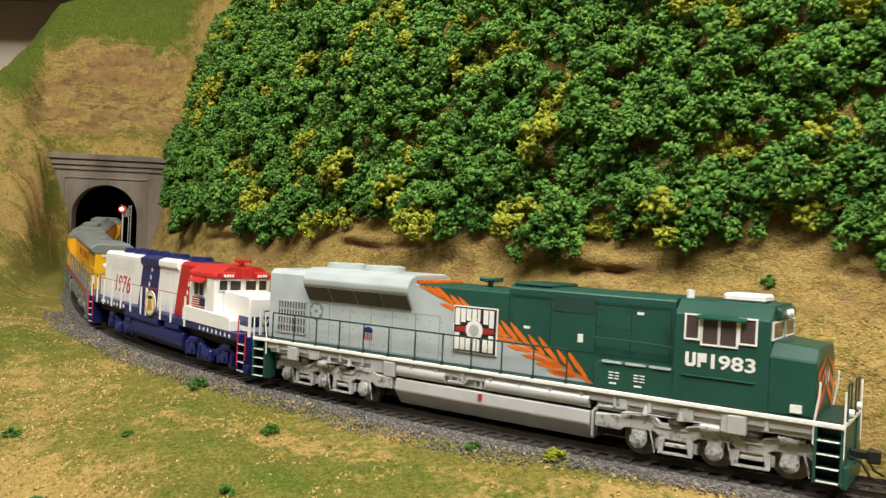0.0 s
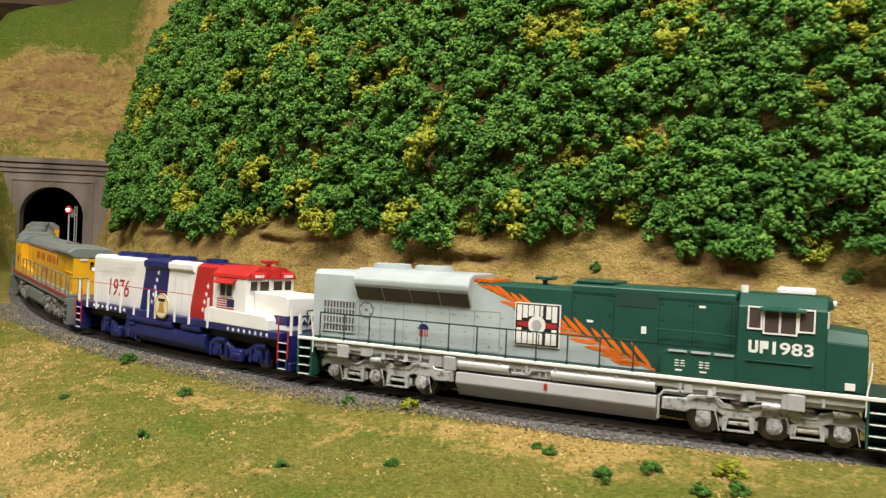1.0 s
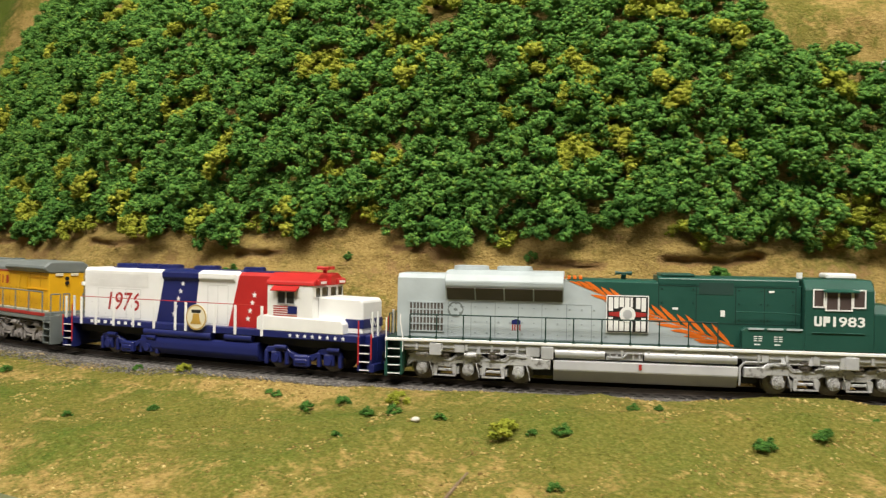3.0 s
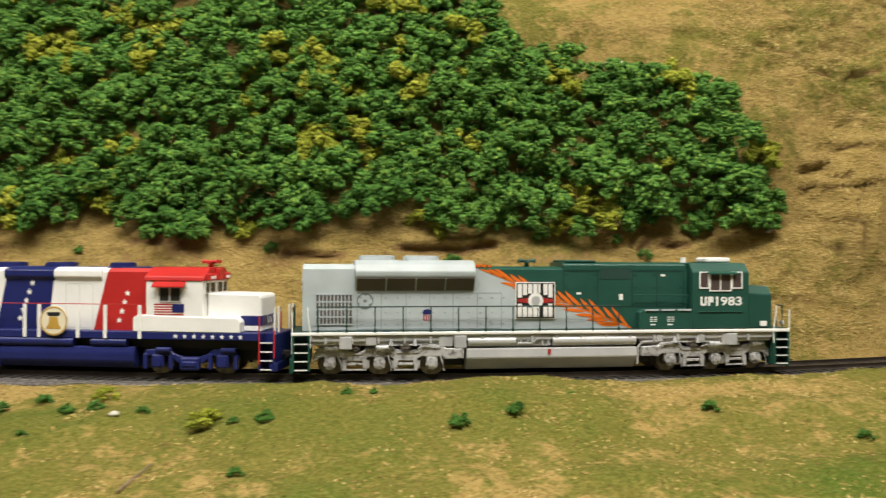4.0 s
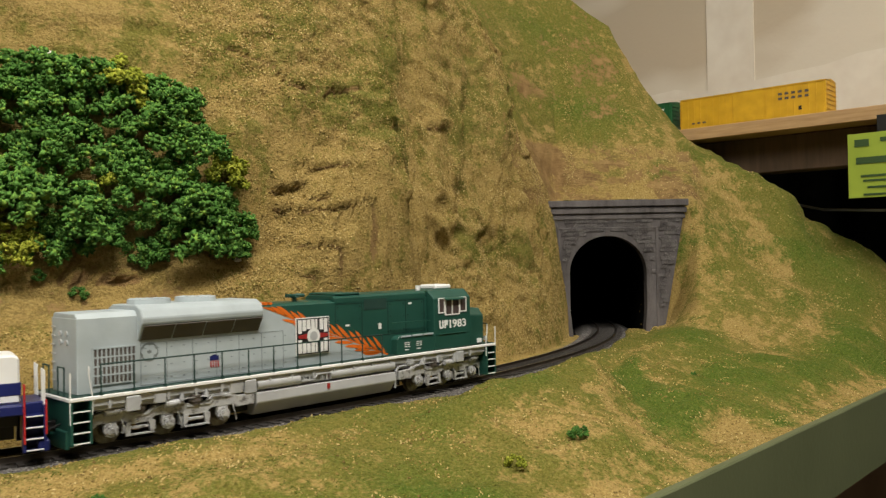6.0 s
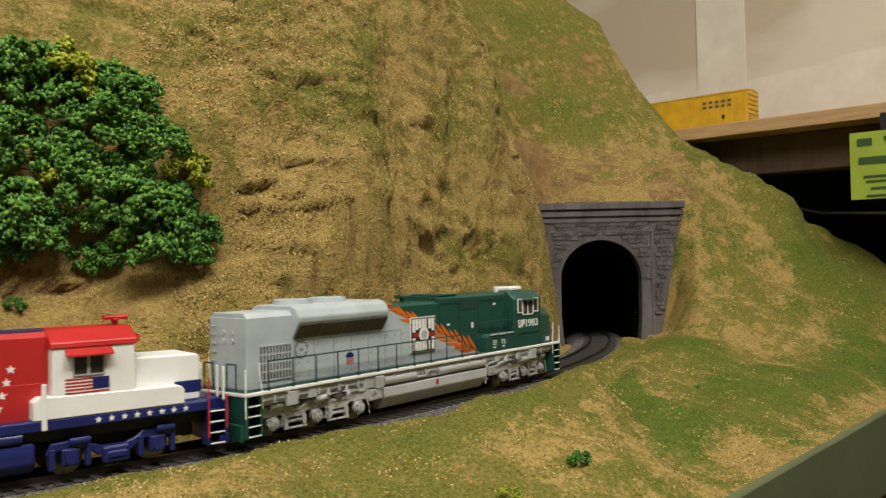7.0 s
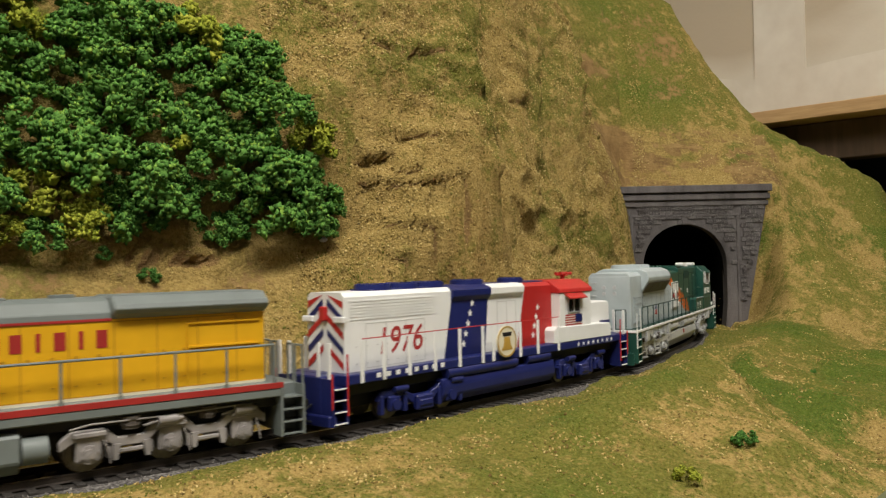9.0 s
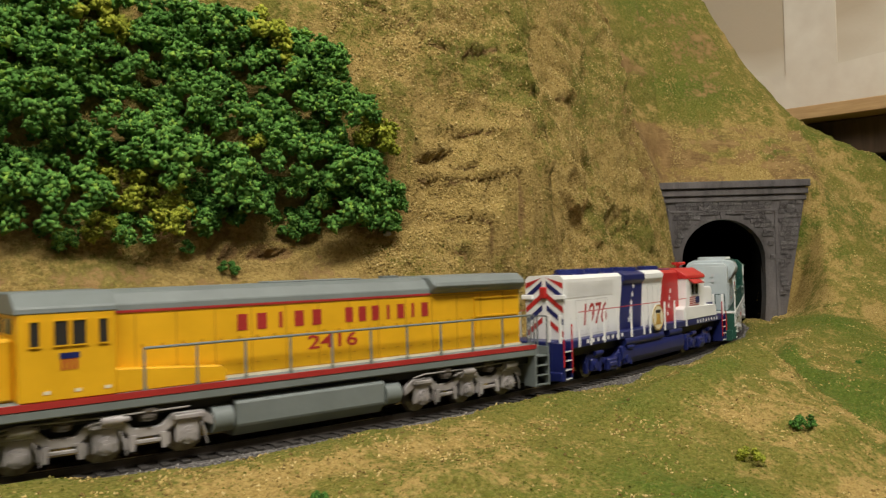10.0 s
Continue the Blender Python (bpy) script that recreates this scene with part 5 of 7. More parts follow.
        decal("herald_block", blocks, yy, P_WHITE, h, "white lettering blocks")
        decal("herald_bar", [[(-0.0158, 0.0350), (-0.0070, 0.0340), (0.0018, 0.0350), (0.0018, 0.0364), (-0.0070, 0.0374), (-0.0158, 0.0364)]], yy, P_DECALRED, h, "dark red bar")
        decal("herald_ring", [disc(-0.0070, 0.0357, 0.0038)], yy + side * 0.0002, P_WHITE, h)
        decal("herald_eye", [disc(-0.0070, 0.0357, 0.0022)], yy + side * 0.0004, P_SILVER, h)
        # intake screen, placards
        decal("intake_screen", [[(0.0262, 0.0462), (0.0420, 0.0462), (0.0420, 0.0518), (0.0262, 0.0518)]], y, P_GREEN_DIM, front, "dark intake screen")
        decal("placard", [[(0.0140, 0.0386), (0.0166, 0.0386), (0.0166, 0.0396), (0.0140, 0.0396)], [(0.0362, 0.0358), (0.0382, 0.0358), (0.0382, 0.0388), (0.0362, 0.0388)], [(0.0580, 0.0476), (0.0604, 0.0476), (0.0604, 0.0486), (0.0580, 0.0486)]], y, P_WHITE, front, "tiny white placards")
        # lower equipment box with treads
        bm = bmesh.new()
        prism(bm, [(0.0452, 0.0214), (0.0730, 0.0214), (0.0730, 0.0312), (0.0470, 0.0312), (0.0452, 0.0298)], "y", *sorted((side * 0.0100, side * 0.0168)), 0.0003)
        lower = part("equipment_box", bm, P_GREEN, t)
        decal("tread_plate", [[(0.0480 + k * 0.0085, 0.0306), (0.0550 + k * 0.0085, 0.0306), (0.0550 + k * 0.0085, 0.0314), (0.0480 + k * 0.0085, 0.0314)] for k in range(3)], side * 0.0168, P_GREY, lower, "pale tread plates", 0.0006)
        decal("louvre", [[(0.0505 + i * 0.009 + (k % 2) * 0.0022, 0.0272 - (k // 2) * 0.0010), (0.0521 + i * 0.009 + (k % 2) * 0.0022, 0.0272 - (k // 2) * 0.0010), (0.0521 + i * 0.009 + (k % 2) * 0.0022, 0.0276 - (k // 2) * 0.0010), (0.0505 + i * 0.009 + (k % 2) * 0.0022, 0.0276 - (k // 2) * 0.0010)] for i in range(2) for k in range(6)] + [[(0.0508 + i * 0.009, 0.0234), (0.0534 + i * 0.009, 0.0234), (0.0534 + i * 0.009, 0.0240), (0.0508 + i * 0.009, 0.0240)] for i in range(2)], side * 0.0168, P_WHITE, lower, "white louvre edges")
    # cab and nose
    bm = bmesh.new()
    prism(bm, [(-W, 0.0214), (W, 0.0214), (W, 0.0500), (0.0125, 0.0545), (-0.0125, 0.0545), (-W, 0.0500)], "x", 0.0728, 0.1030, 0.0004)
    cab = part("cab", bm, P_GREEN, t)
    bm = bmesh.new()
    nose = [(-0.0168, 0.0214), (0.0168, 0.0214), (0.0168, 0.0392), (0.0128, 0.0436), (-0.0128, 0.0436), (-0.0168, 0.0392)]
    r0 = [bm.verts.new((0.1028, y, z)) for y, z in nose]
    r1 = [bm.verts.new((0.1165, y * 0.90, 0.0214 + (z - 0.0214) * 0.95)) for y, z in nose]
    bm.faces.new(r0)
    bm.faces.new(r1[::-1])
    for i in range(6):
        bm.faces.new((r0[i], r1[i], r1[(i + 1) % 6], r0[(i + 1) % 6]))
    bmesh.ops.recalc_face_normals(bm, faces=bm.faces[:])
    bmesh.ops.bevel(bm, geom=bm.edges[:], offset=0.0004, segments=1, affect="EDGES")
    nose_ob = part("nose", bm, P_GREEN, t)
    # orange and green chevrons and a white letter shape on the nose's front
    for k, (z0, mat) in enumerate(((0.0220, P_ORANGE), (0.0275, P_ORANGE), (0.0330, P_ORANGE))):
        for side in (-1, 1):
            bm = bmesh.new()
            pts = [(0.1167, side * 0.0140, z0 - 0.001), (0.1167, side * 0.0012, z0 + 0.0065), (0.1167, side * 0.0012, z0 + 0.0092), (0.1167, side * 0.0140, z0 + 0.0022)]
            pts = [(x, y, min(z, 0.0395)) for x, y, z in pts]
            plate(bm, pts)
            part("chevron", bm, mat, nose_ob, "orange nose chevron")
    bm = bmesh.new()
    for y0, y1, z0, z1 in ((-0.0040, -0.0024, 0.0355, 0.0305), (-0.0024, 0.0, 0.0305, 0.0345), (0.0, 0.0024, 0.0345, 0.0305), (0.0024, 0.0040, 0.0305, 0.0355)):
        plate(bm, [(0.1170, y0 - 0.0006, z0), (0.1170, y0 + 0.0006, z0), (0.1170, y1 + 0.0006, z1), (0.1170, y1 - 0.0006, z1)])
    part("nose_letter", bm, P_WHITE, nose_ob, "white zigzag mark")
    for side in (-1, 1):
        y = side * W
        for x0, x1 in ((0.0768, 0.0808), (0.0822, 0.0872), (0.0876, 0.0928), (0.0940, 0.0986)):
            z0, z1 = (0.0422, 0.0496) if x0 not in (0.0822, 0.0876) else (0.0408, 0.0490)
            w = decal("side_window", [[(x0, z0), (x1, z0), (x1, z1), (x0, z1)]], y, M_BROWNGLASS, cab, "screened cab window", 0.0002)
            bm = bmesh.new()
            yy = sorted((y, y + side * 0.0005))
            for a, b, c, d in ((x0 - 0.0006, x0, z0 - 0.0006, z1 + 0.0006), (x1, x1 + 0.0006, z0 - 0.0006, z1 + 0.0006), (x0, x1, z0 - 0.0006, z0), (x0, x1, z1, z1 + 0.0006)):
                box(bm, a, b, *yy, c, d)
            part("window_frame", bm, P_WHITE, w, "pale window frame")
        bm = bmesh.new()
        prism(bm, [(side * W, 0.0497), (side * (W + 0.0022), 0.0488), (side * (W + 0.0022), 0.0493), (side * W, 0.0503)], "x", 0.0805, 0.0960)
        part("sunshade", bm, P_GREEN, cab)
        bm = bmesh.new()
        for z in (0.0300,):
            rod(bm, (0.0760, y - side * -0.0003, z), (0.0990, y + side * 0.0003, z), 0.00025, 6)
        part("grab_rail", bm, P_GREEN, cab)
        decal("cab_placard", [[(0.1095, 0.0226), (0.1128, 0.0226), (0.1128, 0.0250), (0.1095, 0.0250)]], side * 0.0156, P_WHITE, nose_ob, "white placard", 0.0012)
    # number in white digits, with two plain blocks before it
    writing("number", "1", 0.0852, 0.0330, 0.0012, 0.0046, -W, P_WHITE, cab, "white digit", bold=0.0)
    writing("number", "983", 0.0876, 0.0330, 0.0114, 0.0046, -W, P_WHITE, cab, "white digits", bold=0.02)
    decal("initial_block", [[(0.0776, 0.0330), (0.0796, 0.0330), (0.0803, 0.0337), (0.0803, 0.0376), (0.0792, 0.0376), (0.0792, 0.0341), (0.0780, 0.0341), (0.0780, 0.0376), (0.0769, 0.0376), (0.0769, 0.0337)], [(0.0809, 0.0330), (0.0820, 0.0330), (0.0820, 0.0347), (0.0838, 0.0347), (0.0838, 0.0376), (0.0809, 0.0376)]], -W, P_WHITE, cab, "white initial blocks")
    # windscreens
    for side in (-1, 1):
        bm = bmesh.new()
        ya, yb = sorted((side * 0.0018, side * 0.0150))
        box(bm, 0.1029, 0.1033, ya, yb, 0.0442, 0.0490)
        w = part("windscreen", bm, M_GLASS, cab)
        bm = bmesh.new()
        for a, b, c, d in ((ya - 0.0005, yb + 0.0005, 0.0490, 0.0495), (ya - 0.0005, ya, 0.0442, 0.0490), (yb, yb + 0.0005, 0.0442, 0.0490), (ya - 0.0005, yb + 0.0005, 0.0437, 0.0442)):
            box(bm, 0.1029, 0.1036, a, b, c, d)
        part("windscreen_frame", bm, P_WHITE, w)
    bm = bmesh.new()
    prism(bm, [(0.1028, 0.0497), (0.1048, 0.0505), (0.1046, 0.0530), (0.1028, 0.0540)], "y", -0.0105, 0.0105, 0.0003)
    vis = part("number_board", bm, P_GREEN, cab)
    for y in (-0.0022, 0.0022):
        bm = bmesh.new()
        cylinder(bm, (0.1050, y, 0.0517), (1, 0, 0), 0.0013, 0.0012, 14)
        part("headlight", bm, lamp_glow("clear_lens", (0.9, 0.85, 0.8), 0.0), vis, "clear headlight lens")
    # roof kit
    bm = bmesh.new()
    box(bm, 0.0850, 0.0985, -0.0065, 0.0065, 0.0544, 0.0572, 0.0008)
    part("air_conditioner", bm, P_WHITE, cab, "white roof air conditioner")
    bm = bmesh.new()
    cylinder(bm, (0.0735, -0.004, 0.0558), (0, 0, 1), 0.0014, 0.0028, 14)
    part("antenna_dome", bm, P_WHITE, cab, "white antenna dome")
    horn(front, -0.0085, 0.0, 0.0522, P_GREEN)
    # fuel tank and air reservoirs
    bm = bmesh.new()
    prism(bm, [(-0.0162, 0.0128), (-0.0168, 0.0082), (-0.0120, 0.0022), (0.0120, 0.0022), (0.0168, 0.0082), (0.0162, 0.0128)], "x", -0.0420, 0.0440, 0.0004)
    tank = part("fuel_tank", bm, P_TANK, t, "silver fuel tank")
    for side in (-1, 1):
        for x0, x1 in ((-0.0412, -0.0175), (0.0010, 0.0435)):
            bm = bmesh.new()
            cylinder(bm, ((x0 + x1) / 2, side * 0.0145, 0.0160), (1, 0, 0), 0.0025, x1 - x0, 18)
            smooth(part("air_reservoir", bm, P_TANK, t))
        bm = bmesh.new()
        box(bm, -0.0170, 0.0004, *sorted((side * 0.0120, side * 0.0150)), 0.0136, 0.0182, 0.0003)
        for x in (-0.0150, -0.0118, -0.0040, -0.0012):
            box(bm, x - 0.0005, x + 0.0005, *sorted((side * 0.0148, side * 0.0160)), 0.0140, 0.0184, 0.0002)
        wire(bm, [(-0.0165, side * 0.0158, 0.0150), (-0.0090, side * 0.0160, 0.0150), (-0.0070, side * 0.0160, 0.0172), (0.0, side * 0.0158, 0.0172)], 0.0005)
        part("filter_valve", bm, P_SILVER, t)
        decal("fuel_placard", [[(-0.0016, 0.0096), (-0.0002, 0.0096), (-0.0002, 0.0122), (-0.0016, 0.0122)]], side * 0.0166, P_DECALRED, tank, "small red tank placard", 0.0005)
        bm = bmesh.new()
        wire(bm, [(0.0448, side * 0.0150, 0.0040), (0.0448, side * 0.0155, 0.0125), (0.0470, side * 0.0155, 0.0150), (0.0560, side * 0.0155, 0.0152)], 0.0006, 8)
        wire(bm, [(0.0462, side * 0.0140, 0.0140), (0.0620, side * 0.0148, 0.0138)], 0.0004)
        part("pipe", bm, P_SILVER, t)
        bm = bmesh.new()
        for x in (-0.100, -0.045, 0.0940):
            box(bm, x - 0.003, x + 0.003, *sorted((side * 0.0150, side * 0.0171)), 0.0130, 0.0192, 0.0004)
            part("bracket", bm, P_SILVER, t)
            bm = bmesh.new()
        for x in (-0.0785, -0.067, 0.0640, 0.0760):
            bm = bmesh.new()
            cylinder(bm, (x, side * 0.0160, 0.0160), (0, 0, 1), 0.0013, 0.003, 12, 0.0006)
            part("sander", bm, P_SILVER, t)
    truck_three(t, -0.0822, [-0.1062, -0.0826, -0.0575], P_TRUCK, "radial")
    truck_three(t, 0.0846, [0.0605, 0.0856, 0.1083], P_TRUCK, "radial")
    # end platforms, steps, pilots, plough
    for sgn in (-1, 1):
        xa, xb = sorted((sgn * 0.1168, sgn * 0.1250))
        for side in (-1, 1):
            steps(t, xa, xb, side, P_GREEN, P_WHITE)
        bm = bmesh.new()
        box(bm, *sorted((sgn * 0.1160, sgn * 0.1245)), -0.0105, 0.0105, 0.0070, 0.0196, 0.0005)
        part("pilot", bm, P_GREEN, t)
        bm = bmesh.new()
        prism(bm, [(-0.0150, 0.0015), (0.0150, 0.0015), (0.0150, 0.0085), (0.0040, 0.0085), (0.0040, 0.0065), (-0.0040, 0.0065), (-0.0040, 0.0085), (-0.0150, 0.0085)], "x", *sorted((sgn * 0.1245, sgn * 0.1262)), 0.0003)
        part("snow_plough", bm, P_GREEN, t)
        coupler(t, sgn * 0.1245, sgn)
        for side in (-1, 1):
            y = side * 0.0168
            for pts in ([(sgn * 0.1166, y, 0.0140), (sgn * 0.1166, y, 0.0215), (sgn * 0.1178, y, 0.0295), (sgn * 0.1178, y, 0.0330)], [(sgn * 0.1250, y, 0.0110), (sgn * 0.1250, y, 0.0310)]):
                bm = bmesh.new()
                wire(bm, pts, 0.00032)
                part("corner_handrail", bm, P_WHITE, t, "white corner handrail")
        for side in (-1, 1):
            bm = bmesh.new()
            wire(bm, [(sgn * 0.1248, side * y, z) for y, z in ((0.0105, 0.0212), (0.0105, 0.0325), (0.0045, 0.0325), (0.0045, 0.0212))], 0.00032)
            part("end_handrail", bm, P_GREEN_DIM, t)
    for y in (-0.0085, 0.0085):
        bm = bmesh.new()
        cylinder(bm, (0.1256, y, 0.0235), (1, 0, 0), 0.0013, 0.0014, 14)
        part("ditch_light", bm, P_WHITE, t, "pale ditch light")
    # rear wall's small details
    bm = bmesh.new()
    for y, z in ((-0.003, 0.045), (0.003, 0.045), (-0.003, 0.0415), (0.003, 0.0415)):
        cylinder(bm, (-0.1207, y, z), (1, 0, 0), 0.0011, 0.0008, 12)
    for z in np.arange(0.026, 0.050, 0.0036):
        wire(bm, [(-0.1212, 0.0075, z), (-0.1212, 0.0105, z)], 0.0003)
    part("rear_light", bm, P_SILVER, hood)
    for side in (-1, 1):
        railing(t, list(np.linspace(-0.1130, 0.0345, 12)), 0.0212, 0.0332, side * 0.0167, P_GREEN_DIM)
    bm = bmesh.new()
    wire(bm, [(0.0430, -0.0150, 0.0385), (0.0600, -0.0150, 0.0385), (0.0720, -0.0152, 0.0380)], 0.00028)
    part("hood_handrail", bm, P_GREEN, front)
    return t


def engine_white():
    t = tagged(new("locomotive"), "model diesel locomotive in white with blue and red bands and stars", "locomotive", "train")
    W, H = 0.0163, 0.0106
    bm = bmesh.new()
    box(bm, -0.0985, 0.1000, -W, W, 0.0168, 0.0206, 0.0004)
    sill = part("underframe", bm, P_BLUE, t)
    # black filler that stands for the shade between sill, tank and trucks
    bm = bmesh.new()
    box(bm, -0.0960, 0.0980, -0.0115, 0.0115, 0.0122, 0.0169, 0.0003)
    box(bm, -0.0950, 0.0970, -0.0060, 0.0060, 0.0065, 0.0123, 0.0003)
    part("chassis", bm, P_BLACK, t, "black chassis block standing in for the shade under the sill")
    for side in (-1, 1):
        polys = []
        for x in list(np.arange(-0.083, -0.046, 0.0052)):
            polys.append([(x, 0.0182), (x + 0.0022, 0.0182), (x + 0.0022, 0.0200), (x, 0.0200)])
        for x in np.arange(0.0580, 0.094, 0.0046):
            polys.append(star(x, 0.0186, 0.0013))
        decal("sill_mark", polys, side * W, P_WHITE, sill, "white dashes and stars on the sill")
    # hood in its white, blue, white and red lengths
    top = [(-H, 0.0200), (H, 0.0200), (H, 0.0490), (H - 0.0018, 0.0508), (-H + 0.0018, 0.0508), (-H, 0.0490)]

    def length(name, a0, a1, b0, b1, mat, label=""):
        """A slice of hood whose ends lean: a at the foot, b at the top."""
        bm = bmesh.new()
        lo, hi = 0.0200, 0.0508
        rings = []
        for (xb, xt) in ((a0, b0), (a1, b1)):
            rings.append([bm.verts.new((xb + (xt - xb) * (z - lo) / (hi - lo), y, z)) for y, z in top])
        bm.faces.new(rings[0])
        bm.faces.new(rings[1][::-1])
        for i in range(6):
            bm.faces.new((rings[0][i], rings[1][i], rings[1][(i + 1) % 6], rings[0][(i + 1) % 6]))
        bmesh.ops.recalc_face_normals(bm, faces=bm.faces[:])
        return part(name, bm, mat, t, label)

    rear = length("hood", -0.0940, -0.0380, -0.0940, -0.0316, P_WHITE)
    blue = length("blue_band", -0.0380, -0.0105, -0.0316, -0.0068, P_BLUE, "blue hood band with white stars")
    mid = length("hood", -0.0105, 0.0133, -0.0068, 0.0210, P_WHITE)
    red = length("red_band", 0.0133, 0.0430, 0.0210, 0.0430, P_RED, "red hood band with white stars")
    # flared dynamic brake housing
    for x0, x1, mat, par in ((-0.0330, -0.0068, P_BLUE, blue), (-0.0068, 0.0180, P_WHITE, mid)):
        bm = bmesh.new()
        prism(bm, [(-H + 0.0005, 0.0440), (-H - 0.0016, 0.0466), (-H - 0.0016, 0.0496), (-H + 0.002, 0.0512), (H - 0.002, 0.0512), (H + 0.0016, 0.0496), (H + 0.0016, 0.0466), (H - 0.0005, 0.0440)], "x", x0, x1, 0.0003)
        part("brake_housing", bm, mat, par)
    for x, r in ((-0.0690, 0.0074), (-0.0530, 0.0074), (-0.0370, 0.0074), (-0.0100, 0.0076), (0.0230, 0.0062)):
        fan(t, x, r, 0.0508, P_BLUE, 0.0024)
    bm = bmesh.new()
    box(bm, -0.0760, 0.0440, -0.0060, 0.0060, 0.0506, 0.0514, 0.0003)
    part("roof_walk", bm, P_BLUE, t, "blue roof panel")
    for side in (-1, 1):
        y = side * H
        bm = bmesh.new()
        for k in range(7):
            z = 0.0402 + k * 0.00115
            box(bm, -0.0915, -0.0440, *sorted((y, y + side * 0.00022)), z, z + 0.0005)
            part("radiator_shutter", bm, P_WHITE, rear)
            bm = bmesh.new()
        decal("star", [star(-0.0188 - 0.0016 * k, 0.0432 - 0.0044 * k, 0.0017) for k in range(5)], y, P_WHITE, blue, "white star")
        decal("star", [star(0.0308 - 0.0014 * k, 0.0386 - 0.0044 * k, 0.0017) for k in range(4)], y, P_WHITE, red, "white star")
        hood_panel_lines(rear, [-0.0830, -0.0720, -0.0610, -0.0500], 0.0215, 0.0385, y, P_WHITE_SEAM)
        hood_panel_lines(mid, [-0.001, 0.006, 0.013], 0.0215, 0.0430, y, P_WHITE_SEAM)
        latch_rows(rear, list(np.arange(-0.088, -0.046, 0.0055)), [0.0235, 0.0300], y, P_WHITE_SEAM)
    writing("year", "1976", -0.0752, 0.0258, 0.0235, 0.0108, -H, P_DECALRED, rear, "red slanted digits", lean=0.16, bold=0.006)
    # cab with a red roof
    bm = bmesh.new()
    box(bm, 0.0428, 0.0712, -0.0158, 0.0158, 0.0206, 0.0466, 0.0003)
    cab = part("cab", bm, P_WHITE, t, "white cab")
    bm = bmesh.new()
    prism(bm, [(-0.0164, 0.0450), (0.0164, 0.0450), (0.0160, 0.0470), (0.0088, 0.0514), (-0.0088, 0.0514), (-0.0160, 0.0470)], "x", 0.0422, 0.0722, 0.0003)
    part("cab_roof", bm, P_RED, cab, "red cab roof")
    for side in (-1, 1):
        y = side * 0.0158
        for x0, x1 in ((0.0498, 0.0546), (0.0552, 0.0602)):
            w = decal("side_window", [[(x0, 0.0352), (x1, 0.0352), (x1, 0.0418), (x0, 0.0418)]], y, M_GLASS, cab, "", 0.0002)
            bm = bmesh.new()
            for a, b, c, d in ((x0 - 0.0003, x0 + 0.0002, 0.0349, 0.0421), (x1 - 0.0002, x1 + 0.0003, 0.0349, 0.0421), (x0, x1, 0.0349, 0.0354), (x0, x1, 0.0416, 0.0421)):
                box(bm, a, b, *sorted((y, y + side * 0.0005)), c, d)
            part("window_frame", bm, P_SILVER, w)
        bm = bmesh.new()
        prism(bm, [(y, 0.0440), (y + side * 0.0034, 0.0420), (y + side * 0.0034, 0.0425), (y, 0.0448)], "x", 0.0470, 0.0630)
        part("sunshade", bm, P_RED, cab, "red awning")
        # flag
        x0, x1, z0, z1 = 0.0470, 0.0620, 0.0262, 0.0340
        f = decal("flag", [[(x0, z0), (x1, z0), (x1, z1), (x0, z1)]], y, P_WHITE, cab, "striped flag")
        decal("flag_stripe", [[(x0, z0 + k * 0.0012), (x1, z0 + k * 0.0012), (x1, z0 + k * 0.0012 + 0.0006), (x0, z0 + k * 0.0012 + 0.0006)] for k in range(7)], y + side * 0.00012, P_DECALRED, f, "red stripes")
        decal("flag_canton", [[(x1 - 0.0058, 0.0300), (x1, 0.0300), (x1, z1), (x1 - 0.0058, z1)]], y + side * 0.0003, P_BLUE, f, "blue canton")
        # low white box under the cab
        bm = bmesh.new()
        prism(bm, [(0.0365, 0.0206), (0.0900, 0.0206), (0.0900, 0.0258), (0.0885, 0.0275), (0.0385, 0.0285), (0.0365, 0.0270)], "y", *sorted((side * 0.0100, side * 0.0164)), 0.0003)
        part("battery_box", bm, P_WHITE, t)
    for y in (-0.0112, -0.0044, 0.0044, 0.0112):
        bm = bmesh.new()
        wide = 0.0030 if abs(y) < 0.01 else 0.0022
        box(bm, 0.0711, 0.0716, y - wide, y + wide, 0.0392, 0.0440)
        w = part("windscreen", bm, M_GLASS, cab)
        bm = bmesh.new()
        for a, b, c, d in ((y - wide - 0.0004, y - wide, 0.0388, 0.0444), (y + wide, y + wide + 0.0004, 0.0388, 0.0444), (y - wide, y + wide, 0.0388, 0.0392), (y - wide, y + wide, 0.0440, 0.0444)):
            box(bm, 0.0711, 0.0719, a, b, c, d)
        part("windscreen_frame", bm, P_WHITE, w)
    bm = bmesh.new()
    for y in (-0.0095, 0.0095):
        prism(bm, [(0.0716, 0.0450), (0.0740, 0.0455), (0.0740, 0.0480), (0.0716, 0.0490)], "y", y - 0.0042, y + 0.0042, 0.0002)
    box(bm, 0.0716, 0.0745, -0.0028, 0.0028, 0.0452, 0.0508, 0.0004)
    nb = part("number_board", bm, P_RED, cab, "red number board")
    bm = bmesh.new()
    for y in (-0.0095, 0.0095):
        for k in range(4):
            box(bm, 0.0740, 0.0743, y - 0.0028 + k * 0.0015, y - 0.0018 + k * 0.0015, 0.0460, 0.0474)
    part("number_bar", bm, P_WHITE, nb, "white number bars")
    horn(cab, 0.0690, 0.0, 0.0512, P_RED)
    bm = bmesh.new()
    prism(bm, [(0.0714, 0.0206), (0.0985, 0.0206), (0.0985, 0.0375), (0.0970, 0.0388), (0.0714, 0.0392)], "y", -H, H, 0.0007)
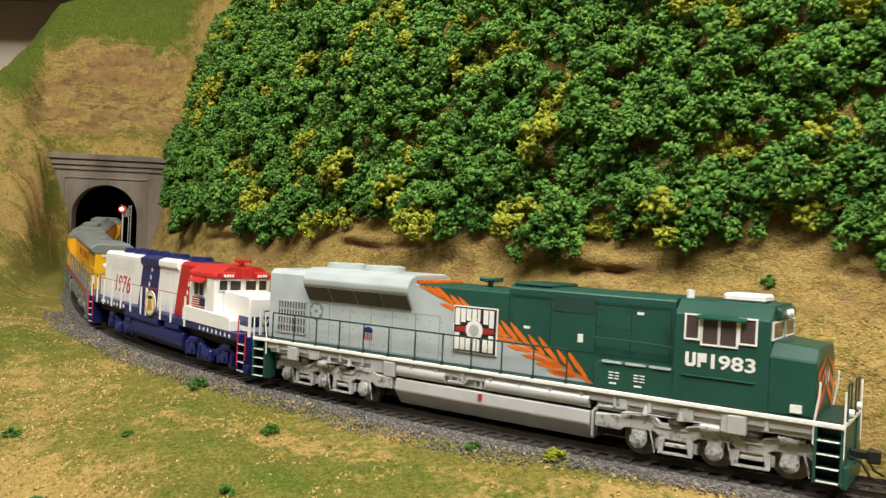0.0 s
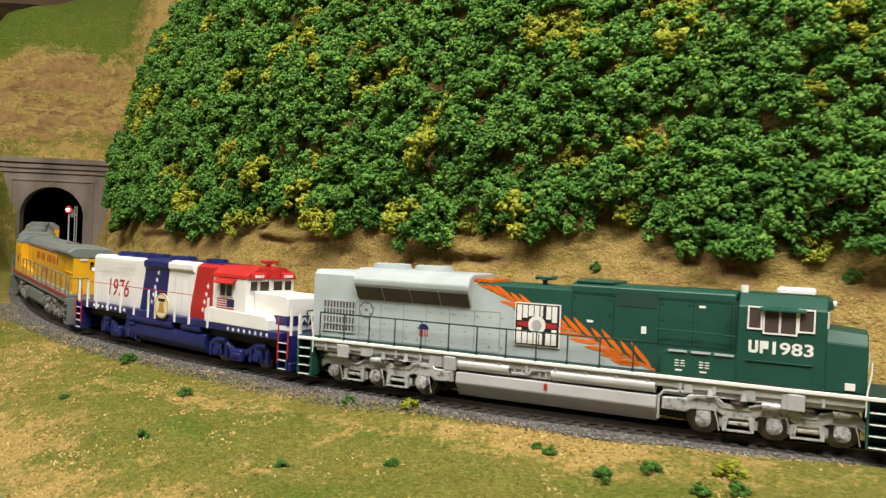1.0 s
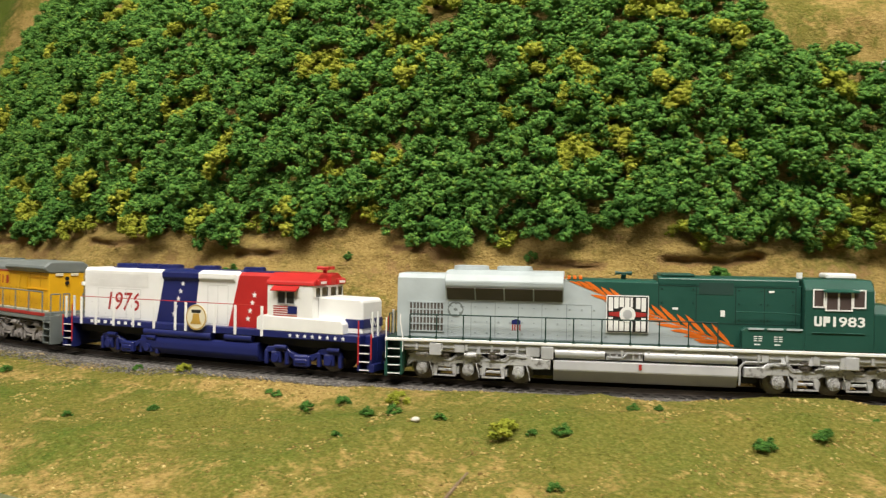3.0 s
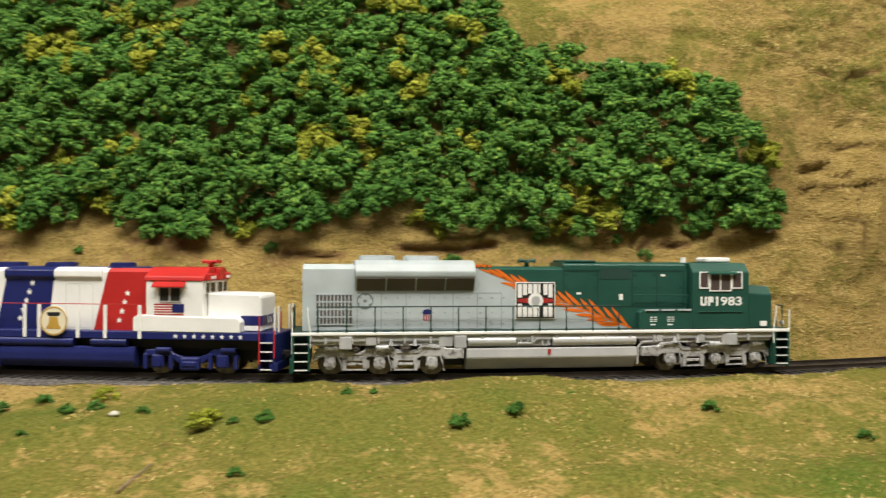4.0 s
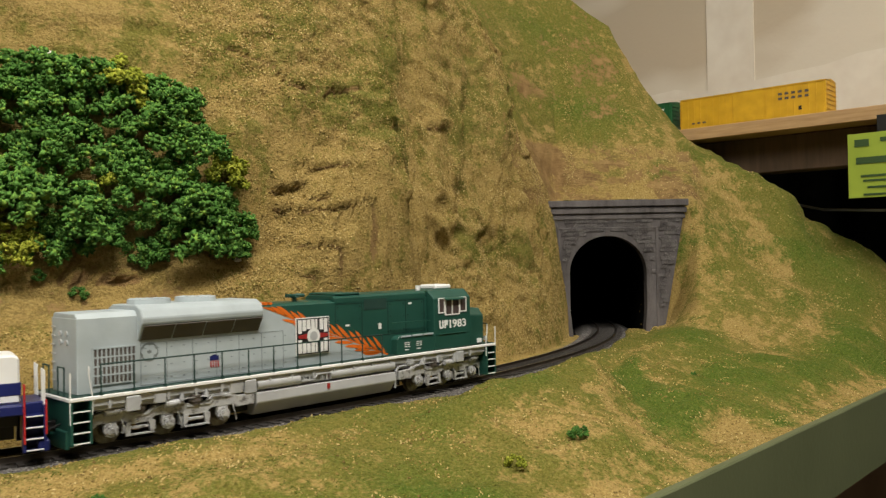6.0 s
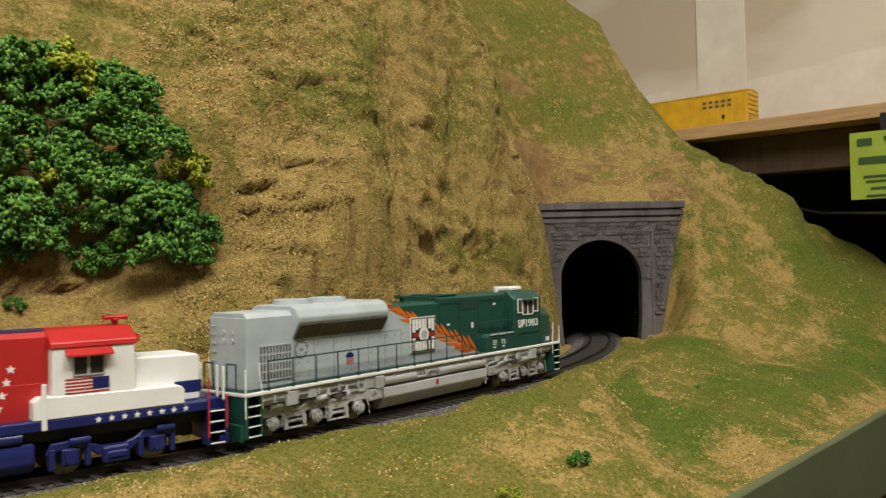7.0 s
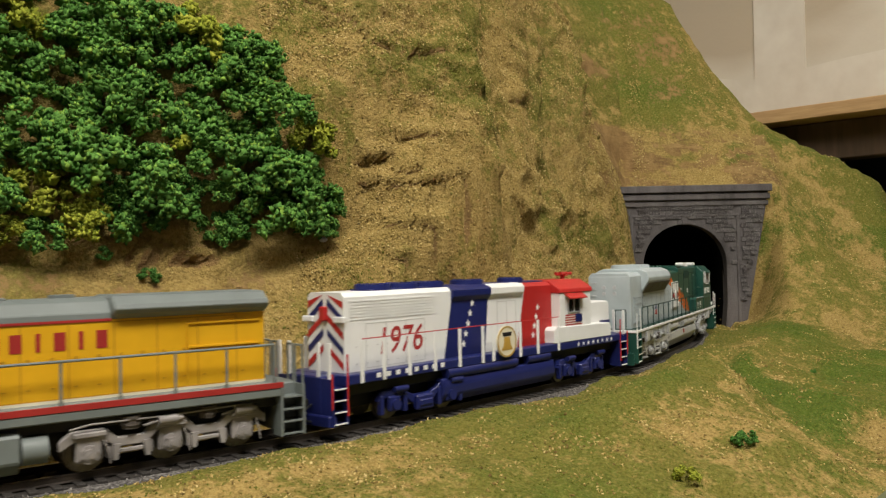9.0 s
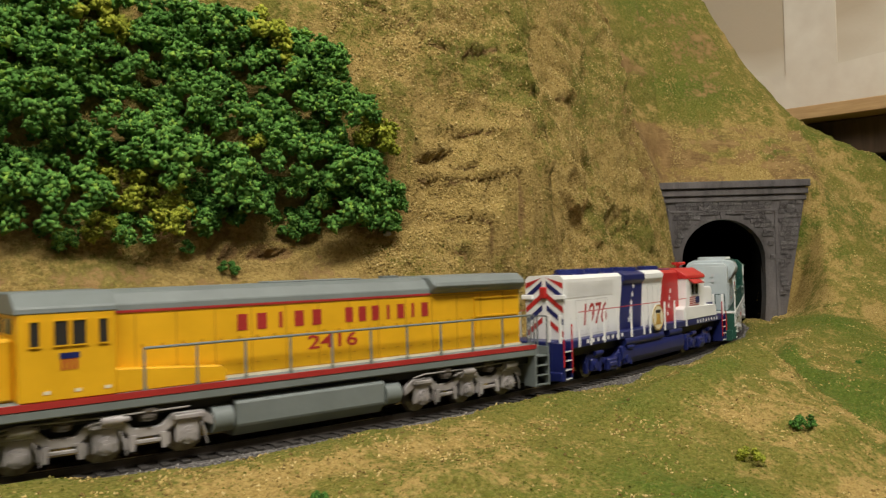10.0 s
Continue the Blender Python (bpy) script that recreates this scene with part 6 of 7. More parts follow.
    nose = part("nose", bm, P_WHITE, t)
    bm = bmesh.new()
    box(bm, 0.0880, 0.0990, -H - 0.0002, H + 0.0002, 0.0236, 0.0285, 0.0003)
    band = part("nose_band", bm, P_BLUE, nose, "blue nose band")
    bm = bmesh.new()
    for y0, y1, z0, z1 in ((-0.0040, -0.0022, 0.0284, 0.0242), (-0.0022, 0.0, 0.0242, 0.0276), (0.0, 0.0022, 0.0276, 0.0242), (0.0022, 0.0040, 0.0242, 0.0284)):
        plate(bm, [(0.0992, y0 - 0.0006, z0), (0.0992, y0 + 0.0006, z0), (0.0992, y1 + 0.0006, z1), (0.0992, y1 - 0.0006, z1)])
    part("nose_letter", bm, P_WHITE, band, "white zigzag mark")
    # tank
    bm = bmesh.new()
    prism(bm, [(-0.0155, 0.0130), (-0.0162, 0.0100), (-0.0160, 0.0060), (-0.0130, 0.0026), (0.0130, 0.0026), (0.0160, 0.0060), (0.0162, 0.0100), (0.0155, 0.0130)], "x", -0.0450, 0.0370, 0.0006)
    part("fuel_tank", bm, P_BLUE, t, "blue fuel tank")
    for side in (-1, 1):
        bm = bmesh.new()
        cylinder(bm, (-0.0180, side * 0.0146, 0.0150), (1, 0, 0), 0.0024, 0.048, 16)
        smooth(part("air_reservoir", bm, P_BLUE, t))
        bm = bmesh.new()
        cylinder(bm, (0.0240, side * 0.0146, 0.0152), (1, 0, 0), 0.0020, 0.018, 16)
        smooth(part("air_reservoir", bm, P_BLUE, t))
    truck_two(t, -0.0545, 0.0316, P_BLUE)
    truck_two(t, 0.0635, 0.0316, P_BLUE)
    for sgn, x0 in ((-1, 0.0975), (1, 0.0990)):
        xa, xb = sorted((sgn * x0, sgn * (x0 + 0.0078)))
        for side in (-1, 1):
            steps(t, xa, xb, side, P_BLUE, P_WHITE, 0.0200, 4, 0.0165)
        bm = bmesh.new()
        box(bm, *sorted((sgn * (x0 + 0.001), sgn * (x0 + 0.0080))), -0.0105, 0.0105, 0.0040, 0.0206, 0.0005)
        box(bm, *sorted((sgn * (x0 + 0.0050), sgn * (x0 + 0.0090))), -0.0160, 0.0160, 0.0025, 0.0068, 0.0005)
        part("pilot", bm, P_BLUE, t)
        coupler(t, sgn * (x0 + 0.008), sgn)
        for side in (-1, 1):
            for dx, z0, z1 in ((0.0004, 0.0060, 0.0285), (0.0078, 0.0090, 0.0220)):
                bm = bmesh.new()
                wire(bm, [(sgn * (x0 + dx), side * 0.0166, z0), (sgn * (x0 + dx), side * 0.0166, z1)], 0.0004)
                part("corner_handrail", bm, P_RED, t, "red corner grab iron")
        for y in (-0.0145, -0.0085, 0.0085, 0.0145):
            bm = bmesh.new()
            box(bm, *sorted((sgn * (x0 + 0.0070), sgn * (x0 + 0.0077))), y - 0.0008, y + 0.0008, 0.0190, 0.0330, 0.0002)
            part("end_post", bm, P_WHITE, t, "white end post")
    # striped rear wall
    for k in range(5):
        for side in (-1, 1):
            bm = bmesh.new()
            z = 0.0215 + k * 0.0058
            pts = [(-0.0943, side * 0.0012, z + 0.0070), (-0.0943, side * 0.0102, z), (-0.0943, side * 0.0102, z + 0.0027), (-0.0943, side * 0.0012, z + 0.0097)]
            plate(bm, [(x, y, min(zz, 0.0500)) for x, y, zz in pts])
            part("rear_stripe", bm, P_RED if k % 2 == 0 else P_BLUE, rear, "slanting rear stripe")
    bm = bmesh.new()
    box(bm, -0.0962, -0.0940, -0.0016, 0.0016, 0.0400, 0.0455, 0.0004)
    part("rear_headlight", bm, P_RED, rear, "red headlight housing")
    for y in (-0.0090, 0.0090):
        bm = bmesh.new()
        box(bm, -0.0958, -0.0940, y - 0.003, y + 0.003, 0.0395, 0.0418, 0.0003)
        part("rear_number_board", bm, P_WHITE, rear)
    xs = [-0.0905, -0.0790, -0.0650, -0.0500, -0.0345, -0.0190, -0.0115, 0.0085, 0.0225, 0.0400]
    for side in (-1, 1):
        railing(t, xs, 0.0190, 0.0335, side * 0.0165, P_WHITE, 0.00022, True, 0.0018)
        # bell disc on the rail
        y = side * 0.0172
        bell = decal("bell_emblem", [disc(-0.0032, 0.0252, 0.0072, 32)], y, P_CREAM, t, "cream disc with a gold bell", 0.0005)
        decal("emblem_rim", [[(-0.0032 + r * math.cos(a), 0.0252 + r * math.sin(a)) for r, a in ((0.0070, k), (0.0070, k + 0.27), (0.0064, k + 0.27), (0.0064, k))] for k in np.linspace(0, 2 * math.pi, 24)[:-1]], y + side * 0.0005, P_GOLD, bell, "", 0.00015, True)
        decal("bell", [[(-0.0072, 0.0214), (0.0008, 0.0214), (-0.0006, 0.0236), (-0.0012, 0.0272), (-0.0052, 0.0272), (-0.0058, 0.0236)]], y + side * 0.0005, P_GOLD, bell, "gold bell")
        decal("bell_yoke", [[(-0.0062, 0.0276), (-0.0002, 0.0276), (0.0002, 0.0294), (-0.0066, 0.0294)]], y + side * 0.0005, P_BLACK, bell)
    return t


def engine_yellow(label, weathered=False):
    """A long-hood-first engine: the cab trails."""
    t = tagged(new("locomotive"), label, "locomotive", "train")
    W, H = 0.0168, 0.0116
    body, roof, iron = (P_YELLOW, P_UGREY, P_UGREY2) if weathered else (P_YELLOW, P_UGREY, P_UGREY2)
    bm = bmesh.new()
    box(bm, -0.1160, 0.1035, -W, W, 0.0166, 0.0196, 0.0004)
    sill = part("underframe", bm, P_UGREY, t)
    # shade under the sill, made as a black inner block
    bm = bmesh.new()
    box(bm, -0.1140, 0.1020, -0.0125, 0.0125, 0.0130, 0.0167, 0.0003)
    box(bm, -0.1130, 0.1010, -0.0058, 0.0058, 0.0065, 0.0131, 0.0003)
    part("chassis", bm, P_BLACK, t, "black chassis block standing in for the shade under the sill")
    for side in (-1, 1):
        decal("sill_stripe", [[(-0.1158, 0.0196), (0.1030, 0.0196), (0.1030, 0.0215), (-0.1158, 0.0215)]], side * (W - 0.0003), P_DECALRED, sill, "red stripe along the sill", 0.0005)
    bm = bmesh.new()
    box(bm, -0.1155, 0.1030, -W + 0.0004, W - 0.0004, 0.0195, 0.0217, 0.0003)
    part("walkway", bm, P_UGREY, t)
    bm = bmesh.new()
    prism(bm, [(-H, 0.0216), (H, 0.0216), (H, 0.0462), (-H, 0.0462)], "x", -0.0780, 0.0985, 0.0003)
    hood = part("long_hood", bm, body, t)
    bm = bmesh.new()
    prism(bm, [(-H - 0.0002, 0.0460), (H + 0.0002, 0.0460), (H, 0.0482), (H - 0.0030, 0.0516), (0.0045, 0.0528), (-0.0045, 0.0528), (-H + 0.0030, 0.0516), (-H, 0.0482)], "x", -0.0790, 0.0500, 0.0003)
    part("hood_roof", bm, roof, hood)
    # radiator wings
    bm = bmesh.new()
    prism(bm, [(-H, 0.0458), (-0.0150, 0.0480), (-0.0152, 0.0500), (-0.0110, 0.0532), (0.0110, 0.0532), (0.0152, 0.0500), (0.0150, 0.0480), (H, 0.0458)], "x", 0.0480, 0.0992, 0.0008)
    part("radiator_wing", bm, roof, hood, "grey overhanging radiator wing")
    for side in (-1, 1):
        y = side * H
        decal("roof_line", [[(-0.0780, 0.0455), (0.0480, 0.0455), (0.0480, 0.0463), (-0.0780, 0.0463)]], y, P_DECALRED, hood, "red line under the roof", 0.0003)
        decal("hood_line", [[(-0.0650, 0.0217), (0.0985, 0.0217), (0.0985, 0.0226), (-0.0650, 0.0226)]], y, P_CREAM, hood, "pale line along the hood's foot", 0.0002)
        hood_panel_lines(hood, list(np.arange(-0.070, 0.097, 0.0132)), 0.0228, 0.0452, y, P_YELLOW_SEAM)
        latch_rows(hood, list(np.arange(-0.068, 0.095, 0.0066)), [0.0262, 0.0352], y, P_YELLOW_SEAM)
        decal("screen_rail", [[(0.0720, 0.0352), (0.0965, 0.0352), (0.0965, 0.0358), (0.0720, 0.0358)], [(0.0720, 0.0430), (0.0965, 0.0430), (0.0965, 0.0435), (0.0720, 0.0435)], [(0.0715, 0.0240), (0.0720, 0.0240), (0.0720, 0.0435), (0.0715, 0.0435)]], y, body, hood, "", 0.0006)
    if not weathered:
        # two words as plain letter blocks, and the number
        polys = []
        for n, x0, pitch, wide, thin in ((5, -0.0357, 0.0073, 0.0037, (2,)), (7, 0.0075, 0.0060, 0.0033, (3, 5))):
            for k in range(n):
                w = 0.0013 if k in thin else wide
                x = x0 + k * pitch + (wide - w) / 2
                polys.append([(x, 0.0373), (x + w, 0.0373), (x + w, 0.0428), (x, 0.0428)])
        decal("lettering_block", polys, -H, P_DECALRED, hood, "dark red letter blocks")
        writing("number", "2416", -0.0085, 0.0286, 0.0212, 0.0050, -H, P_DECALRED, hood, "dark red digits")
    # cab
    bm = bmesh.new()
    box(bm, -0.1045, -0.0775, -W, W, 0.0216, 0.0470, 0.0003)
    cab = part("cab", bm, body, t)
    bm = bmesh.new()
    prism(bm, [(-W - 0.0003, 0.0466), (W + 0.0003, 0.0466), (W, 0.0486), (0.0110, 0.0530), (-0.0110, 0.0530), (-W, 0.0486)], "x", -0.1055, -0.0770, 0.0004)
    part("cab_roof", bm, roof, cab)
    for side in (-1, 1):
        y = side * W
        for x0, x1 in ((-0.1015, -0.0990), (-0.0950, -0.0912), (-0.0900, -0.0862), (-0.0825, -0.0800)):
            w = decal("side_window", [[(x0, 0.0375), (x1, 0.0375), (x1, 0.0445), (x0, 0.0445)]], y, M_GLASS, cab, "", 0.0002)
            bm = bmesh.new()
            for a, b, c, d in ((x0 - 0.0004, x0, 0.0371, 0.0449), (x1, x1 + 0.0004, 0.0371, 0.0449), (x0, x1, 0.0371, 0.0375), (x0, x1, 0.0445, 0.0449)):
                box(bm, a, b, *sorted((y, y + side * 0.0005)), c, d)
            part("window_frame", bm, body, w)
        if not weathered:
            decal("shield", [[(-0.0935, 0.0335), (-0.0880, 0.0335), (-0.0880, 0.0352), (-0.0935, 0.0352)]], y, P_BLUE, cab, "blue shield head")
            decal("shield_stripe", [[(-0.0932 + k * 0.0013, 0.0302), (-0.0925 + k * 0.0013, 0.0302), (-0.0925 + k * 0.0013, 0.0334), (-0.0932 + k * 0.0013, 0.0334)] for k in range(4)], y, P_DECALRED, cab)
            decal("cab_placard", [[(-0.098 + k * 0.0085, 0.0236), (-0.0962 + k * 0.0085, 0.0236), (-0.0962 + k * 0.0085, 0.0246), (-0.098 + k * 0.0085, 0.0246)] for k in range(3)], y, P_CREAM, cab, "small pale placards")
        bm = bmesh.new()
        prism(bm, [(-0.0775, 0.0216), (-0.0420, 0.0216), (-0.0420, 0.0250), (-0.0440, 0.0268), (-0.0775, 0.0290)], "y", *sorted((side * 0.0110, side * (W - 0.0004))), 0.0003)
        part("equipment_box", bm, body, t)
    bm = bmesh.new()
    box(bm, -0.1165, -0.1045, -H, H, 0.0216, 0.0400, 0.0010)
    part("short_hood", bm, body, t)
    for y in (-0.006, 0.006):
        bm = bmesh.new()
        box(bm, -0.1050, -0.1044, y - 0.004, y + 0.004, 0.0410, 0.0455)
        part("windscreen", bm, M_GLASS, cab)
    # hood end: number board and lights
    bm = bmesh.new()
    for y in (-0.005, 0.005):
        box(bm, 0.0984, 0.0992, y - 0.0025, y + 0.0025, 0.0440, 0.0458, 0.0002)
    e = part("end_number_board", bm, P_CREAM, hood)
    bm = bmesh.new()
    for z in (0.0395, 0.0425):
        cylinder(bm, (0.0990, 0, z), (1, 0, 0), 0.0012, 0.001, 12)
    part("headlight", bm, P_BLACK, hood)
    bm = bmesh.new()
    cylinder(bm, (0.036, 0, 0.0532), (0, 0, 1), 0.004, 0.0012, 16)
    box(bm, -0.02, 0.02, -0.004, 0.004, 0.0526, 0.0534, 0.0003)
    part("exhaust_hatch", bm, roof, hood)
    if weathered:
        for x in (-0.03, 0.0, 0.06, 0.08):
            fan(hood, x, 0.0078, 0.0528, roof, 0.0035)
    bm = bmesh.new()
    prism(bm, [(-0.0140, 0.0150), (-0.0164, 0.0140), (-0.0164, 0.0062), (-0.0130, 0.0024), (0.0130, 0.0024), (0.0164, 0.0062), (0.0164, 0.0140), (0.0140, 0.0150)], "x", -0.0390, 0.0215, 0.0005)
    part("fuel_tank", bm, P_UGREY, t, "grey fuel tank")
    for side in (-1, 1):
        bm = bmesh.new()
        cylinder(bm, (-0.0435, side * 0.0130, 0.0090), (1, 0, 0), 0.0045, 0.007, 18)
        smooth(part("air_reservoir", bm, P_UGREY, t))
        bm = bmesh.new()
        cylinder(bm, (0.0255, side * 0.0130, 0.0090), (1, 0, 0), 0.0042, 0.007, 18)
        smooth(part("air_reservoir", bm, P_UGREY, t))
    truck_three(t, -0.0790, [-0.1030, -0.0790, -0.0540], iron, "drop")
    truck_three(t, 0.0645, [0.0894, 0.0645, 0.0394][::-1], iron, "drop")
    for sgn, x0 in ((-1, 0.1165), (1, 0.1030)):
        xa, xb = sorted((sgn * (x0 - 0.001), sgn * (x0 + 0.0080)))
        for side in (-1, 1):
            steps(t, xa, xb, side, P_UGREY, P_UGREY, 0.0200, 4, 0.0170)
        bm = bmesh.new()
        box(bm, *sorted((sgn * x0, sgn * (x0 + 0.0080))), -0.0105, 0.0105, 0.0035, 0.0205, 0.0005)
        part("pilot", bm, P_UGREY, t)
        coupler(t, sgn * (x0 + 0.0078), sgn)
        for side in (-1, 1):
            for ys in ((0.0165, 0.0105), (0.0085, 0.0045)):
                bm = bmesh.new()
                wire(bm, [(sgn * (x0 + 0.0074), side * y, z) for y, z in ((ys[0], 0.0150), (ys[0], 0.0335), (ys[1], 0.0335), (ys[1], 0.0150))], 0.0004)
                part("end_handrail", bm, P_UGREY, t)
    for side in (-1, 1):
        railing(t, list(np.linspace(-0.0690, 0.1000, 11)), 0.0215, 0.0345, side * 0.0164, P_UGREY, 0.00045)
    return t


engine_a = engine_green()
engine_b = engine_white()
engine_c = engine_yellow("model diesel locomotive in yellow with a grey roof and red stripe")
engine_d = engine_yellow("dusty yellow model diesel locomotive with a grey roof in the tunnel", True)
TRAIN = ((engine_a, 0.0, 0.0725), (engine_b, 0.2355, 0.058), (engine_c, 0.4596, 0.0700), (engine_d, 0.6960, 0.0700))


# ---- foliage, scatter and small scenery ----


M_LEAF = material("green_clump_foliage", lambda n: (n.ramp(n.island(), (0.0, (0.040, 0.110, 0.018)), (0.45, (0.086, 0.202, 0.040)), (0.8, (0.130, 0.274, 0.054)), (1.0, (0.205, 0.33, 0.050))), None), 0.9, spec=0.12)
M_LEAF_DEEP = material("deep_green_clump_foliage", lambda n: (n.ramp(n.island(), (0.0, (0.033, 0.094, 0.018)), (0.5, (0.062, 0.162, 0.030)), (1.0, (0.110, 0.228, 0.040))), None), 0.9, spec=0.12)
M_LEAF_YELLOW = material("yellow_green_clump_foliage", lambda n: (n.ramp(n.island(), (0.0, (0.150, 0.185, 0.020)), (0.5, (0.255, 0.285, 0.030)), (1.0, (0.37, 0.38, 0.050))), None), 0.9, spec=0.12)
M_STRAW_CRUMB = material("straw_flakes", lambda n: (n.ramp(n.island(), (0.0, (0.15, 0.10, 0.035)), (0.4, (0.36, 0.26, 0.085)), (0.75, (0.50, 0.37, 0.14)), (1.0, (0.64, 0.50, 0.23))), None), 0.95, spec=0.1)
M_TURF_CRUMB = material("turf_flakes", lambda n: (n.ramp(n.island(), (0.0, (0.10, 0.115, 0.017)), (0.4, (0.14, 0.15, 0.024)), (0.75, (0.20, 0.186, 0.042)), (1.0, (0.32, 0.265, 0.08))), None), 0.95, spec=0.1)
M_WHITE_STONE = material("pale_stone", lambda n: (n.ramp(n.noise(400, 3), (0.3, (0.48, 0.45, 0.40)), (0.7, (0.70, 0.67, 0.60))), n.noise(500, 2)), 0.85, bump=0.0003)
M_TWIG = material("dry_twig", lambda n: (n.ramp(n.noise(300, 3), (0.3, (0.13, 0.085, 0.05)), (0.7, (0.27, 0.19, 0.12))), None), 0.85)

TETRA = np.array([(1, 1, 1), (1, -1, -1), (-1, 1, -1), (-1, -1, 1)]) / 1.2
TETRA_FACES = np.array([(0, 1, 2), (0, 3, 1), (0, 2, 3), (1, 3, 2)])


def crumbs(rng, centres, sizes, flat=0.6):
    """Small uneven chips at the centres: vertices and triangles."""
    n = len(centres)
    q = rng.normal(size=(n, 4))
    q /= np.linalg.norm(q, axis=1, keepdims=True)
    w, x, y, z = q.T
    rot = np.stack([np.stack([1 - 2 * (y * y + z * z), 2 * (x * y - z * w), 2 * (x * z + y * w)], 1), np.stack([2 * (x * y + z * w), 1 - 2 * (x * x + z * z), 2 * (y * z - x * w)], 1), np.stack([2 * (x * z - y * w), 2 * (y * z + x * w), 1 - 2 * (x * x + y * y)], 1)], 1)
    shape = TETRA[None] * rng.uniform(0.55, 1.25, (n, 4, 1)) * np.array([1, 1, flat])
    v = np.einsum("nij,nkj->nki", rot, shape) * np.asarray(sizes)[:, None, None] + centres[:, None, :]
    f = TETRA_FACES[None] + 4 * np.arange(n)[:, None, None]
    return v.reshape(-1, 3), f.reshape(-1, 3)


def chips_mesh(name, v, f, mat):
    me = bpy.data.meshes.new(name)
    me.vertices.add(len(v))
    me.vertices.foreach_set("co", v.astype(np.float32).ravel())
    me.loops.add(f.size)
    me.loops.foreach_set("vertex_index", f.astype(np.int32).ravel())
    me.polygons.add(len(f))
    me.polygons.foreach_set("loop_start", np.arange(0, f.size, 3, dtype=np.int32))
    me.update(calc_edges=True)
    me.materials.append(mat)
    return me


def ball():
    bm = bmesh.new()
    bmesh.ops.create_icosphere(bm, subdivisions=1, radius=1.0)
    v = np.array([x.co[:] for x in bm.verts])
    bm.verts.index_update()
    f = np.array([[x.index for x in q.verts] for q in bm.faces])
    bm.free()
    return v, f


BALL = ball()


def bush_chips(rng, count=420, r=0.0132, lobes=15):
    """A clump: lobes over a low dome, each covered in leaf chips; its root is at the origin, up is z."""
    ang = rng.uniform(0, 2 * np.pi, lobes)
    rad = np.sqrt(rng.uniform(0.05, 1, lobes)) * r * 0.80
    hgt = r * (0.95 - 0.55 * (rad / (0.72 * r)) ** 2) * rng.uniform(0.75, 1.15, lobes)
    mid = np.stack([rad * np.cos(ang), rad * np.sin(ang), hgt], 1)
    size = r * rng.uniform(0.19, 0.32, lobes)
    k = rng.integers(0, lobes, count)
    d = rng.normal(size=(count, 3))
    d[:, 2] = np.where(d[:, 2] < -0.35, -d[:, 2], d[:, 2])
    d /= np.linalg.norm(d, axis=1, keepdims=True)
    c = mid[k] + d * (size[k] * rng.uniform(0.72, 1.08, count))[:, None]
    c[:, 2] = np.maximum(c[:, 2], -0.001)
    v, f = crumbs(rng, c, rng.uniform(0.0008, 0.0017, count), 0.6)
    # twiggy hearts of the lobes, so that the clump is not see-through
    for m, r_ in zip(mid, size):
        f = np.concatenate([f, BALL[1] + len(v)])
        v = np.concatenate([v, BALL[0] * r_ * 0.72 * rng.uniform(0.85, 1.1, (len(BALL[0]), 1)) + m])
    return v, f


RNG = np.random.default_rng(11)
BUSHES = {}
for kind, mat in (("green", M_LEAF), ("deep", M_LEAF_DEEP), ("yellow", M_LEAF_YELLOW)):
    BUSHES[kind] = [chips_mesh("bush_" + kind, *bush_chips(RNG), mat) for _ in range(5)]


def bush(kind, place, up, size, label, group):
    ob = new("bush", BUSHES[kind][int(RNG.integers(5))])
    q = Vector((0, 0, 1)).rotation_difference(up.normalized())
    ob.matrix_world = Matrix.Translation(place) @ q.to_matrix().to_4x4() @ pose(0, 0, 0, 0, 0, RNG.uniform(0, 360)) @ Matrix.Scale(size, 4)
    return tagged(ob, label, "bush", group)


def wooded(s, z):
    """Whether the hill's face carries bushes there."""
    low = 0.071 + 0.006 * math.sin(s * 31) + 0.004 * math.sin(s * 77 + 1)
    if s < -0.47:
        low += (-0.47 - s) * 0.35
    left = np.interp(z, [0.06, 0.13, 0.24, 0.30, 0.34], [-0.48, -0.565, -0.555, -0.46, -0.40])
    right = np.interp(z, [0.06, 0.08, 0.112, 0.15, 0.166, 0.170, 0.172, 0.21], [0.518, 0.520, 0.509, 0.500, 0.46, 0.42, 0.342, 0.335])
    return low < z < 0.335 and left < s < right


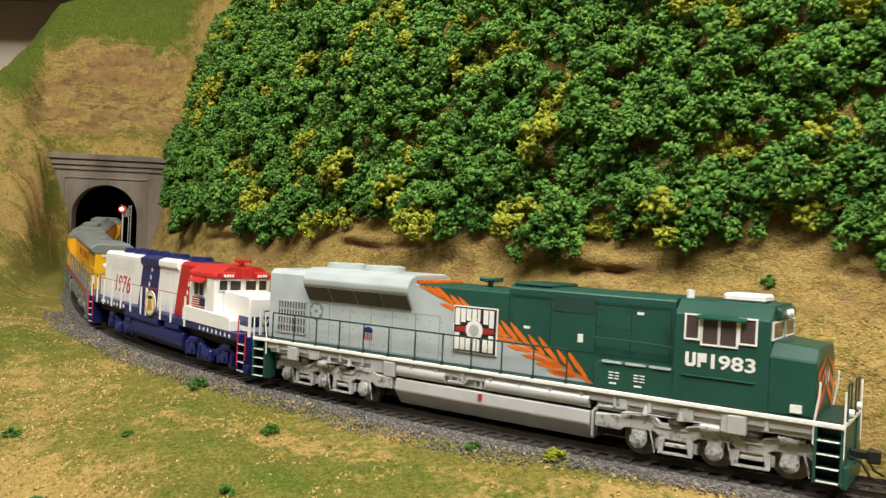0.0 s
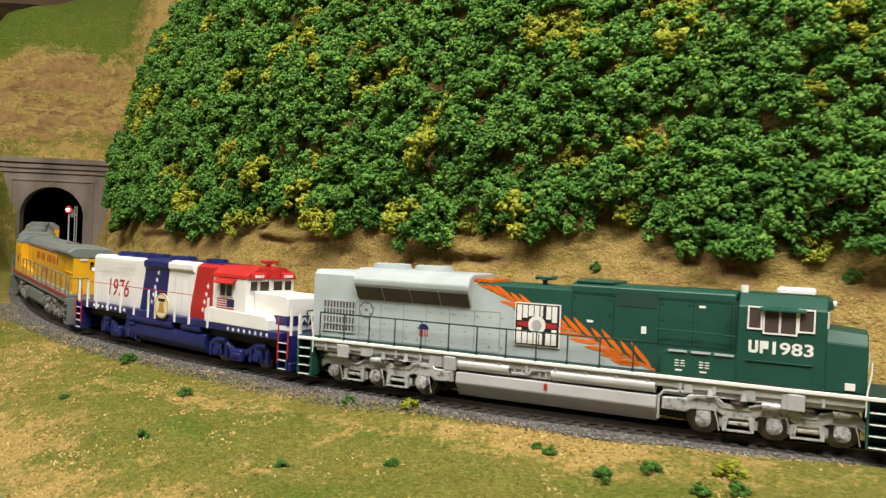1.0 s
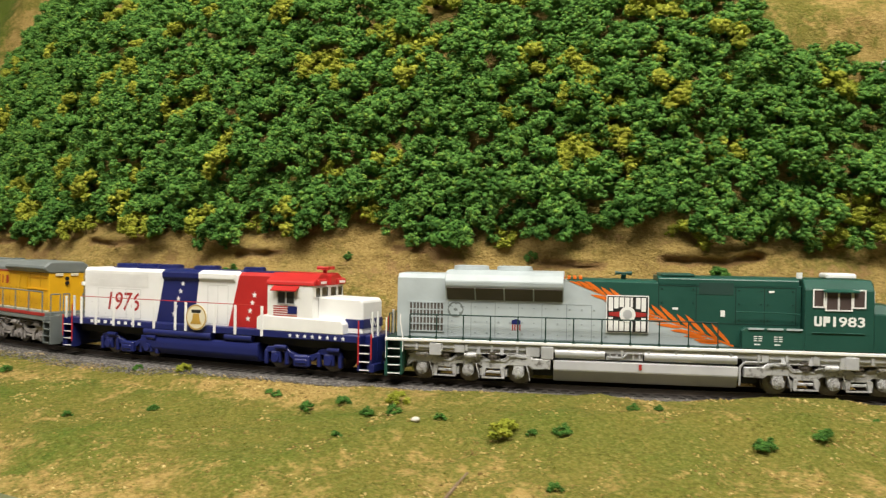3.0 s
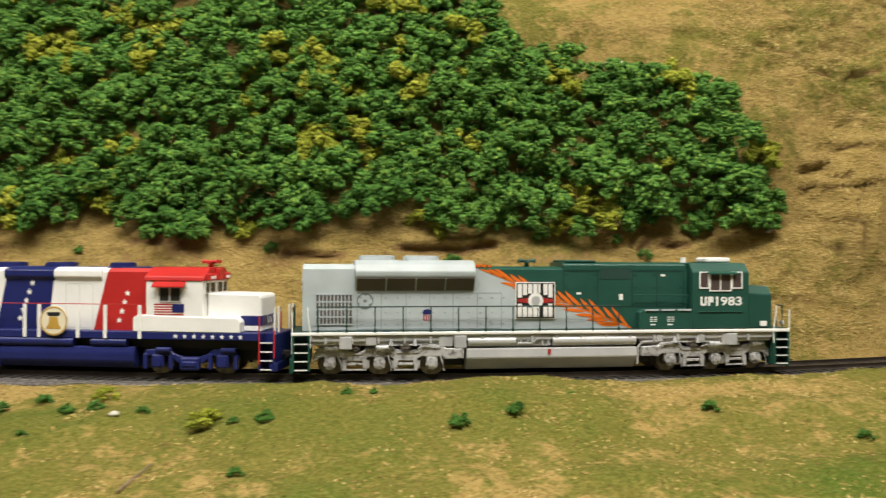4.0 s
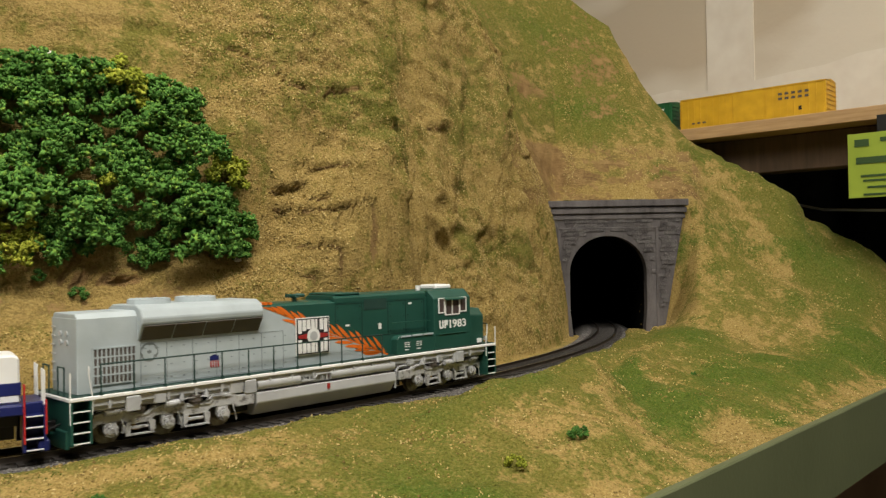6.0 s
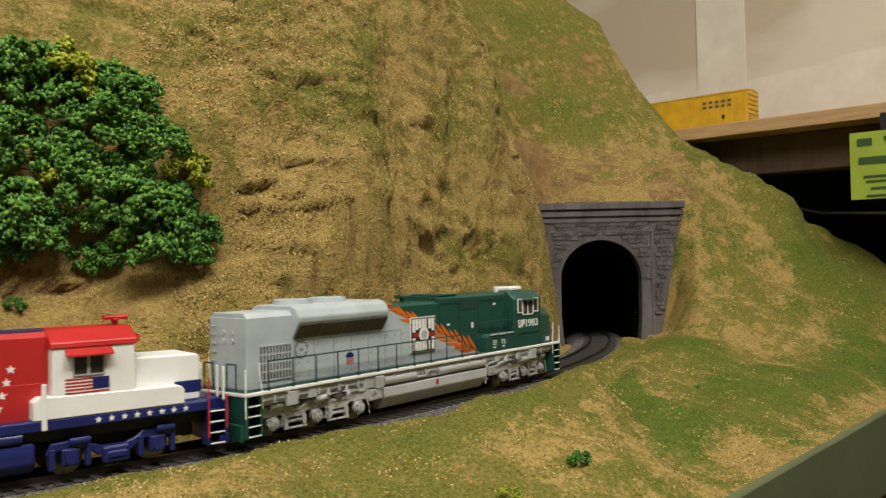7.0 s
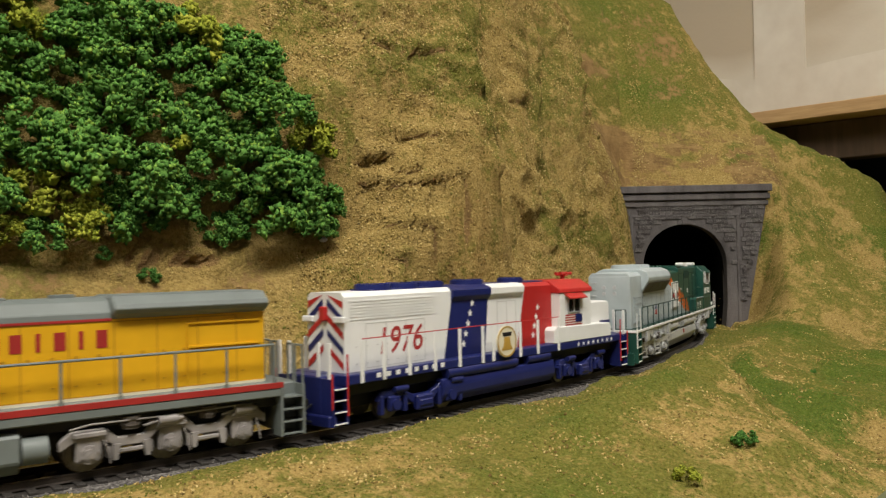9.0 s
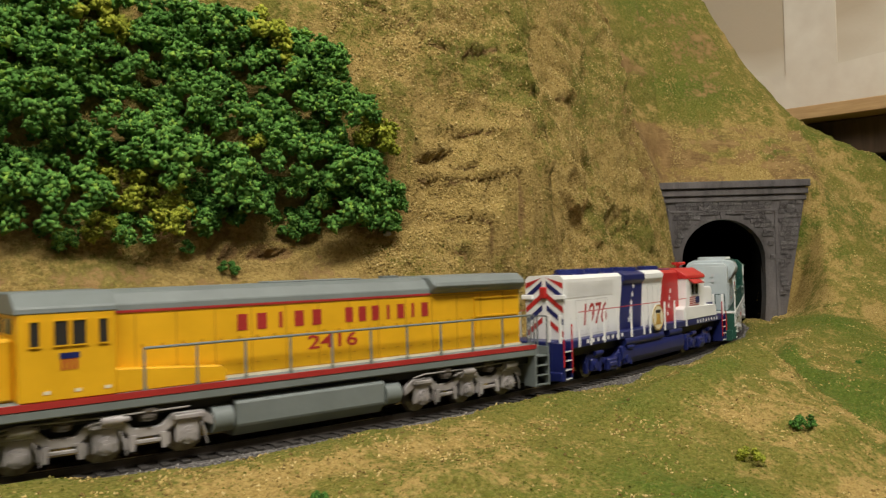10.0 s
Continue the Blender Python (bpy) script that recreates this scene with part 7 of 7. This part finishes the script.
def wood():
    spots = []
    cell = {}
    tries = 0
    while tries < 30000:
        tries += 1
        s, z = RNG.uniform(-0.58, 0.55), RNG.uniform(0.066, 0.33)
        # nothing grows above what the slope shows from the aisle
        if not wooded(s, z) or (s > -0.3 and z > 0.262):
            continue
        p, n = face_at(s, z)
        key = (int(p.x / 0.012), int(p.y / 0.012), int(p.z / 0.012))
        gap = 0.0101
        if any((p - q).length < gap for i in (-1, 0, 1) for j in (-1, 0, 1) for k in (-1, 0, 1) for q in cell.get((key[0] + i, key[1] + j, key[2] + k), ())):
            continue
        cell.setdefault(key, []).append(p)
        spots.append((s, z, p, n))
    verts, faces, base = [], [], 0
    count = {"green": 0, "deep": 0, "yellow": 0}
    spots.sort(key=lambda q: q[1])
    for s, z, p, n in spots:
        up = (n + Vector((0, 0, 0.9))).normalized()
        size = RNG.uniform(0.62, 1.30)
        patch = 0.45 * noise.noise(Vector((s * 23, z * 27, 4.2))) + 0.85 * noise.noise(Vector((s * 62, z * 62, 1.0)))
        kind = "yellow" if patch > 0.27 else "deep" if RNG.random() < 0.4 else "green"
        place = p - n * RNG.uniform(-0.003, 0.005)
        if kind == "yellow" and count["yellow"] < 150 or kind != "yellow" and sum(count.values()) - count["yellow"] < 150:
            count[kind] += 1
            bush(kind, place, up, size, "yellow-green foliage bush on the wooded slope" if kind == "yellow" else "dark green foliage bush on the wooded slope", "bushes on the hillside")
        elif kind == "yellow":
            bush("green", place, up, size, "dark green foliage bush on the wooded slope", "bushes on the hillside")
        else:
            v, f = bush_chips(RNG, int(330 * size), 0.0132 * size)
            m = np.array(Vector((0, 0, 1)).rotation_difference(up).to_matrix())
            verts.append(v @ m.T + np.array(place))
            faces.append(f + base)
            base += len(v)
    ob = new("undergrowth", chips_mesh("undergrowth", np.concatenate(verts), np.concatenate(faces), M_LEAF))
    tagged(ob, "dense dark green clump foliage covering the slope", "undergrowth", kind="stuff")
    print("bushes", len(spots), count)


wood()

# bushes of the meadow: along, out, size, kind
MEADOW = [(0.078, -0.042, 0.30, "green"), (0.105, -0.058, 0.55, "deep"), (0.119, -0.050, 0.55, "green"), (0.135, -0.062, 0.45, "green"), (0.144, -0.045, 0.70, "yellow"), (0.147, -0.062, 0.5, "green"), (0.169, -0.067, 0.4, "green"), (0.197, -0.079, 0.95, "yellow"), (0.208, -0.083, 0.35, "deep"), (0.218, -0.080, 0.5, "deep"), (0.245, -0.046, 0.35, "deep"), (0.256, -0.041, 0.3, "deep"), (0.291, -0.084, 0.6, "deep"), (0.311, -0.078, 0.55, "deep"), (0.036, -0.074, 0.4, "deep"), (0.218, -0.128, 0.4, "green")]
MEADOW += [(0.134, -0.089, 0.35, "green"), (0.585, -0.113, 0.7, "deep"), (0.543, -0.110, 0.65, "yellow"), (0.444, -0.099, 0.45, "deep"), (0.395, -0.070, 0.55, "deep"), (-0.160, -0.040, 0.6, "green"), (0.017, -0.029, 0.55, "yellow"), (0.083, -0.046, 0.35, "green"), (-0.012, -0.032, 0.4, "green"), (-0.090, -0.054, 0.5, "green"), (-0.176, -0.115, 0.45, "green"), (-0.114, -0.132, 0.5, "green"), (0.784, -0.095, 0.3, "deep"), (-0.13, -0.09, 0.35, "green"), (-0.06, -0.10, 0.4, "green"), (0.0, -0.09, 0.35, "deep"), (0.34, -0.055, 0.25, "green")]
for s, d, size, kind in MEADOW:
    p = ground_at(s, d)
    bush("deep" if kind == "green" else kind, p - Vector((0, 0, 0.0006)), Vector((0, 0, 1)), size * 0.62, {"yellow": "yellow-green tuft of foliage on the meadow", "green": "small green tuft of foliage on the meadow", "deep": "small dark green tuft of foliage on the meadow"}[kind], "tufts on the meadow")
for s, z, size in ((0.427, 0.056, 0.55), (0.409, 0.066, 0.4), (0.30, 0.05, 0.75), (0.19, 0.06, 0.5), (-0.02, 0.045, 0.7), (0.07, 0.058, 0.35), (0.52, 0.085, 0.7)):
    p, n = face_at(s, z)
    bush("deep", p - n * 0.001, (n + Vector((0, 0, 1))), size * 0.70, "small dark green tuft clinging to the bank", "tufts on the bank")


def stone(name, place, size, label):
    bm = bmesh.new()
    bmesh.ops.create_icosphere(bm, subdivisions=2, radius=1.0)
    for v in bm.verts:
        v.co *= 1 + 0.25 * noise.noise(v.co * 1.7 + Vector(place) * 50)
        v.co = Vector((v.co.x * size, v.co.y * size * 0.8, v.co.z * size * 0.6))
    ob = mesh_object(name, bm, M_WHITE_STONE)
    ob.matrix_world = Matrix.Translation(place)
    return tagged(smooth(ob, 1.2), label, "stone")


stone("stone", ground_at(0.161, -0.076) + Vector((0, 0, 0.0006)), 0.0020, "small white stone lying in the meadow grass")
p, n = face_at(0.418, 0.178)
stone("boulder", p + n * 0.002, 0.0062, "pale rounded boulder on top of the wooded slope")
p, n = face_at(0.515, 0.072)
stone("stone", p + n * 0.001, 0.0022, "small pale stone on the bank under the bushes")
bm = bmesh.new()
a, b = ground_at(0.184, -0.134) + Vector((0, 0, 0.001)), ground_at(0.188, -0.116) + Vector((0, 0, 0.0016))
rod(bm, a, a.lerp(b, 0.6), 0.0006, 7)
rod(bm, a.lerp(b, 0.58), b + Vector((0.001, 0, 0.0004)), 0.0004, 7)
tagged(mesh_object("twig", bm, M_TWIG), "thin dry grey-brown twig lying on the grass", "twig")


def scatter():
    """Flakes of straw and turf glued over the ground, and loose ballast stones."""
    S2, D, V, first, sv = LAND
    cover = np.empty(len(GROUND.data.vertices) * 4, np.float32)
    GROUND.data.color_attributes["cover"].data.foreach_get("color", cover)
    grass = cover.reshape(*D.shape, 4)[..., 0]
    rng = np.random.default_rng(5)
    ns, nd = D.shape

    def pick(n, s0, s1, cols):
        r = rng.uniform(np.searchsorted(sv, s0), np.searchsorted(sv, s1) - 1.01, n)
        c = rng.uniform(cols[0], cols[1], n)
        ri, ci = r.astype(int), c.astype(int)
        fr, fc = (r - ri)[:, None], (c - ci)[:, None]
        p = V[ri, ci] * (1 - fr) * (1 - fc) + V[ri + 1, ci] * fr * (1 - fc) + V[ri, ci + 1] * (1 - fr) * fc + V[ri + 1, ci + 1] * fr * fc
        return p, grass[ri, ci], D[ri, ci], np.ptp(np.stack([V[ri, ci, 2], V[ri + 1, ci, 2], V[ri, ci + 1, 2]]), axis=0)

    nf = 69
    back0 = nf + int(np.searchsorted(D[0, nf:], 0.034))
    back1 = nf + int(np.searchsorted(D[0, nf:], 0.12))
    straw_v, turf_v = [], []
    for n, s0, s1, cols, is_face in ((72000, -0.45, 0.98, (0, nf - 4), False), (84000, 0.5, 0.97, (back0, back1), True), (12000, -0.5, 0.53, (back0, back0 + 24), True), (16000, 0.97, 1.12, (0, nf + 20), True)):
        p, g, d, jump = pick(n, s0, s1, cols)
        ok = (np.abs(d) > 0.0215) & (jump < 0.03)
        p, g = p[ok], g[ok]
        m = np.array([noise.fractal(Vector(q) * 60, 0.9, 2.0, 3) for q in p])
        green = g + 0.8 * m + rng.normal(0, 0.16, len(p)) > (0.56 if is_face else 0.42)
        straw_v.append(p[~green])
        turf_v.append(p[green][:: 1 if is_face else 2])
    for name, pts, mat, label in (("straw_flakes", straw_v, M_STRAW_CRUMB, "coarse tan straw flakes glued over the ground"), ("turf_flakes", turf_v, M_TURF_CRUMB, "fine green turf flakes glued over the ground")):
        pts = np.concatenate(pts)
        v, f = crumbs(rng, pts + np.array([0, 0, 0.0001]), rng.uniform(0.00025, 0.00060 if name == "turf_flakes" else 0.00085, len(pts)), 0.5)
        tagged(new(name, chips_mesh(name, v, f, mat)), label, "ground cover", kind="stuff")
    n = 20000
    s = rng.uniform(-0.85, 1.02, n)
    d = np.where(rng.random(n) < 0.72, rng.choice([-1, 1], n) * rng.uniform(0.0155, 0.0245, n), rng.uniform(-0.0155, 0.0155, n))
    x, y = spot(s, d)
    z = rail_height(s) + np.interp(np.abs(d), [0, 0.0165, 0.0205, 0.026, 0.031], [-0.0033, -0.0033, -0.0041, -0.0060, -0.0085])
    v, f = crumbs(rng, np.stack([x, y, z], 1), rng.uniform(0.00028, 0.00062, n), 0.8)
    # ballast spilt down the shoulder on the aisle side
    m = 15000
    s2 = rng.uniform(-0.45, 0.14, m)
    d2 = -0.022 - 0.017 * rng.random(m) ** 1.5 * (1 - 0.85 * fade(-0.02, 0.13, s2))
    spill = np.array([ground_at(a, b) for a, b in zip(s2, d2)]) + np.stack([rng.normal(0, 0.0012, m), rng.normal(0, 0.0012, m), np.full(m, 0.0003)], 1)
    v2, f2 = crumbs(rng, spill, rng.uniform(0.00022, 0.00055, m), 0.8)
    v, f = np.concatenate([v, v2]), np.concatenate([f, f2 + len(v)])
    ob = new("ballast_stones", chips_mesh("ballast_stones", v, f, M_STONE_CRUMB))
    ob.parent = track
    ob["kind"] = "stuff"


scatter()


# ---- signal at the western tunnel ----
def signal():
    t = tagged(new("railway_signal"), "slim silver signal mast with a glowing red lamp and ladder", "signal")
    z0 = float(rail_height(-0.775)) - 0.010
    x, y = spot(-0.762, 0.0215)
    bm = bmesh.new()
    box(bm, -0.003, 0.003, -0.003, 0.003, 0.0, 0.002, 0.0004)
    part("base", bm, P_SILVER, t)
    bm = bmesh.new()
    rod(bm, (0, 0, 0.001), (0, 0, 0.079), 0.0009, 10)
    part("mast", bm, P_SILVER, t)
    bm = bmesh.new()
    cylinder(bm, (0, -0.0012, 0.0755), (0, 1, 0), 0.0050, 0.0008, 24)
    box(bm, -0.0020, 0.0020, -0.0008, 0.0022, 0.0735, 0.0775, 0.0005)
    head = part("target", bm, P_BLACK, t, "black signal target")
    bm = bmesh.new()
    cylinder(bm, (0, -0.0022, 0.0755), (0, 1, 0), 0.0034, 0.0016, 20)
    part("lens", bm, lamp_glow("red_lens", (1.0, 0.02, 0.012), 6.0), head, "glowing red lens")
    # the lamp's white bloom, added as a glowing disc before the lens
    bm = bmesh.new()
    cylinder(bm, (0, -0.0032, 0.0755), (0, 1, 0), 0.0019, 0.0008, 16)
    part("bulb", bm, lamp_glow("lens_glare", (1.0, 0.62, 0.55), 9.0), head, "white disc standing in for the lamp's glare")
    bm = bmesh.new()
    prism(bm, [(-0.0028, 0.0770), (0.0028, 0.0770), (0.0028, 0.0785), (-0.0028, 0.0785)], "y", -0.0055, -0.0012)
    part("hood", bm, P_BLACK, head)
    bm = bmesh.new()
    for dx in (0.0065, 0.0092):
        rod(bm, (dx, 0.001, 0.002), (dx, 0.001, 0.080), 0.0004, 6)
    for k in range(17):
        rod(bm, (0.0065, 0.001, 0.004 + k * 0.0046), (0.0092, 0.001, 0.004 + k * 0.0046), 0.0003, 5)
    rod(bm, (0.0, 0.001, 0.070), (0.0092, 0.001, 0.070), 0.0005, 6)
    part("ladder", bm, P_SILVER, t, "thin signal ladder")
    bm = bmesh.new()
    box(bm, 0.0020, 0.0062, -0.001, 0.003, 0.0665, 0.0760, 0.0004)
    part("relay_box", bm, P_UGREY, t)
    t.matrix_world = pose(x, y, z0, 0, 0, -8)


signal()


# ---- shelf with its own train ----
slab("display_shelf", "plywood shelf board with a raw sawn edge", 1.150, 1.615, -1.2, 1.5, 0.200, 0.2135, M_WOOD, "shelf", 0.0006)
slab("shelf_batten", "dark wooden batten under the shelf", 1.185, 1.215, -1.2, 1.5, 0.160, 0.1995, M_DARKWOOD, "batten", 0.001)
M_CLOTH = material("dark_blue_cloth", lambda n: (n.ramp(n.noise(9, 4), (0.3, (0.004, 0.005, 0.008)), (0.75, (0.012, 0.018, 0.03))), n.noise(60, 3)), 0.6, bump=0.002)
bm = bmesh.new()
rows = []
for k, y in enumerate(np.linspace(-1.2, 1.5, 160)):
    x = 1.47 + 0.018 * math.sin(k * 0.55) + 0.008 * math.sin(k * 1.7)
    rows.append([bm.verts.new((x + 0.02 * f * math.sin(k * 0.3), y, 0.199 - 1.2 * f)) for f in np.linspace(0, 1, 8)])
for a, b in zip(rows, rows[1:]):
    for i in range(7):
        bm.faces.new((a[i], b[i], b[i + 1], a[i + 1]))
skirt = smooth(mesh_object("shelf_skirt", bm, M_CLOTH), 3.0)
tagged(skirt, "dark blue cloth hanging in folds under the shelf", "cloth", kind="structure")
M_CARD = material("lime_card", lambda n: (n.ramp(n.noise(30, 2), (0.3, (0.27, 0.36, 0.03)), (0.7, (0.32, 0.42, 0.04))), None), 0.6)
M_INK = material("dark_green_ink", lambda n: ((0.03, 0.07, 0.015), None), 0.6)
card = tagged(new("notice_card"), "lime green notice card hanging from the shelf's edge", "notice")
bm = bmesh.new()
box(bm, 1.1455, 1.1462, 0.019, 0.0845, 0.124, 0.187, 0.0002)
part("card", bm, M_CARD, card)
bm = bmesh.new()
box(bm, 1.1462, 1.1492, 0.045, 0.058, 0.180, 0.2035, 0.0003)
part("clip", bm, P_BLACK, card, "black clip")
for z, y0, y1, h in ((0.183, 0.040, 0.053, 0.007), (0.1865, 0.008, 0.030, 0.004), (0.166, 0.004, 0.052, 0.0065), (0.153, 0.010, 0.048, 0.0022), (0.1485, 0.014, 0.046, 0.0020), (0.142, 0.018, 0.042, 0.0020), (0.135, 0.012, 0.046, 0.0020)):
    bm = bmesh.new()
    box(bm, 1.1449, 1.1456, y0 + 0.025, y1 + 0.025, z - 0.009, z - 0.009 + h)
    part("text_bar", bm, M_INK, card, "dark green bar of lettering")
bm = bmesh.new()
wire(bm, [(1.30, -0.12, 0.105), (1.30, 0.05, 0.115), (1.31, 0.16, 0.122), (1.32, 0.27, 0.15)], 0.0016, 8)
tagged(mesh_object("cable", bm, P_WHITE), "thin white cable slung under the shelf", "cable")
bm = bmesh.new()
wire(bm, [(1.235, 0.03, 0.172), (1.235, 0.14, 0.176), (1.235, 0.21, 0.185)], 0.0028, 8)
tagged(mesh_object("cable", bm, P_DGREY), "grey cable stapled under the shelf", "cable")


def boxcar(label, paint, logo):
    t = tagged(new("boxcar"), label, "freight car", "cars on the shelf")
    bm = bmesh.new()
    box(bm, -0.088, 0.088, -0.0178, 0.0178, 0.0120, 0.0500, 0.0006)
    body = part("body", bm, paint, t)
    for side in (-1, 1):
        for k in range(22):
            x = -0.0855 + k * 0.00814
            if abs(x) < 0.020:
                continue
            bm = bmesh.new()
            box(bm, x - 0.0005, x + 0.0005, *sorted((side * 0.0178, side * 0.0184)), 0.0130, 0.0490)
            part("rib", bm, paint, body)
        bm = bmesh.new()
        box(bm, -0.019, 0.019, *sorted((side * 0.0178, side * 0.0187)), 0.0130, 0.0480, 0.0004)
        part("door", bm, paint, body)
        bm = bmesh.new()
        box(bm, -0.087, 0.087, *sorted((side * 0.0178, side * 0.0186)), 0.0486, 0.0500)
        part("top_rail", bm, paint, body)
    for sgn in (-1, 1):
        for k in range(6):
            bm = bmesh.new()
            box(bm, *sorted((sgn * 0.088, sgn * 0.0888)), -0.0165, 0.0165, 0.0170 + k * 0.0055, 0.0182 + k * 0.0055)
            part("end_rib", bm, paint, body)
    bm = bmesh.new()
    prism(bm, [(-0.0185, 0.0498), (0.0185, 0.0498), (0.0, 0.0522)], "x", -0.0885, 0.0885)
    part("roof", bm, paint, t)
    logo(body)
    for xc in (-0.062, 0.062):
        bm = bmesh.new()
        for side in (-1, 1):
            box(bm, xc - 0.013, xc + 0.013, *sorted((side * 0.0115, side * 0.0135)), 0.0045, 0.0095, 0.0008)
        box(bm, xc - 0.003, xc + 0.003, -0.012, 0.012, 0.005, 0.012)
        tr = part("bogie", bm, P_BLACK, t)
        for dx in (-0.009, 0.009):
            bm = bmesh.new()
            for side in (-1, 1):
                cylinder(bm, (xc + dx, side * 0.0088, 0.005), (0, 1, 0), 0.005, 0.002, 20)
            part("wheelset", bm, M_STEEL, tr)
    return t


def yellow_marks(body):
    decal("lettering_block", [[(0.035 + k * 0.0075, z), (0.0395 + k * 0.0075, z), (0.0395 + k * 0.0075, z + 0.0028), (0.035 + k * 0.0075, z + 0.0028)] for k in range(5) for z in (0.0330, 0.0385)], -0.0184, P_DGREY, body, "dull grey lettering block")
    decal("lettering_block", [[(-0.072 + k * 0.007, 0.0175), (-0.068 + k * 0.007, 0.0175), (-0.068 + k * 0.007, 0.0195), (-0.072 + k * 0.007, 0.0195)] for k in range(3)], -0.0184, P_DGREY, body, "dull grey lettering block")
    decal("plate", [[(0.058, 0.0190), (0.0615, 0.0190), (0.0615, 0.0235), (0.058, 0.0235)]], -0.0184, P_BLACK, body, "small black plate")


def green_marks(body):
    decal("emblem", [[(0.062, 0.0345), (0.072, 0.0345), (0.074, 0.0380), (0.064, 0.0380)], [(0.066, 0.0395), (0.077, 0.0395), (0.078, 0.0425), (0.066, 0.0425)], [(0.060, 0.0300), (0.076, 0.0300), (0.077, 0.0330), (0.061, 0.0330)]], -0.0184, P_WHITE, body, "white emblem shapes")


P_CARGREEN = soft_paint("freight_green_paint", (0.012, 0.095, 0.03), 0.45)
P_CARYELLOW = soft_paint("freight_yellow_paint", (0.60, 0.36, 0.015), 0.5, 0.15)
car_yellow = boxcar("yellow model boxcar with ribbed sides on the shelf", P_CARYELLOW, yellow_marks)
car_green = boxcar("dark green model boxcar with a white emblem", P_CARGREEN, green_marks)
CARS = ((car_yellow, 0.0), (car_green, 0.1875))
shelf_track = tagged(new("shelf_track"), "straight model track on the shelf", "railway track", kind="structure")
for dx in (-0.0088, 0.0088):
    bm = bmesh.new()
    box(bm, 1.268 + dx - 0.0005, 1.268 + dx + 0.0005, -1.15, 1.45, 0.2136, 0.2165)
    part("rail", bm, M_RAIL, shelf_track)

# joint compound on the drywall
def smear(name, y0, y1, z0, z1, seed):
    rng = random.Random(seed)
    bm = bmesh.new()
    n = 26
    top = [(y0 + (y1 - y0) * k / n, z1 + rng.uniform(-0.012, 0.012)) for k in range(n + 1)]
    low = [(y0 + (y1 - y0) * k / n, z0 + rng.uniform(-0.012, 0.012)) for k in range(n + 1)]
    prism(bm, top + low[::-1], "x", 1.6185 - 0.0012 * seed, 1.6202)
    tagged(mesh_object(name, bm, M_COMPOUND), "pale trowelled smear of joint compound on drywall", "plaster patch", kind="structure")


smear("joint_tape", 0.36, 0.44, 0.20, 1.1, 1)
smear("joint_tape", -0.6, 0.70, 0.24, 0.36, 2)
smear("joint_tape", -0.7, 0.08, 0.34, 0.44, 3)
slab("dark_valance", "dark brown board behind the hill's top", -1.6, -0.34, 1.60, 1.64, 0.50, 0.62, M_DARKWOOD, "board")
slab("table_top", "plywood deck under the scenery", -0.9, 1.14, 0.30, 1.3, -0.085, -0.065, M_WOOD, "table")
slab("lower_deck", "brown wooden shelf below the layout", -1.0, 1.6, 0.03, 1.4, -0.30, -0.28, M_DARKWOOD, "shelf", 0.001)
M_CARTON = material("brown_carton", lambda n: (n.ramp(n.noise(20, 3), (0.3, (0.20, 0.12, 0.06)), (0.7, (0.28, 0.18, 0.09))), None), 0.8)
carton = tagged(new("carton"), "brown cardboard carton with pale tape on the lower deck", "box")
bm = bmesh.new()
box(bm, 0.80, 1.06, 0.03, 0.22, -0.28, -0.10, 0.001)
part("body", bm, M_CARTON, carton)
bm = bmesh.new()
box(bm, 0.870, 0.884, 0.0285, 0.0302, -0.279, -0.102)
part("tape", bm, P_CREAM, carton)

# sleepers last: one mesh, an object each
bm = bmesh.new()
box(bm, -0.00135, 0.00135, -0.0150, 0.0150, -0.0046, -0.00235, 0.0002)
tie_mesh = bpy.data.meshes.new("sleeper")
bm.to_mesh(tie_mesh)
bm.free()
tie_mesh.materials.append(M_TIE)
for k, s in enumerate(np.arange(-0.80, 1.03, 0.0063)):
    ob = new("sleeper", tie_mesh)
    ob.parent = track
    x, y = spot(s)
    ob.matrix_basis = pose(x, y, float(rail_height(s)), 0, 0, math.degrees(float(np.interp(s, SS, TH))) + RNG.uniform(-0.8, 0.8))


def motions():
    ticks = [k / 15 for k in range(151)]
    for thing, back, half in TRAIN:
        walk(thing, [(k / 5, ride(mile(k / 5) - back, half)) for k in range(51)])
        for truck in [o for o in thing.children if o.name.split(".")[0] == "truck"]:
            xc = truck.location.x
            rows = []
            for k in range(21):
                t = k / 2
                s = mile(t) - back
                (ax, ay), (bx, by) = spot(s - half), spot(s + half)
                turn = math.degrees(float(np.interp(s + xc, SS, TH)) - math.atan2(by - ay, bx - ax))
                rows.append((t, pose(xc, 0, 0, 0, 0, turn)))
            walk(truck, rows)
            for wheel in [o for o in truck.children if o.name.split(".")[0] == "wheelset"]:
                x, r = wheel.location.x, wheel.location.z
                walk(wheel, [(t, pose(x, 0, r, 0, math.degrees((mile(t) - mile(0)) / r), 0)) for t in ticks])

    for car, ahead in CARS:
        walk(car, [(t, pose(1.268, 0.224 + 0.084 * (t - 6.0) + ahead, 0.2165, 0, 0, -90)) for t in (0.0, 5.0, 10.0)])


motions()
